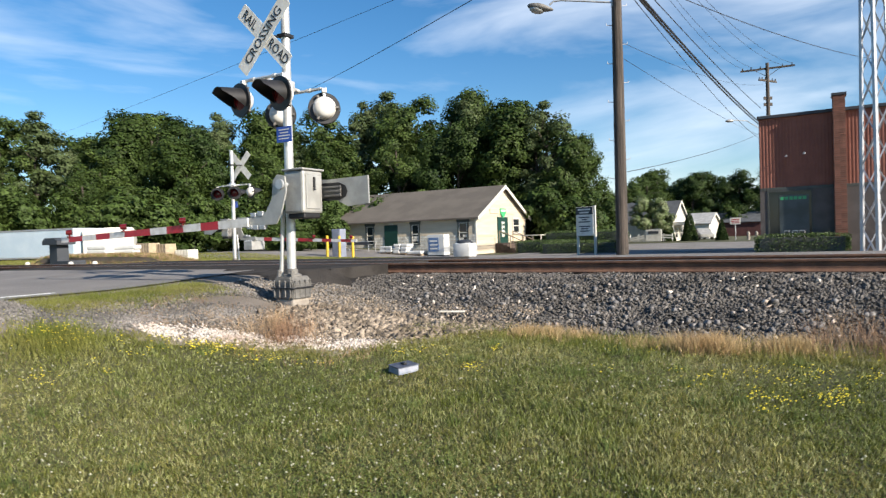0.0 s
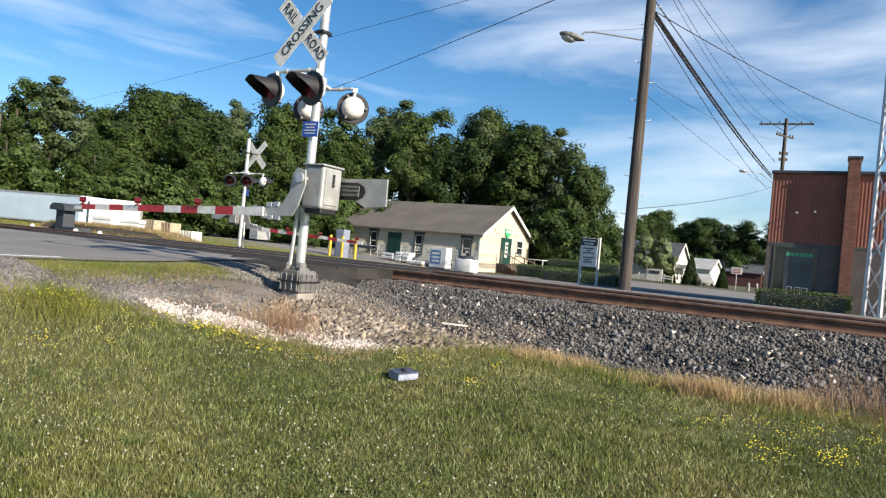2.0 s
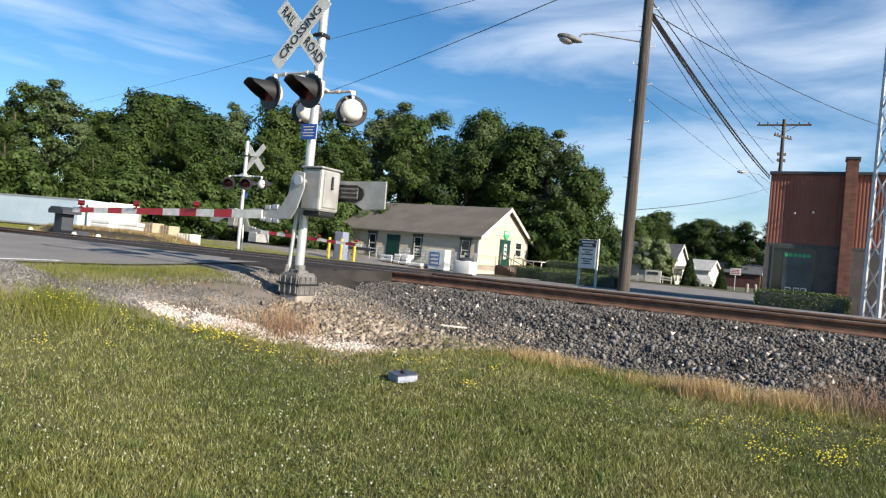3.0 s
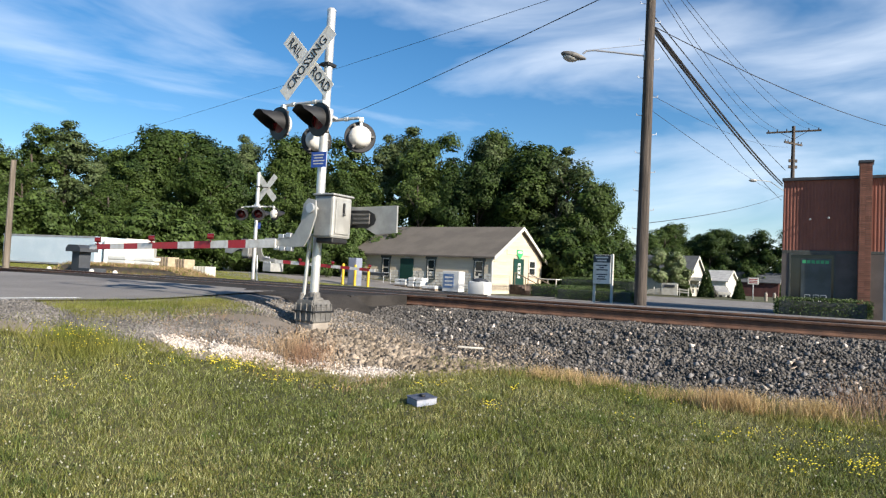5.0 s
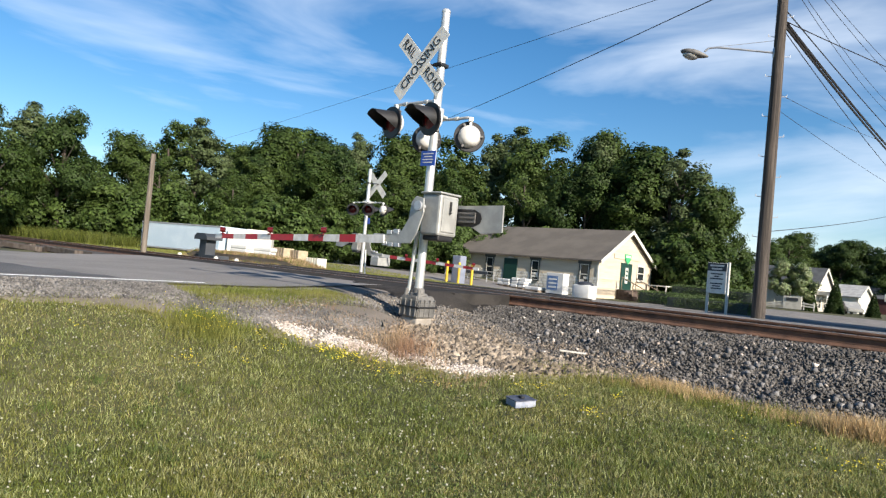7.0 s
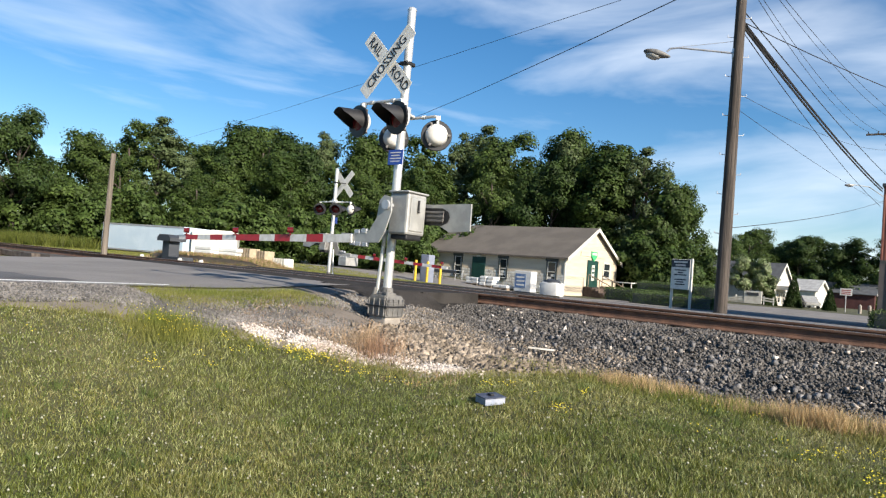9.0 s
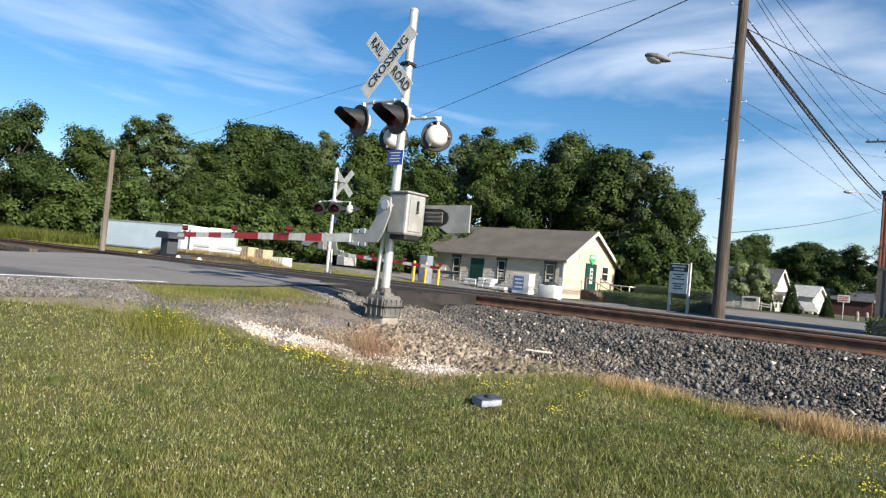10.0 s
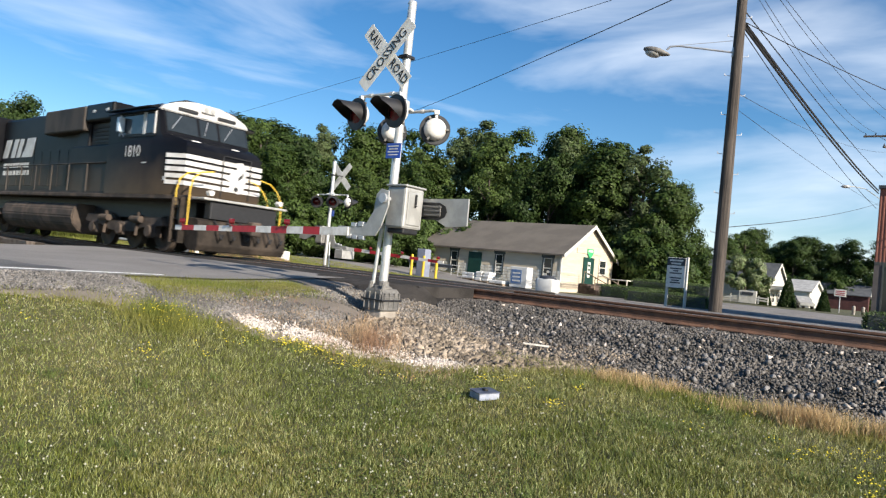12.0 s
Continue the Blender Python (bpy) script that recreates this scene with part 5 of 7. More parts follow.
for k in range(5):
    s, m_ = -6.9 + k * 0.8, 79 + 0.3 * k
    b = thing("bollard", on_lot(s, m_), "short pale concrete bollard on the lot", "bollard", group="pale bollards")
    bm = bmesh.new()
    lathe(bm, [(0.16, -0.1), (0.16, 0.8), (0.1, 0.9), (0.02, 0.93)], 10)
    part("post", bm, CONCRETE, b)
sgn = thing("road_sign", on_lot(-8.3, 80.0), "white and red square board on a post", "sign")
bm = bmesh.new()
rod(bm, (0, 0, 0), (0, 0, 2.4), 0.05)
part("post", bm, STEEL, sgn)
bm = bmesh.new()
box(bm, -0.55, 0.55, -0.05, 0.0, 1.75, 2.5, 0.02)
face = part("panel", bm, SIGN_WHITE, sgn)
for k in range(3):
    bm = bmesh.new()
    box(bm, -0.42, 0.42, -0.056, -0.05, 1.88 + 0.19 * k, 1.97 + 0.19 * k)
    part("text_bar", bm, RED, face)

# parked car far off
car = thing("car", on_lot(-13.1, 88.0) @ pose(0, 0, 0, 0, 0, -62), "pale silver car parked by the garage", "car")
bm = bmesh.new()
prism(bm, [(-2.1, 0.3), (2.1, 0.3), (2.15, 0.7), (1.3, 0.9), (0.6, 1.42), (-1.0, 1.45), (-1.8, 0.95), (-2.15, 0.85)], -0.85, 0.85)
bmesh.ops.bevel(bm, geom=bm.edges[:], offset=0.08, segments=2, affect="EDGES")
part("body", bm, CASE, car, smooth=True)
bm = bmesh.new()
prism(bm, [(1.1, 0.95), (0.58, 1.36), (-0.95, 1.38), (-1.5, 0.95)], -0.86, 0.86)
part("windows", bm, GLASS, car)
for x in (-1.35, 1.35):
    for y in (-0.8, 0.8):
        bm = bmesh.new()
        rod(bm, (x, y - 0.1, 0.32), (x, y + 0.1, 0.32), 0.32, seg=16)
        part("wheel", bm, BLACK, car)

# ---- beyond the road on the other side ----
trailer = thing("semi_trailer", Matrix.Translation((-26.2, 36.57, 0.0)) @ pose(0, 0, 0, 0, 0, -16.4), "pale blue box trailer parked beyond the track", "trailer")
bm = bmesh.new()
box(bm, 0.0, 6.7, 0.0, 2.5, 1.15, 2.75, 0.04)
part("box_body", bm, TRAILER, trailer)
bm = bmesh.new()
box(bm, 0, 6.7, -0.02, 0.0, 2.66, 2.75)
box(bm, 0, 6.7, -0.02, 0.0, 1.15, 1.24)
part("edge_rail", bm, STEEL, trailer)
bm = bmesh.new()
box(bm, 0.3, 6.4, 0.4, 2.0, 0.95, 1.15)
part("chassis", bm, DARK_GREY, trailer)
for x in (0.9, 5.6):
    for y in (0.2, 2.2):
        bm = bmesh.new()
        rod(bm, (x, y - 0.14, 0.98), (x, y + 0.14, 0.98), 0.4, seg=18)
        part("wheel", bm, BLACK, trailer)
white_box = thing("box_trailer", Matrix.Translation((-19.4, 34.9, 0.0)) @ pose(0, 0, 0, 0, 0, 22), "white box trailer with roof panels beside the lot", "trailer")
bm = bmesh.new()
box(bm, 0.0, 2.5, 0.0, 2.4, 0.95, 2.62, 0.03)
part("box_body", bm, TRIM, white_box)
bm = bmesh.new()
box(bm, 1.0, 2.4, 0.3, 2.1, 2.62, 2.74, 0.04)
part("roof_unit", bm, TRIM, white_box)
bm = bmesh.new()
box(bm, 1.35, 1.4, -0.02, 0.0, 0.97, 2.6)
part("door_seam", bm, STEEL, white_box)
for x, y, w, d, z, n_ in ((-16.9, 32.3, 1.1, 1.0, 0.62, 2), (-15.7, 32.6, 1.2, 1.0, 0.5, 2)):
    st = thing("goods_stack", Matrix.Translation((x, y, h(*along(x, y)))) @ pose(0, 0, 0, 0, 0, -15), "stack of white wrapped sacks on the bank", "goods", group="stacked goods")
    for k in range(4):
        bm = bmesh.new()
        box(bm, -w / 2, w / 2, -d / 2, d / 2, 0.2 * k, 0.2 * k + 0.21, 0.06)
        part("sack", bm, WHITE_PLASTIC, st, m=pose(random.uniform(-0.06, 0.06), 0, 0, 0, 0, random.uniform(-4, 4)))
for x, y, hh, mat in ((-14.9, 32.8, 0.9, CRATE), (-14.2, 33.1, 0.85, CRATE), (-13.2, 33.4, 0.55, TRIM)):
    cr = thing("crate", Matrix.Translation((x, y, h(*along(x, y)))) @ pose(0, 0, 0, 0, 0, -20), "pale slatted crate on the grass bank", "crate", group="crates")
    bm = bmesh.new()
    box(bm, -0.38, 0.38, -0.38, 0.38, 0.02, hh, 0.01)
    part("body", bm, mat, cr)
    for k in range(5):
        bm = bmesh.new()
        box(bm, -0.4 + 0.18 * k, -0.32 + 0.18 * k, -0.41, -0.38, 0.0, hh)
        part("slat", bm, WOOD if mat is CRATE else TRIM, cr)

def beyond(s, m):
    return Matrix.Translation(at(s, m, h(s, m) - 0.02)) @ TRACK


mail = thing("metal_cabinet", beyond(-24.65, 13.9), "dark grey metal cabinet with a sloped hood", "cabinet")
bm = bmesh.new()
box(bm, -0.26, 0.26, -0.22, 0.22, 0.0, 0.98, 0.02)
part("body", bm, DARK_GREY, mail)
bm = bmesh.new()
prism(bm, [(-0.48, 0.94), (0.5, 0.94), (0.5, 1.08), (0.3, 1.2), (-0.3, 1.2), (-0.48, 1.08)], -0.35, 0.35)
part("hood", bm, DARK_GREY, mail)
bm = bmesh.new()
box(bm, 0.3, 1.2, -0.25, 0.3, 0.0, 0.34, 0.02)
part("side_box", bm, DARK_GREY, mail)
for s, m_ in ((-26.88, 13.9), (-23.4, 13.6), (-22.1, 13.7)):
    b = thing("marker_post", beyond(s, m_), "short white marker post beyond the track", "post", group="marker posts")
    bm = bmesh.new()
    lathe(bm, [(0.09, -0.1), (0.09, 0.24), (0.07, 0.3), (0.01, 0.32)], 10)
    part("post", bm, TRIM, b)
for k in range(9):
    s_, m_ = -22.6 - 0.95 * k + random.uniform(-0.3, 0.3), 8.35 + random.uniform(-0.35, 0.35)
    tie_m = Matrix.Translation(at(s_, m_, h(s_, m_) + 0.01)) @ TRACK @ pose(0, 0, 0, random.uniform(-3, 3), random.uniform(-4, 4), random.uniform(40, 110))
    ob = new("old_tie", tie_mesh)
    ob.matrix_basis = tie_m @ Matrix.Translation((0, -MC, -(RAIL_Z - 0.37)))
    tagged(ob, "discarded brown wooden railway tie by the track", "railway tie", group="discarded ties")
# low dark edging beyond the road
bm = bmesh.new()
prism(bm, [(-27.8, 0.75), (-18.3, 0.75), (-18.9, 0.98), (-20.2, 1.22), (-22.0, 1.27), (-26.8, 1.27), (-27.5, 1.1)], 14.5, 15.6)
tagged(part("earth_bank", bm, material("dark timber edging", (0.13, 0.105, 0.08), 0.9, scale=2, fine=25, bump=0.5), None, m=TRACK.copy()), "low dark earth bank behind the crossing", "bank", kind="structure")

# ---- road paint, patches, verge ----
def road_z(s, m):
    return np.maximum(height(-12 + 0 * s, m), 0) + 0.015 * np.cos((s + 13) / 4.5) + 0.03


NEWER = material("darker asphalt lane", (0.075, 0.073, 0.074), 0.85, second=(0.1, 0.098, 0.096), scale=0.8, fine=80, bump=0.5)
VERGE = material("gravelly dirt", (0.15, 0.128, 0.105), 0.95, second=(0.23, 0.2, 0.17), scale=1.3, fine=55, bump=0.9, spread=0.5)
GREY_VERGE = material("grey gravel shoulder", (0.17, 0.165, 0.16), 0.95, second=(0.24, 0.23, 0.22), scale=1.3, fine=60, bump=0.9, spread=0.5)
mm_line = np.arange(-30, 5.2, 0.3)
line = sheet("road_marking", np.array([-9.13, -8.96]), mm_line, PAINT_WHITE, 0.004, road_z)
tagged(line, "worn white edge line on the road", "road marking", kind="structure")
patch = sheet("road_patch", np.arange(-12.6, -9.25, 0.25), np.arange(-20, 4.5, 0.3), NEWER, 0.003, lambda s, m: road_z(s, m) - 0.06 * ease((m - 3.4 - (s + 12) * 0.3) / 0.1))
tagged(patch, "darker resurfaced asphalt lane", "road patch", kind="structure")

EDGE_S = np.array([-7.7, -7.35, -6.93, -6.5, -5.9, -5.33, -4.59, -4.25, -3.3, -1.2, 0.1, 3.0, 9.0])
EDGE_M = np.array([1.0, 3.0, 3.6, 4.45, 4.7, 5.2, 5.75, 6.2, 7.1, 7.15, 6.85, 6.5, 6.0])


def lawn_edge(s):
    s = np.asarray(s, float)
    return np.where(s < -7.7, -40.0, np.interp(s, EDGE_S, EDGE_M)) + 0.1 * np.sin(s * 3.1) + 0.06 * np.sin(s * 8.7 + 1)


verge = sheet("verge", np.arange(-9.0, 10, 0.1), np.concatenate([np.arange(-20, 2, 0.6), np.arange(2, 10.0, 0.1)]), VERGE, 0.0,
              lambda s, m: height(s, m) + np.where(m > lawn_edge(s), 0.014, -0.06))
tagged(verge, "gravelly dirt verge between lawn and track", "verge", kind="structure")
shoulder = sheet("road_shoulder", np.arange(-9.0, -7.2, 0.08), np.arange(-20, 4.3, 0.15), GREY_VERGE, 0.0,
                 lambda s, m: height(s, m) + np.where(s < -7.75 + 0.1 * np.sin(m * 2.3), 0.024, -0.06))
tagged(shoulder, "grey gravel shoulder of the road", "shoulder", kind="structure")
apron = sheet("asphalt_apron", np.arange(-9.2, -6.3, 0.1), np.arange(7.6, 10.3, 0.1), DARK_ASPHALT, 0.0,
              lambda s, m: height(s, m) + 0.03 + 0.012 * np.sin(s * 9) * np.sin(m * 11) - 0.2 * ease((s + 6.7 + 0.25 * np.sin(m * 2.5)) / 0.2) - 0.2 * ease((7.85 + 0.1 * np.sin(s * 6) - m) / 0.15))
tagged(apron, "broken dark asphalt apron beside the rails", "asphalt", kind="structure")
def bank_z(s, m):
    top = ease((m - 7.75 - 0.12 * np.sin(s * 5.0)) / 0.85) * (1 - ease((s + 7.25 + 0.2 * np.sin(m * 4)) / 0.75))
    return (height(s, m) - 0.05) * (1 - top) + (RAIL_Z - 0.002) * top + 0.018 * np.sin(s * 13 + m * 4) * np.sin(m * 17) * ease(top * 4) * (m < 8.7)


bank = sheet("asphalt_bank", np.arange(-9.4, -6.3, 0.07), np.arange(7.6, 8.78, 0.07), DARK_ASPHALT, 0.004, bank_z)
tagged(bank, "rough dark asphalt bank beside the crossing", "asphalt", kind="structure")
lot = sheet("parking_lot", np.concatenate([np.arange(-40, -14, 2.0), np.arange(-14, 30, 2.0)]), np.arange(15.5, 41, 1.0), ASPHALT, 0.03,
            lambda s, m: height(s, m) - 0.2 * ease((-s - 20) / 3) * ease((26 - m) / 4))
tagged(lot, "grey asphalt parking lot beyond the track", "parking lot", kind="structure")
street = sheet("road", np.arange(-19, 60, 3.0), np.arange(41, 71, 3.0), ASPHALT, 0.03, lambda s, m: height(s, m) - 0.2 * ease((-s - 11) / 4))
tagged(street, "pale grey asphalt street past the far houses", "road", kind="structure")


# ---- scattered stones, in numpy ----
CUBE = np.array([(-1, -1, -1), (1, -1, -1), (1, 1, -1), (-1, 1, -1), (-1, -1, 1), (1, -1, 1), (1, 1, 1), (-1, 1, 1)], float)
QUADS = np.array([(0, 3, 2, 1), (4, 5, 6, 7), (0, 1, 5, 4), (1, 2, 6, 5), (2, 3, 7, 6), (3, 0, 4, 7)])


def turns(n, rng):
    q = rng.normal(size=(n, 4))
    q /= np.linalg.norm(q, axis=1, keepdims=True)
    w, x, y, z = q.T
    return np.stack([np.stack([1 - 2 * (y * y + z * z), 2 * (x * y - z * w), 2 * (x * z + y * w)], -1),
                     np.stack([2 * (x * y + z * w), 1 - 2 * (x * x + z * z), 2 * (y * z - x * w)], -1),
                     np.stack([2 * (x * z - y * w), 2 * (y * z + x * w), 1 - 2 * (x * x + y * y)], -1)], 1)


ROCK = np.array([(1, 0, 0), (-1, 0, 0), (0, 1, 0), (0, -1, 0), (0, 0, 1), (0, 0, -1)], float)
ROCK_F = np.array([(0, 2, 4), (2, 1, 4), (1, 3, 4), (3, 0, 4), (2, 0, 5), (1, 2, 5), (3, 1, 5), (0, 3, 5)])


def stones(name, s, m, z, lo, hi, mat, label, rng):
    """Loose crushed stones at the given places along and across the track."""
    n = len(s)
    size = rng.uniform(lo, hi, (n, 1, 1)) * rng.uniform(0.65, 1.2, (n, 1, 3)) * 0.6
    V = (ROCK[None] + 0.4 * rng.normal(size=(n, 6, 3))) * size
    V = np.einsum("nij,nkj->nki", turns(n, rng), V)
    c, si = math.cos(radians(30)), math.sin(radians(30))
    V += np.stack([s * c + m * si, -s * si + m * c, z], -1)[:, None]
    F = (ROCK_F[None] + 6 * np.arange(n)[:, None, None]).reshape(-1, 3)
    ob = new(name, raw(name, V.reshape(-1, 3), F, mat))
    return tagged(ob, label, "stones", kind="stuff")


rng = np.random.default_rng(7)
n = 82000
s = rng.uniform(-8.3, 9.0, n)
m = rng.uniform(7.45, 10.3, n) + 0.12 * np.sin(s * 2.2)
m = np.where(s < -6.9, np.maximum(m, 7.7), m)
keep = ((s > -6.75 + 0.25 * np.sin(m * 2.5)) | (m > 10.0)) & ((s > -4.2) | (m > 8.0 + 0.15 * np.sin(s * 4)))
s, m = s[keep], m[keep]
stones("ballast_stones", s, m, np.maximum(bed(s, m), height(s, m) + 0.012) + rng.uniform(-0.01, 0.022, len(s)), 0.02, 0.044, BALLAST, "loose crushed grey ballast stones on the slope", rng)
n = 9000
s, m = rng.uniform(-8.0, 9.0, n), rng.uniform(MC - 0.7, MC + 2.4, n)
stones("ballast_stones", s, m, bed(s, m) + rng.uniform(0.0, 0.02, n), 0.04, 0.08, BALLAST, "grey ballast stones between the rails", rng)
n = 200
s, m = rng.uniform(-7.0, 3.0, n), rng.uniform(7.2, 9.6, n)
stones("pale_stones", s, m, bed(s, m) + 0.024, 0.03, 0.065, WHITE_GRAVEL, "few pale stones among the grey ballast", rng)


def band(points, n, width, rng):
    """Places strewn along a bent line of (along, across, half width)."""
    p = np.array(points, float)
    t = rng.uniform(0, len(p) - 1, n)
    i = np.minimum(t.astype(int), len(p) - 2)
    f = (t - i)[:, None]
    q = p[i] * (1 - f) + p[i + 1] * f
    a = rng.normal(0, 0.5, n)
    return q[:, 0] + rng.normal(0, 0.12, n), q[:, 1] + np.clip(a, -1, 1) * q[:, 2]


for line_, count in (([(-6.5, 4.72, 0.08), (-6.25, 4.95, 0.2), (-5.95, 5.2, 0.25), (-5.6, 5.4, 0.18), (-5.4, 5.5, 0.1)], 4400),
                     ([(-5.25, 5.7, 0.1), (-5.1, 5.8, 0.16), (-4.8, 5.98, 0.2), (-4.4, 6.3, 0.14)], 3000)):
    s, m = band(line_, count, 0, rng)
    ok = rng.random(len(s)) < 0.7 + 0.6 * np.sin(s * 6.3 + 2 * np.sin(m * 5))
    s, m = s[ok], m[ok]
    stones("white_gravel", s, m, height(s, m) + rng.uniform(0.014, 0.03, len(s)), 0.016, 0.038, WHITE_GRAVEL, "spilled white gravel at the edge of the lawn", rng)
s, m = band([(-6.1, 6.6, 0.5), (-5.6, 6.9, 0.7), (-5.0, 7.1, 0.75), (-4.4, 7.2, 0.6), (-3.7, 7.5, 0.35)], 9500, 0, rng)
stones("tan_gravel", s, m, np.maximum(height(s, m), bed(s, m)) + 0.02, 0.03, 0.09, BROWN_GRAVEL, "tan crushed gravel below the signal", rng)
s, m = band([(-7.9, 3.6, 0.4), (-7.3, 4.3, 0.4), (-6.8, 4.7, 0.45), (-6.9, 5.6, 0.6), (-6.3, 6.0, 0.6)], 8000, 0, rng)
stones("grey_gravel", s, m, height(s, m) + 0.02, 0.012, 0.03, FINE_GRAVEL, "fine grey gravel beside the road", rng)
s, m = rng.uniform(-7.9, -3.2, 26000), rng.uniform(4.4, 8.5, 26000)
ok = (m > np.interp(s, [-7.7, -6.5, -5.3, -4.25, -3.3], [3.6, 4.6, 5.4, 6.4, 7.4])) & (m < 9.2 + 0.2 * s + 0.9) & (np.sin(s * 2.1 + m) + np.sin(m * 2.7 - s) > -1.1)
s, m = s[ok], m[ok]
half = rng.random(len(s)) < np.clip((s + 7.2) / 2.0, 0.1, 0.75)
top_z = np.maximum(height(s, m), bed(s, m)) + 0.02
stones("tan_gravel", s[half], m[half], top_z[half], 0.015, 0.04, BROWN_GRAVEL, "scattered tan gravel on the verge", rng)
stones("grey_gravel", s[~half], m[~half], top_z[~half], 0.013, 0.034, FINE_GRAVEL, "scattered grey gravel on the verge", rng)
s, m = rng.uniform(-8.8, -7.6, 8000), rng.uniform(0.5, 4.3, 8000)
stones("grey_gravel", s, m, height(s, m) + 0.025, 0.012, 0.035, FINE_GRAVEL, "fine grey gravel on the road shoulder", rng)

# single stones lying on top of the ballast slope
shapes = []
for k in range(5):
    V = CUBE * (1 - 0.45 * rng.random((8, 3))) * np.array([0.042, 0.034, 0.028])
    shapes.append(raw("stone", V, QUADS, STONE_PIECE))
for k in range(260):
    s_, m_ = rng.uniform(-6.4, 4.5), rng.uniform(7.6, 9.3)
    ob = new("stone", shapes[k % 5])
    ob.parent = bed_ob
    ob.matrix_basis = Matrix.Translation(at(s_, m_, float(bed(s_, m_)) + 0.026)) @ Euler(rng.uniform(0, 6, 3)).to_matrix().to_4x4()


# ---- lawn, flowers, dry grass ----
def blades(name, x, y, z, length, width, lean, mat, label, rng, category="grass"):
    n = len(x)
    a, b = rng.uniform(0, 2 * math.pi, n), rng.uniform(0, 2 * math.pi, n)
    half = width / 2
    base = np.stack([x, y, z], -1)
    dx = np.stack([np.cos(a) * half, np.sin(a) * half, 0 * a], -1)
    tip = base + np.stack([np.cos(b) * lean * length, np.sin(b) * lean * length, length], -1)
    V = np.stack([base - dx, base + dx, tip], 1).reshape(-1, 3)
    F = 3 * np.arange(n)[:, None] + np.array([[0, 1, 2]])
    return tagged(new(name, raw(name, V, F, mat)), label, category, kind="stuff")


def lawn_points(n, rng, lo=2.6, hi=14.0):
    d = lo + (hi - lo) * rng.random(n) ** 1.15
    a = rng.uniform(radians(36), radians(140), n)
    x, y = d * np.cos(a), d * np.sin(a)
    c, si = math.cos(radians(30)), math.sin(radians(30))
    s, m = x * c - y * si, x * si + y * c
    ok = (m < lawn_edge(s) + rng.normal(0, 0.08, n)) & (s > -8.6)
    return x[ok], y[ok], s[ok], m[ok]


def patchy(x, y):
    return 0.5 + 0.25 * np.sin(x * 1.7 + 1.3 * np.sin(y * 1.1)) + 0.25 * np.sin(y * 2.3 + x * 0.9 + 2)


PALE_BLADE = material("pale grass blade", (0.265, 0.295, 0.12), 0.5, second=(0.37, 0.37, 0.175), gloss=0.35, scale=0.8, fine=3.0, spread=0.4, random_tint=0.55, island=True, through_light=0.3)
DARK_BLADE = material("dark grass blade", (0.075, 0.094, 0.014), 0.6, second=(0.115, 0.127, 0.024), gloss=0.25, scale=0.8, fine=3.0, spread=0.4, random_tint=0.5, island=True, through_light=0.35)
CLOVER_LEAF = material("clover leaf", (0.1, 0.14, 0.035), 0.6, second=(0.155, 0.195, 0.06), gloss=0.3, scale=0.9, fine=5.0, spread=0.4, random_tint=0.45, island=True, through_light=0.35)


def tufty(x, y):
    return 0.5 + 0.25 * np.sin(x * 9.1 + 2.2 * np.sin(y * 5.3)) + 0.25 * np.sin(y * 11.3 + 1.9 * np.sin(x * 6.7) + 1)


for count, mat, lo, hi, wide, name, label in ((240000, GRASS, 0.02, 0.05, 0.008, "lawn_grass", "mown green lawn with mixed blades"),
                                              (420000, PALE_BLADE, 0.022, 0.05, 0.0085, "pale_lawn_grass", "pale upright blades standing in the lawn"),
                                              (270000, DARK_BLADE, 0.015, 0.045, 0.009, "dark_lawn_grass", "dark green short blades of the lawn")):
    x, y, s, m = lawn_points(count, rng)
    tuft = tufty(x, y)
    if mat is PALE_BLADE:
        ok = tufty(x * 1.7 + 3, y * 1.6) + 0.35 * patchy(x * 0.8, y * 0.9 + 4) > rng.random(len(x)) * 1.5
        x, y, s, m, tuft = x[ok], y[ok], s[ok], m[ok], tuft[ok]
    L = rng.uniform(lo, hi, len(x)) * (0.6 + 0.4 * patchy(x, y) + 0.5 * tuft)
    blades(name, x, y, height(s, m) - 0.005, L, rng.uniform(0.6, 1.2, len(x)) * wide, rng.uniform(0.1, 0.9, len(x)), mat, label, rng)
x, y, s, m = lawn_points(150000, rng, 2.6, 11.0)
ok = patchy(x * 1.3 + 2, y * 1.2) + 0.3 * tufty(x * 0.6, y * 0.6) > 0.3 + 0.7 * rng.random(len(x))
x, y, s, m = x[ok], y[ok], s[ok], m[ok]
blades("clover_leaves", x, y, height(s, m) + rng.uniform(0.012, 0.04, len(x)), rng.uniform(0.003, 0.008, len(x)), rng.uniform(0.01, 0.02, len(x)), rng.uniform(1.0, 3.5, len(x)), CLOVER_LEAF, "small clover leaves spread through the lawn", rng, "clover")
x, y, s, m = lawn_points(90000, rng)
ok = patchy(x * 0.7 + 5, y * 0.8) > rng.random(len(x)) * 1.1
x, y, s, m = x[ok], y[ok], s[ok], m[ok]
blades("dry_lawn_grass", x, y, height(s, m) - 0.005, rng.uniform(0.02, 0.05, len(x)), 0.006 + 0 * x, rng.uniform(0.3, 1.0, len(x)),
       material("yellowed blade", (0.27, 0.22, 0.1), 0.7, second=(0.36, 0.3, 0.15), scale=0.9, fine=4, random_tint=0.3, island=True, through_light=0.3), "yellowed blades among the lawn", rng)
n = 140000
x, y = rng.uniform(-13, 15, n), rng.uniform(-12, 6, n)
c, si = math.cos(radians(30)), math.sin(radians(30))
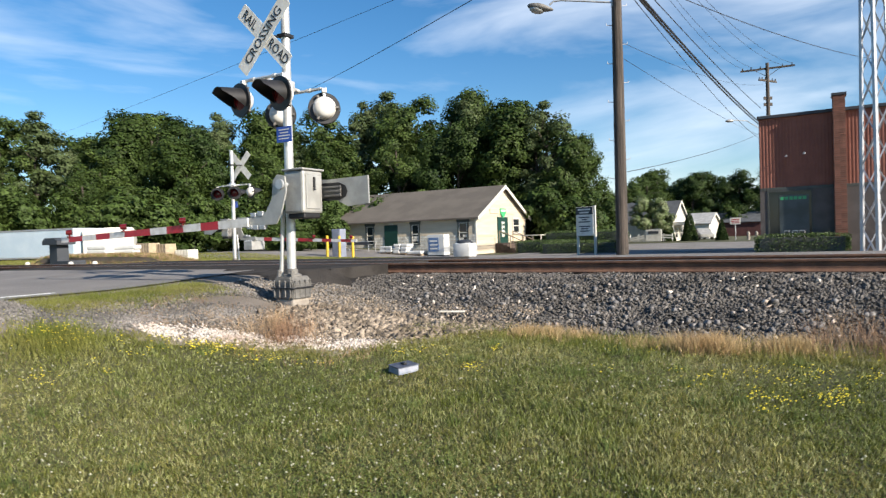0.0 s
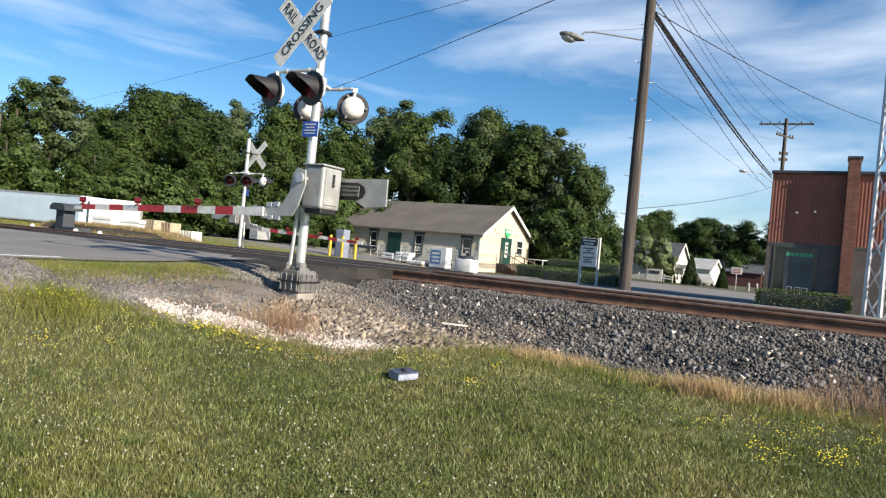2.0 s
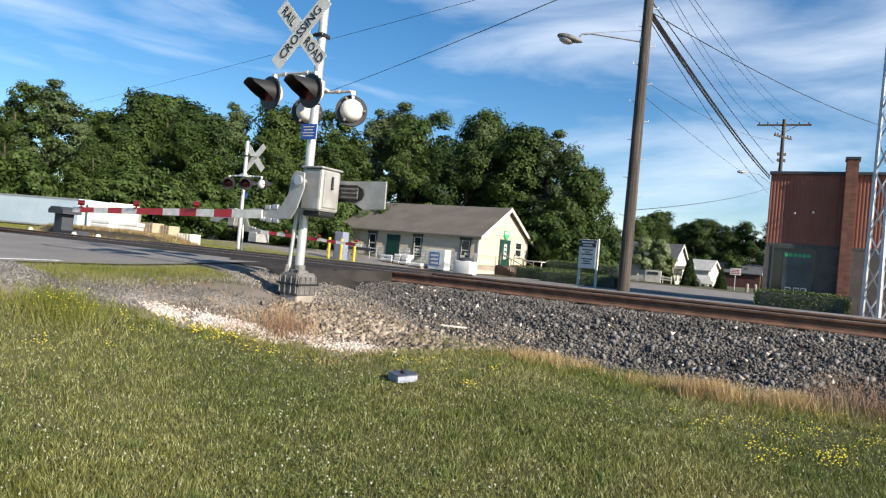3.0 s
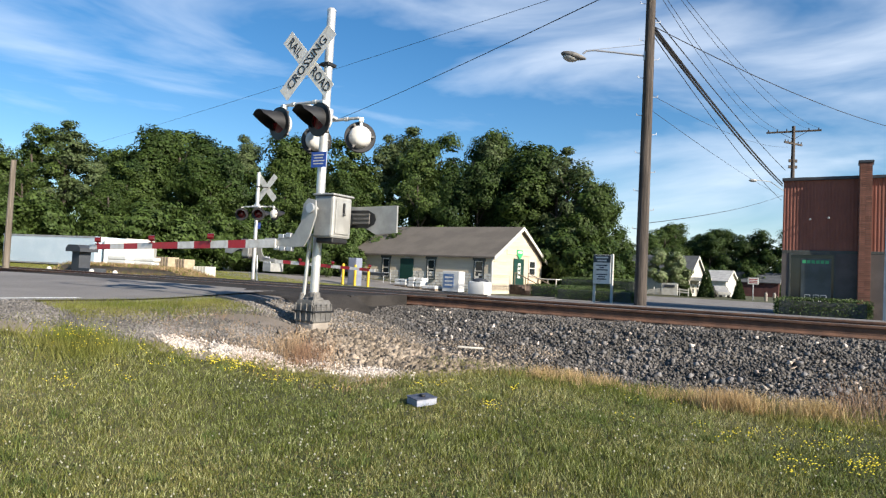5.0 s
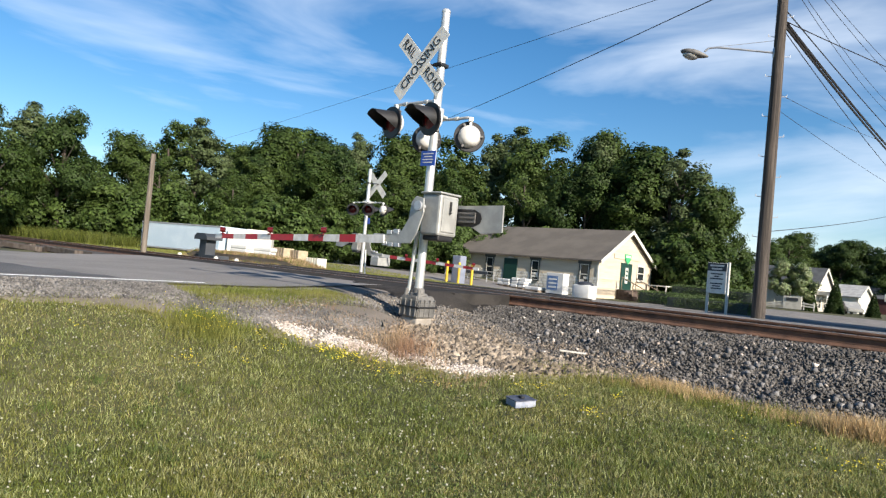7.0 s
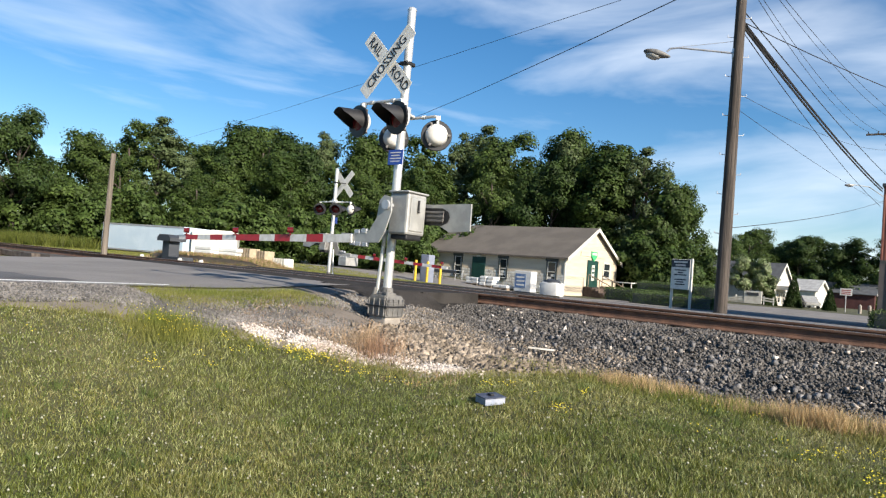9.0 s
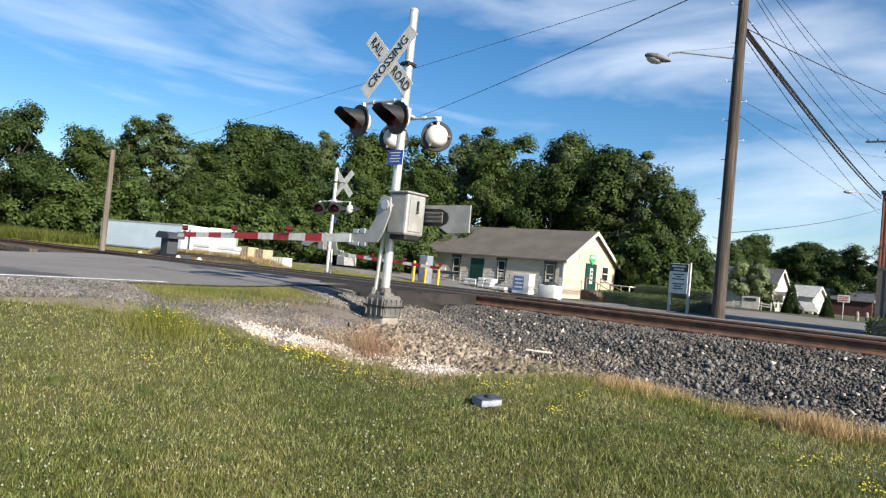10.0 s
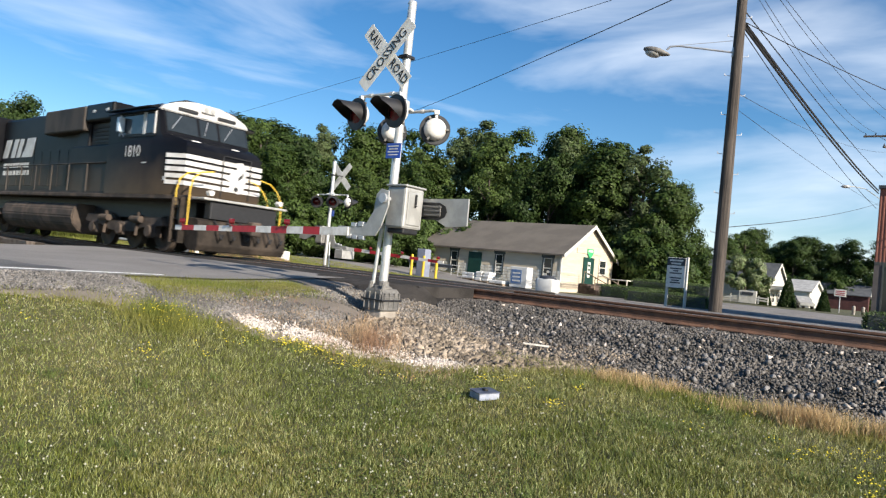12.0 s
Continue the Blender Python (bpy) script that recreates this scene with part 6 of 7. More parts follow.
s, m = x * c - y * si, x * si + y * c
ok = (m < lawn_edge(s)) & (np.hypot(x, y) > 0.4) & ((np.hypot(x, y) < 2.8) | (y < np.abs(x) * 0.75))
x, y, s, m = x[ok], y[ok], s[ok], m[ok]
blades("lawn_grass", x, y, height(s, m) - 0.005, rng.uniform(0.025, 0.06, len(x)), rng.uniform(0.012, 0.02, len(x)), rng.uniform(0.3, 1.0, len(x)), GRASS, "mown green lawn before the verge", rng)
# tufts of longer grass
cx, cy, s, m = lawn_points(150, rng)
k = 60
x, y = np.repeat(cx, k) + rng.normal(0, 0.05, len(cx) * k), np.repeat(cy, k) + rng.normal(0, 0.05, len(cx) * k)
c, si = math.cos(radians(30)), math.sin(radians(30))
s, m = x * c - y * si, x * si + y * c
blades("grass_tufts", x, y, height(s, m), rng.uniform(0.05, 0.1, len(x)), 0.007 + 0 * x, rng.uniform(0.1, 0.8, len(x)), CLOVER_LEAF, "taller tufts of fresh green grass", rng)

OCTA = np.array([(1, 0, 0), (-1, 0, 0), (0, 1, 0), (0, -1, 0), (0, 0, 1), (0, 0, -1)], float)
OCTF = np.array([(0, 2, 4), (2, 1, 4), (1, 3, 4), (3, 0, 4), (2, 0, 5), (1, 2, 5), (3, 1, 5), (0, 3, 5)])


def heads(name, x, y, z, r, mat, label, flat=1.0):
    n = len(x)
    V = OCTA[None] * (np.ones((n, 1, 3)) * np.array([1, 1, flat])) * np.asarray(r).reshape(-1, 1, 1) + np.stack([x, y, z], -1)[:, None]
    F = (OCTF[None] + 6 * np.arange(n)[:, None, None]).reshape(-1, 3)
    return tagged(new(name, raw(name, V.reshape(-1, 3), F, mat)), label, "flowers", kind="stuff")


CLOVER = material("white clover", (0.31, 0.31, 0.23), 0.8, scale=30, fine=90, spread=0.2)
DANDELION = material("yellow flower", (0.62, 0.53, 0.03), 0.7, scale=30, fine=90, spread=0.2)
x, y, s, m = lawn_points(3600, rng, 3.0, 10.0)
ok = patchy(x * 1.3 + 2, y * 1.2) * (1.25 - 0.12 * (x + 2)) > rng.random(len(x)) * 1.25
x, y, s, m = x[ok], y[ok], s[ok], m[ok]
heads("clover_flowers", x, y, height(s, m) + rng.uniform(0.04, 0.065, len(x)), rng.uniform(0.005, 0.0115, len(x)), CLOVER, "white clover heads dotted through the lawn")
cx, cy, s, m = lawn_points(1500, rng, 3.5, 11.5)
w = np.clip(1.2 - np.abs(m - lawn_edge(s) + 0.55) * 1.1, 0.015, 1) * (0.35 + np.clip(s + 3, 0, 4) * 0.3)
ok = w * 0.22 > rng.random(len(cx))
cx, cy = cx[ok], cy[ok]
for px_, py_, dx, dy, count in ((-2.5, 7.0, 0.28, 0.06, 26), (-3.53, 5.72, 0.08, 0.05, 4), (2.95, 4.7, 0.12, 0.08, 12), (2.5, 4.7, 0.12, 0.08, 5), (2.5, 5.45, 0.2, 0.08, 9), (3.2, 5.2, 0.2, 0.1, 7), (0.35, 6.2, 0.1, 0.06, 4), (-1.6, 6.85, 0.3, 0.08, 8), (0.0, 6.9, 0.3, 0.1, 7)):
    cx, cy = np.concatenate([cx, rng.normal(px_, dx, count)]), np.concatenate([cy, rng.normal(py_, dy, count)])
k = 7
x, y = np.repeat(cx, k) + rng.normal(0, 0.045, len(cx) * k), np.repeat(cy, k) + rng.normal(0, 0.045, len(cx) * k)
s, m = x * c - y * si, x * si + y * c
heads("yellow_flowers", x, y, height(s, m) + rng.uniform(0.05, 0.11, len(x)), rng.uniform(0.005, 0.011, len(x)), DANDELION, "small yellow flowers at the lawn's edge", 0.6)

# straw along the toe of the ballast
cs = np.concatenate([rng.uniform(-4.2, 5.5, 80), rng.normal(-0.88, 0.16, 46), rng.normal(-0.27, 0.13, 34), rng.normal(-2.7, 0.3, 44), rng.uniform(-2.2, -1.2, 14), rng.uniform(1.5, 5.5, 60)])
cm = np.concatenate([rng.normal(7.3, 0.2, 80), rng.normal(7.06, 0.08, 46), rng.normal(7.18, 0.07, 34), rng.normal(7.1, 0.12, 44), rng.normal(7.15, 0.1, 14), rng.normal(7.3, 0.2, 60)])
tall = np.concatenate([np.full(80, 0.06), np.full(46, 0.2), np.full(34, 0.18), np.full(44, 0.15), np.full(14, 0.1), np.full(60, 0.2)])
k = 44
cm = cm - 0.1 * np.maximum(cs + 1.0, -1.5)
s, m = np.repeat(cs, k) + rng.normal(0, 0.07, len(cs) * k), np.repeat(cm, k) + rng.normal(0, 0.06, len(cs) * k)
x, y = s * c + m * si, -s * si + m * c
blades("dry_grass", x, y, height(s, m), np.repeat(tall, k) * rng.uniform(0.4, 1.25, len(s)), 0.006 + 0 * x, rng.uniform(0.1, 0.75, len(s)), STRAW, "dry straw-coloured grass along the ballast toe", rng)
BROWN_STEM = material("brown dead stems", (0.23, 0.135, 0.08), 0.85, second=(0.34, 0.24, 0.14), scale=2, fine=6, random_tint=0.35, island=True)
cs = np.concatenate([rng.normal(-5.5, 0.2, 34), rng.uniform(0.0, 2.2, 75), rng.uniform(-7.6, -4.2, 110), rng.uniform(-2.4, 0.0, 18), rng.normal(-6.65, 0.22, 60), rng.normal(-5.3, 0.25, 40)])
cm = np.concatenate([rng.normal(5.85, 0.2, 34), rng.normal(7.3, 0.2, 75), rng.normal(5.65, 0.3, 110), rng.normal(7.25, 0.12, 18), rng.normal(5.0, 0.1, 60), rng.normal(5.7, 0.12, 40)])
tall = np.concatenate([np.full(34, 0.36), np.full(75, 0.4), np.full(110, 0.09), np.full(18, 0.14), np.full(60, 0.05), np.full(40, 0.06)])
k = 20
s, m = np.repeat(cs, k) + rng.normal(0, 0.07, len(cs) * k), np.repeat(cm, k) + rng.normal(0, 0.07, len(cs) * k)
x, y = s * c + m * si, -s * si + m * c
blades("dead_stems", x, y, height(s, m), np.repeat(tall, k) * rng.uniform(0.3, 1.2, len(s)), 0.005 + 0 * x, rng.uniform(0.1, 0.7, len(s)), BROWN_STEM, "brown dead weed stems by the signal base", rng)
n = 15000
s, m = rng.normal(-7.85, 0.3, n), rng.uniform(4.2, 6.8, n)
x, y = s * c + m * si, -s * si + m * c
blades("verge_grass", x, y, height(s, m), rng.uniform(0.03, 0.1, n), 0.006 + 0 * x, rng.uniform(0.2, 0.8, n), GRASS, "thin green grass on the verge", rng)
n = 5000
s, m = rng.uniform(-4.5, 4, n), rng.normal(7.15, 0.2, n)
x, y = s * c + m * si, -s * si + m * c
blades("verge_grass", x, y, height(s, m), rng.uniform(0.05, 0.16, n), 0.007 + 0 * x, rng.uniform(0.2, 0.8, n), GRASS, "green weeds among the straw", rng)
n = 16000
s = rng.uniform(-8.2, 5, n)
m = np.where(s < -7.6, rng.uniform(0.5, 4.2, n), lawn_edge(s) + rng.normal(0.05, 0.14, n))
s = np.where(s < -7.6, -7.55 + rng.normal(0, 0.14, n), s)
x, y = s * c + m * si, -s * si + m * c
blades("edge_grass", x, y, height(s, m), rng.uniform(0.03, 0.09, n), 0.007 + 0 * x, rng.uniform(0.2, 0.9, n), GRASS, "ragged grass fringe along the gravel", rng)
n = 2600
x, y = rng.normal(-3.88, 0.2, n), rng.normal(6.62, 0.2, n)
s, m = x * c - y * si, x * si + y * c
blades("tall_weeds", x, y, height(s, m), rng.uniform(0.04, 0.2, n), 0.008 + 0 * x, rng.uniform(0.1, 0.8, n), GRASS, "bushy green weeds at the corner of the lawn", rng, "weeds")
x, y = rng.normal(-3.88, 0.2, 170), rng.normal(6.62, 0.2, 170)
s, m = x * c - y * si, x * si + y * c
heads("yellow_flowers", x, y, height(s, m) + rng.uniform(0.06, 0.19, 170), rng.uniform(0.004, 0.009, 170), DANDELION, "small yellow flowers on the bushy weeds", 0.6)
# rough grass beyond the road, below the wood
n = 70000
s, m = rng.uniform(-46, -18.5, n), rng.uniform(13.2, 30, n)
x, y = s * c + m * si, -s * si + m * c
blades("rough_grass", x, y, height(s, m) - 0.02, rng.uniform(0.05, 0.16, n), 0.03 + 0 * x, rng.uniform(0.2, 0.7, n), GRASS, "rough grass on the far bank", rng)
n = 15000
s, m = rng.uniform(-27.6, -18.4, n), rng.uniform(14.35, 15.6, n)
crest = np.interp(s, [-27.8, -27.5, -26.8, -22.0, -20.2, -18.9, -18.3], [0.75, 1.1, 1.27, 1.27, 1.22, 0.98, 0.75])
low = m < 14.5
z = np.where(low, rng.uniform(0.8, 1.0, n) * np.minimum(crest, 1.05), crest)
x, y = s * c + m * si, -s * si + m * c
pick = rng.random(n) < 0.5
blades("bank_grass", x[pick], y[pick], z[pick] - 0.01, rng.uniform(0.06, 0.2, pick.sum()), 0.02 + 0 * x[pick], rng.uniform(0.2, 0.8, pick.sum()), BROWN_STEM, "dry grass on top of the dark bank", rng)
blades("bank_grass", x[~pick], y[~pick], z[~pick] - 0.01, rng.uniform(0.05, 0.18, (~pick).sum()), 0.02 + 0 * x[~pick], rng.uniform(0.2, 0.8, (~pick).sum()), GRASS, "green grass on top of the dark bank", rng)
n = 26000
s, m = rng.uniform(-75, -37, n), rng.uniform(13.4, 17.0, n)
x, y = s * c + m * si, -s * si + m * c
blades("tall_weeds", x, y, height(s, m) - 0.02, rng.uniform(0.3, 0.9, n), 0.04 + 0 * x, rng.uniform(0.2, 0.6, n), DARK_BLADE, "tall green weeds along the far side of the track", rng)

# box and stake lying on the ground
STAKE = material("weathered white wood", (0.42, 0.4, 0.36), 0.85, second=(0.55, 0.53, 0.49), scale=9, fine=50, bump=0.3)
CASE_BLUE = material("weathered pale blue metal", (0.26, 0.29, 0.37), 0.55, 0.1, second=(0.34, 0.36, 0.42), scale=9, fine=60, bump=0.2)
LID = material("weathered blue grey lid", (0.045, 0.055, 0.085), 0.6, second=(0.085, 0.095, 0.125), scale=9, fine=60, bump=0.2)
unit = thing("metal_box", Matrix.Translation((-0.32, 6.41, h(*along(-0.32, 6.41)) + 0.01)) @ pose(0, 0, 0, 2, -3, 34) @ Matrix.Diagonal((0.66, 0.82, 0.6, 1)), "small grey metal box lying on the lawn", "box")
bm = bmesh.new()
box(bm, -0.17, 0.17, -0.12, 0.12, 0.0, 0.11, 0.008)
part("body", bm, CASE_BLUE, unit)
bm = bmesh.new()
box(bm, -0.18, 0.18, -0.13, 0.13, 0.11, 0.125, 0.004)
lid = part("lid", bm, LID, unit, "blue grey lid")
bm = bmesh.new()
box(bm, -0.03, 0.03, -0.05, 0.03, 0.125, 0.16, 0.008)
part("knob", bm, BLACK, lid)
bm = bmesh.new()
box(bm, -0.17, 0.17, -0.015, 0.015, 0.0, 0.022, 0.004)
tagged(part("stake", bm, STAKE, None, m=Matrix.Translation((0.18, 8.5, 0.6)) @ pose(0, 0, 0, 0, 2, 5)), "white wooden stake lying on the gravel", "stake")

# ---- trees ----
BARK = material("tree bark", (0.05, 0.04, 0.032), 0.95, second=(0.085, 0.068, 0.055), scale=4, fine=30, bump=0.6, stretch=(2, 2, 0.4))
LEAVES = [material("leaf", a, 0.6, second=b, gloss=0.2, scale=0.5, fine=3, spread=0.4, random_tint=0.45, island=True, through_light=0.24)
          for a, b in (((0.033, 0.058, 0.012), (0.052, 0.082, 0.018)), ((0.047, 0.077, 0.018), (0.068, 0.103, 0.024)), ((0.026, 0.048, 0.012), (0.041, 0.068, 0.016)), ((0.062, 0.09, 0.033), (0.09, 0.118, 0.05)))]


def crown_mesh(seed, height_, radius, low, clumps, per, leaf, mat, spiky=0.0, boughs=12):
    r = np.random.default_rng(seed)
    u = r.normal(size=(clumps, 3))
    u /= np.linalg.norm(u, axis=1, keepdims=True)
    rad = r.random((clumps, 1)) ** 0.35
    lob = 1 + 0.22 * np.sin(3 * np.arctan2(u[:, 1], u[:, 0]) + seed)[:, None] + 0.05 * r.normal(size=(clumps, 1))
    mid, half = (height_ + low) / 2, (height_ - low) / 2
    C = u * rad * lob * np.array([radius, radius, half * 0.88])
    lift = np.zeros((clumps, 1, 3))
    if boughs > 1:
        # heavy masses of leaves with dark gaps between them
        w = r.normal(size=(boughs, 3))
        w[:, 2] = np.linspace(-1.1, 1.5, boughs)
        w /= np.linalg.norm(w, axis=1, keepdims=True)
        mass = w * r.uniform(0.5, 0.78, (boughs, 1))
        pick = r.integers(0, boughs, clumps)
        grow = r.uniform(0.3, 0.46, (boughs, 1))[pick]
        spot = mass[pick] + u * grow * r.uniform(0.75, 1.0, (clumps, 1))
        C = spot * np.array([radius, radius, half * 0.92])
        lift = 0.8 * u[:, None]
    taper = 1 - (0.35 + spiky) * np.clip(C[:, 2:] / half, -0.2, 1)
    C[:, :2] *= taper
    C[:, 2] += mid
    cr = radius * r.uniform(0.13, 0.27, (clumps, 1, 1))
    v = r.normal(size=(clumps, per, 3))
    v /= np.linalg.norm(v, axis=2, keepdims=True)
    P = (C[:, None] + v * cr * r.uniform(0.55, 1.1, (clumps, per, 1)) * np.array([1, 1, 0.75])).reshape(-1, 3)
    nrm = (v + lift).reshape(-1, 3) + r.normal(0, 0.42, (clumps * per, 3)) + np.array([0, 0, 0.3])
    nrm /= np.linalg.norm(nrm, axis=1, keepdims=True)
    t = np.cross(nrm, r.normal(size=nrm.shape))
    t /= np.linalg.norm(t, axis=1, keepdims=True)
    b = np.cross(nrm, t)
    P[:, 2] = low + (P[:, 2] - low) * (height_ - low) / (np.quantile(P[:, 2], 0.997) - low)
    sz = leaf * r.uniform(0.6, 1.3, (len(P), 1))
    V = np.stack([P - t * sz, P + t * sz * 0.9 - b * sz * 0.35, P + t * sz * 0.3 + b * sz * 0.95], 1).reshape(-1, 3)
    F = (np.array([[0, 1, 2]])[None] + 3 * np.arange(len(P))[:, None, None]).reshape(-1, 3)
    return raw("crown", V, F, mat)


def tree(seed, height_, radius, low, mat, label, clumps=95, per=190, leaf=0.132, spiky=0.0):
    g = thing("tree", Matrix(), label, "tree", group="trees of the wood")
    bm = bmesh.new()
    r = random.Random(seed)
    a, rr = Vector((0, 0, -0.3)), height_ * 0.02 + 0.06
    for k in range(4):
        b = Vector((r.uniform(-0.2, 0.2), r.uniform(-0.2, 0.2), height_ * 0.8 * (k + 1) / 4))
        rod(bm, a, b, rr, rr * 0.72, 8, caps=False)
        a, rr = b, rr * 0.72
    for k in range(7):
        z = low + (height_ * 0.75 - low) * k / 7
        t = r.uniform(0, 6.28)
        rod(bm, (0, 0, z), (math.cos(t) * radius * 0.5, math.sin(t) * radius * 0.5, z + radius * 0.5), height_ * 0.006 + 0.02, 0.02, 6)
    part("trunk", bm, BARK, g)
    ob = new("crown", crown_mesh(seed, height_, radius, low, clumps, per, leaf, mat, spiky))
    ob.parent = g
    return g


NAMES = ["full leafy dark green deciduous tree in the wood", "broad light green deciduous tree in the wood", "dense shaded deciduous tree of the wood", "slender pale green tree with loose crown"]
kinds = [tree(11, 12.0, 4.0, 1.2, LEAVES[0], NAMES[0], 115), tree(12, 12.0, 3.6, 1.4, LEAVES[1], NAMES[1], 100), tree(13, 12.0, 4.3, 1.0, LEAVES[2], NAMES[2], 125),
         tree(14, 12.0, 2.7, 2.5, LEAVES[3], NAMES[3], 95, 150, 0.115, 0.15)]
shrub = thing("shrub", Matrix(), "dense green shrub at the foot of the wood", "shrub", group="shrubs of the wood")
ob = new("foliage", crown_mesh(21, 4.0, 2.6, -0.6, 85, 95, 0.13, LEAVES[1]))
ob.parent = shrub
shrub_dark = thing("shrub", Matrix(), "dark green shrub at the foot of the wood", "shrub", group="shrubs of the wood")
ob = new("foliage", crown_mesh(22, 4.0, 2.6, -0.6, 85, 95, 0.13, LEAVES[0]))
ob.parent = shrub_dark
used = set()


def plant(proto, x, y, tall, of, wide=1.0):
    """One more of a kind, turned and scaled; the first one is the model itself."""
    z = h(*along(x, y)) - 0.1
    k = tall / of
    m_ = Matrix.Translation((x, y, z)) @ Matrix.Rotation(random.uniform(0, 6.28), 4, "Z") @ Matrix.Diagonal((k * wide, k * wide, k, 1))
    if proto.name not in used:
        used.add(proto.name)
        proto.matrix_basis = m_
        return proto
    ob = copy_thing(proto, Matrix())
    ob.matrix_basis = m_
    return ob


BACK = [(-34.3, 33.5, 8.2, 0), (-39.9, 42.1, 10.1, 3), (-33.2, 37.4, 8.7, 2), (-38.3, 48.8, 9.4, 0), (-35.4, 48.4, 8.2, 1), (-34.9, 51.3, 11.0, 1), (-32.9, 52.6, 11.9, 3), (-36.7, 65.4, 11.6, 0), (-32.3, 62.1, 11.1, 1), (-29.1, 59.2, 11.5, 2), (-28.0, 65.5, 14.2, 1), (-26.7, 60.3, 13.1, 0), (-24.9, 63.3, 13.1, 2), (-24.4, 69.9, 14.6, 3)]
MIDDLE = [(-21.1, 70.9, 14.7, 0), (-17.8, 73.9, 15.3, 3), (-14.3, 76.7, 15.7, 1), (-9.8, 79.4, 17.4, 3), (-6.5, 79.7, 18.6, 3), (-3.2, 75.9, 17.2, 1), (1.0, 74.0, 17.2, 0), (4.1, 73.9, 16.7, 3), (7.0, 71.7, 14.2, 2), (9.1, 62.8, 14.4, 0), (9.9, 61.0, 13.8, 3), (11.6, 61.2, 10.4, 0), (13.6, 61.5, 8.0, 1), (-12.0, 70.5, 12.0, 1), (-18.5, 67.0, 11.0, 1)]
DISTANT = [(35.7, 125.0, 9.6, 1), (46.9, 142.5, 14.3, 0), (53.3, 140.2, 13.4, 2), (57.4, 138.6, 13.4, 2), (57.7, 127.5, 12.5, 2), (62.7, 125.7, 12.6, 0), (41.0, 132.0, 12.6, 1), (70.0, 128.0, 13.0, 0), (50.0, 131.0, 12.6, 2)]
FRONT = [(-27.5, 52.5, 8.5, 1), (-22.0, 56.0, 9.5, 0), (-30.5, 44.0, 7.0, 1), (-16.5, 60.0, 9.0, 1), (-11.0, 63.0, 10.0, 0), (-4.5, 66.0, 12.0, 1), (1.5, 64.5, 12.5, 2), (5.8, 66.0, 13.5, 0), (-26.0, 47.0, 6.5, 0), (-37.0, 38.0, 6.5, 1)]
for rows, grow in ((BACK, 1.0), (MIDDLE, 1.0), (DISTANT, 1.0), (FRONT, 1.0)):
    for x, y, tall, kind in rows:
        tall *= grow
        plant(kinds[kind], x, y, tall, 12.0, random.uniform(1.25, 1.5) if rows is DISTANT else random.uniform(0.95, 1.2))
for k in range(46):
    f = k / 45
    x = -40 + 50 * f + random.uniform(-0.6, 0.6)
    y = 35 + 27 * min(1, f * 1.35) + random.uniform(-1.5, 1.5)
    plant(shrub if k % 3 else shrub_dark, x, y, random.uniform(3.0, 5.2), 4.0, random.uniform(0.9, 1.3))
for x, y, tall in ((-9.5, 50.0, 3.6), (-11.5, 51.5, 3.8), (-13.5, 50.5, 3.0), (-10.5, 46.5, 2.2), (-12.5, 47.5, 2.4), (10.5, 55.5, 4.6), (12.3, 57.0, 5.0), (9.2, 57.5, 6.0), (14.2, 58.0, 4.2),
                   (44.0, 112.0, 5.0), (49.0, 112.0, 6.0), (36.0, 104.0, 5.5), (54.0, 110.0, 6.0)):
    plant(shrub_dark if tall > 3.7 else shrub, x, y, tall, 4.0, 1.0)
pale = thing("ornamental_tree", Matrix(), "small pale blossoming tree before the far house", "tree")
ob = new("crown", crown_mesh(31, 5.4, 2.6, 0.3, 70, 150, 0.13, material("pale leaf", (0.11, 0.16, 0.05), 0.6, second=(0.22, 0.25, 0.13), scale=2, fine=6, random_tint=0.4, island=True, through_light=0.3)))
ob.parent = pale
bm = bmesh.new()
rod(bm, (0, 0, -0.2), (0, 0, 2.2), 0.08, 0.05, 8)
part("trunk", bm, BARK, pale)
pale.matrix_basis = Matrix.Translation((24.3, 76.6, h(*along(24.3, 76.6))))
cone = thing("conifer", Matrix(), "narrow dark conical conifer by the far house", "tree", group="conifers")
r = np.random.default_rng(33)
up = 1 - np.sqrt(r.random(7000))
turn = r.uniform(0, 2 * math.pi, 7000)
out = 0.85 * (1 - up) ** 0.8 * r.uniform(0.75, 1.05, 7000) + 0.04
P = np.stack([out * np.cos(turn), out * np.sin(turn), 0.1 + 3.3 * up], -1)
V = (P[:, None] + r.normal(0, 0.06, (7000, 3, 3))).reshape(-1, 3)
ob = new("crown", raw("crown", V, 3 * np.arange(7000)[:, None] + np.array([[0, 1, 2]]), LEAVES[2]))
ob.parent = cone
bm = bmesh.new()
rod(bm, (0, 0, -0.2), (0, 0, 2.0), 0.06, 0.03, 8)
part("trunk", bm, BARK, cone)
plant(cone, 28.9, 76.8, 3.6, 3.4)
plant(cone, 26.6, 77.5, 3.2, 3.4)
plant(cone, 31.5, 74.0, 2.6, 3.4)


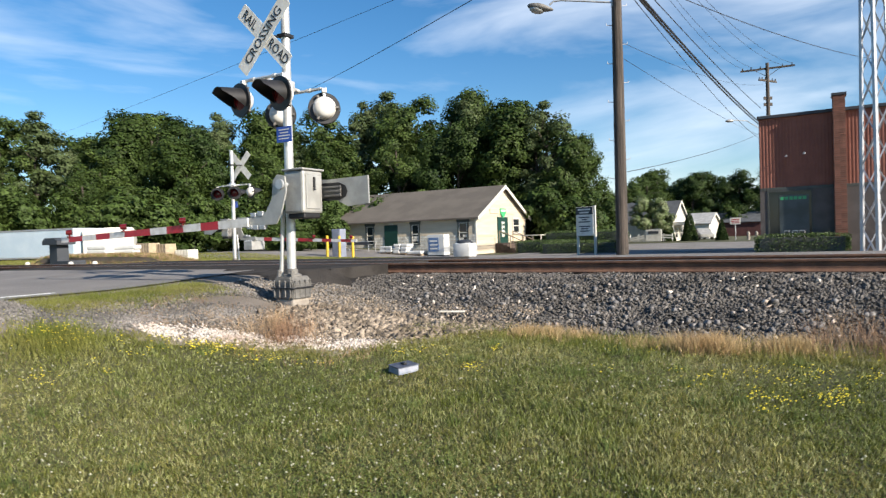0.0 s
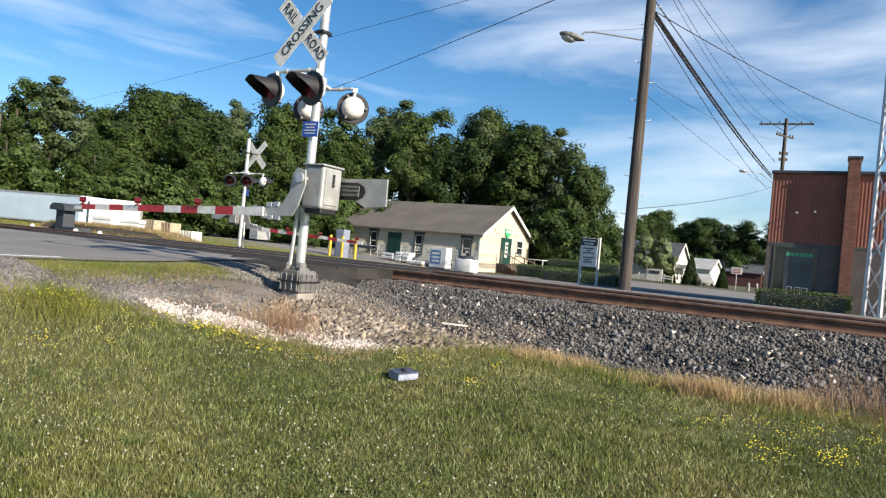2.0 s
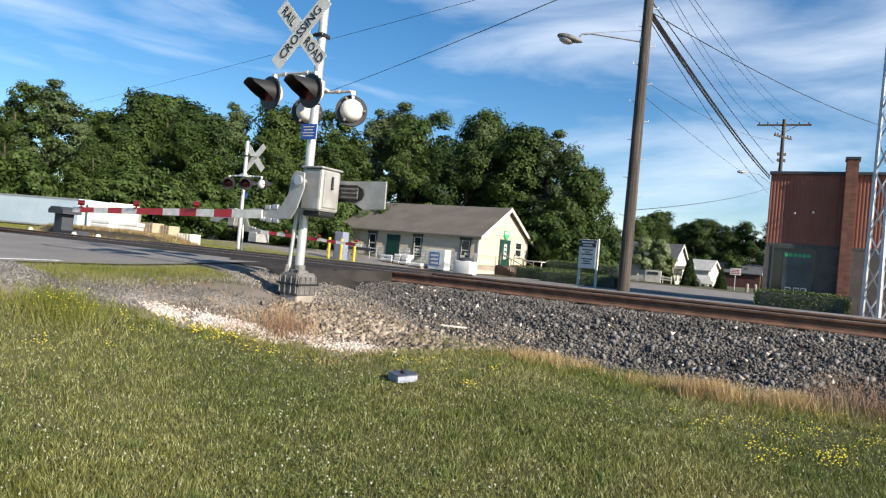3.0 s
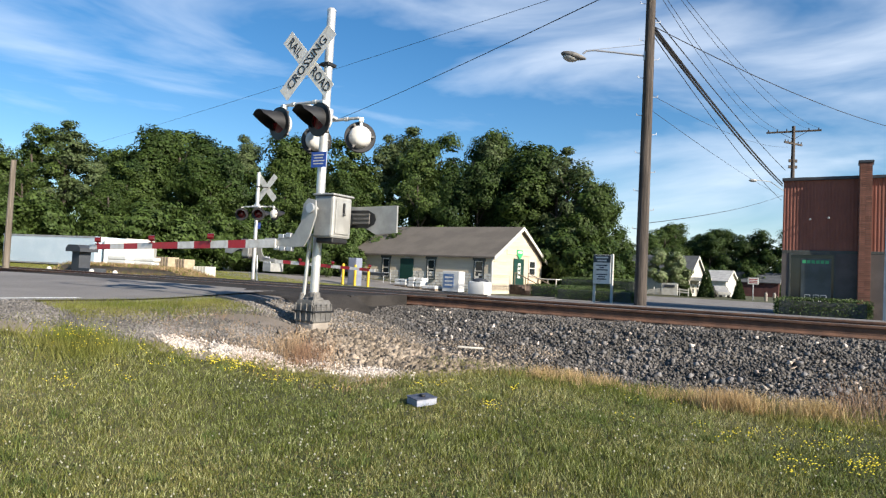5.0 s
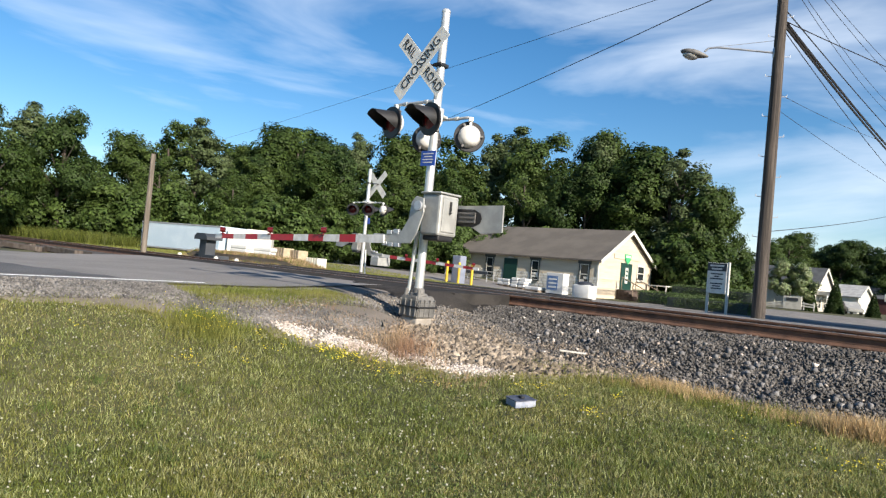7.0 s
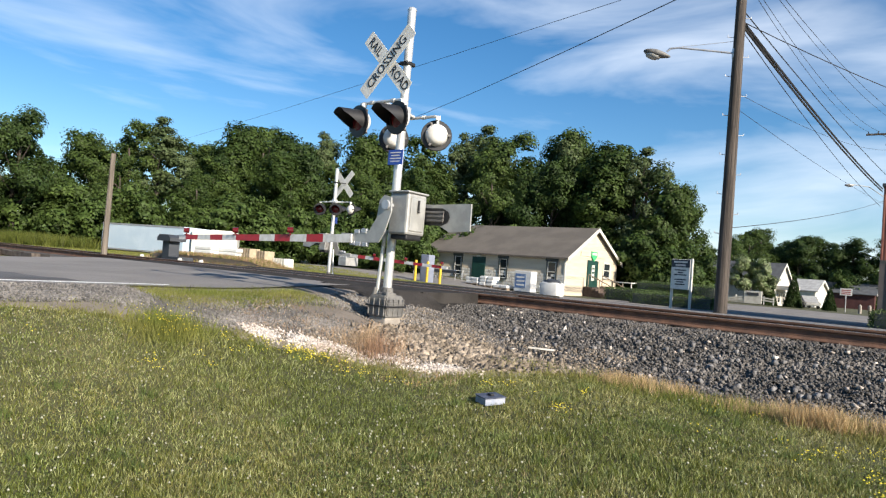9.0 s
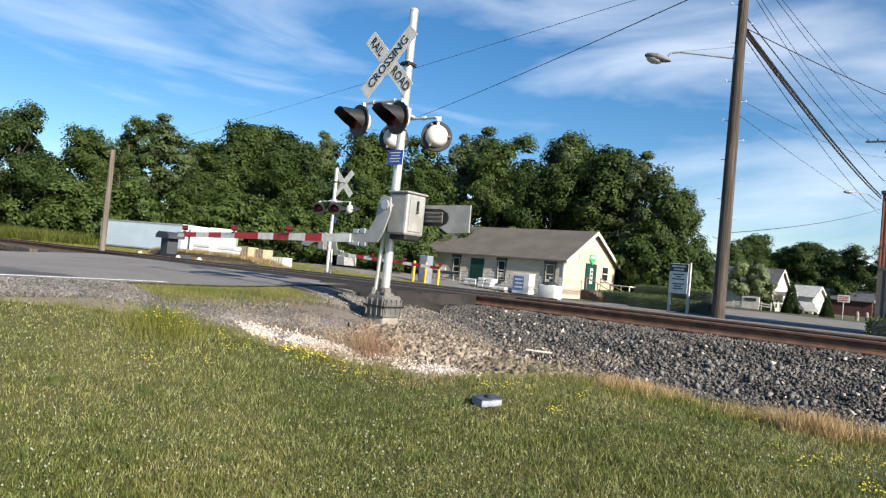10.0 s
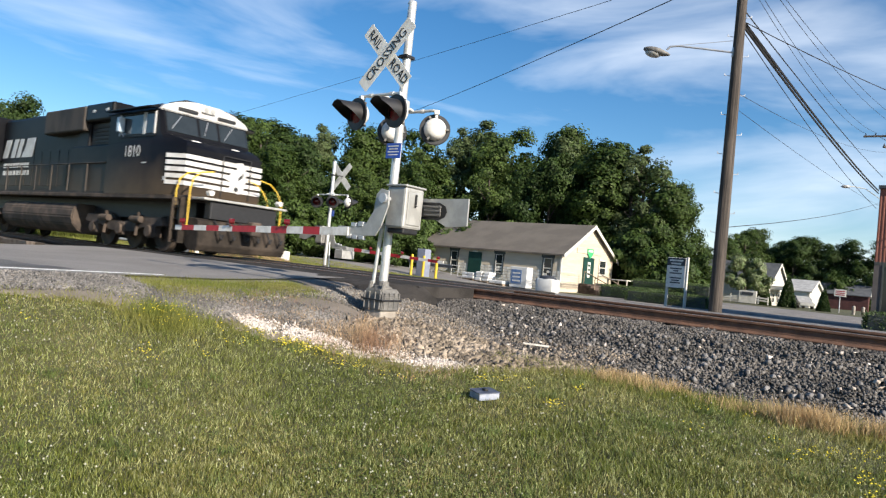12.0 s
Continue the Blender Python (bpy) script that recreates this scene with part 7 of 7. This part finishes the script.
def hedge(s, m_, length, deep, tall, label):
    r = np.random.default_rng(int(abs(s) * 100))
    n = int(length * deep * tall * 3200)
    P = r.uniform(-1, 1, (n, 3))
    ax = np.argmax(np.abs(P), axis=1)
    pick = r.random(n) < 0.75
    P[np.arange(n), ax] = np.where(pick, np.sign(P[np.arange(n), ax]) * r.uniform(0.88, 1.06, n), P[np.arange(n), ax])
    P = P * np.array([length / 2, deep / 2, tall / 2]) + np.array([0, 0, tall / 2])
    P += r.normal(0, 0.02, P.shape)
    nrm = r.normal(size=(n, 3))
    nrm /= np.linalg.norm(nrm, axis=1, keepdims=True)
    t = np.cross(nrm, r.normal(size=nrm.shape))
    t /= np.linalg.norm(t, axis=1, keepdims=True)
    b = np.cross(nrm, t)
    sz = 0.034
    V = np.stack([P - t * sz, P - b * sz * 0.6, P + t * sz, P + b * sz * 0.6], 1).reshape(-1, 3)
    F = (np.array([[0, 1, 2, 3]])[None] + 4 * np.arange(n)[:, None, None]).reshape(-1, 4)
    g = thing("hedge", Matrix.Translation(at(s, m_, h(s, m_))) @ TRACK, label, "hedge", group="clipped hedges")
    ob = new("foliage", raw("foliage", V, F, LEAF_HEDGE))
    ob.parent = g
    bm = bmesh.new()
    box(bm, -length / 2 + 0.1, length / 2 - 0.1, -deep / 2 + 0.1, deep / 2 - 0.1, -0.2, tall - 0.12)
    part("hedge_core", bm, DARK_TRIM, g)


hedge(-0.6, 29.0, 3.1, 0.8, 0.75, "low clipped hedge under the display window")
hedge(-16.9, 44.2, 4.5, 1.2, 0.9, "clipped green hedge beside the shop steps")
hedge(-15.0, 46.5, 5.5, 1.5, 1.5, "taller clipped hedge beyond the shop")
hedge(-13.5, 41.0, 5.0, 1.0, 0.8, "low hedge behind the message board")
plant(shrub_dark, *at(2.9, 28.2).xy, 1.7, 4.0, 0.9)


# ---- what moves ----
def motions():
    """The train runs along the track at an even 24 metres a second."""
    walk(loco, [(t, Matrix.Translation(at(-15.55 + 23.8 * (t - 12.0), MC, RAIL_Z)) @ TRACK) for t in (0.0, 3.0, 6.0, 9.0, 11.0, 11.5, 12.0)])


motions()
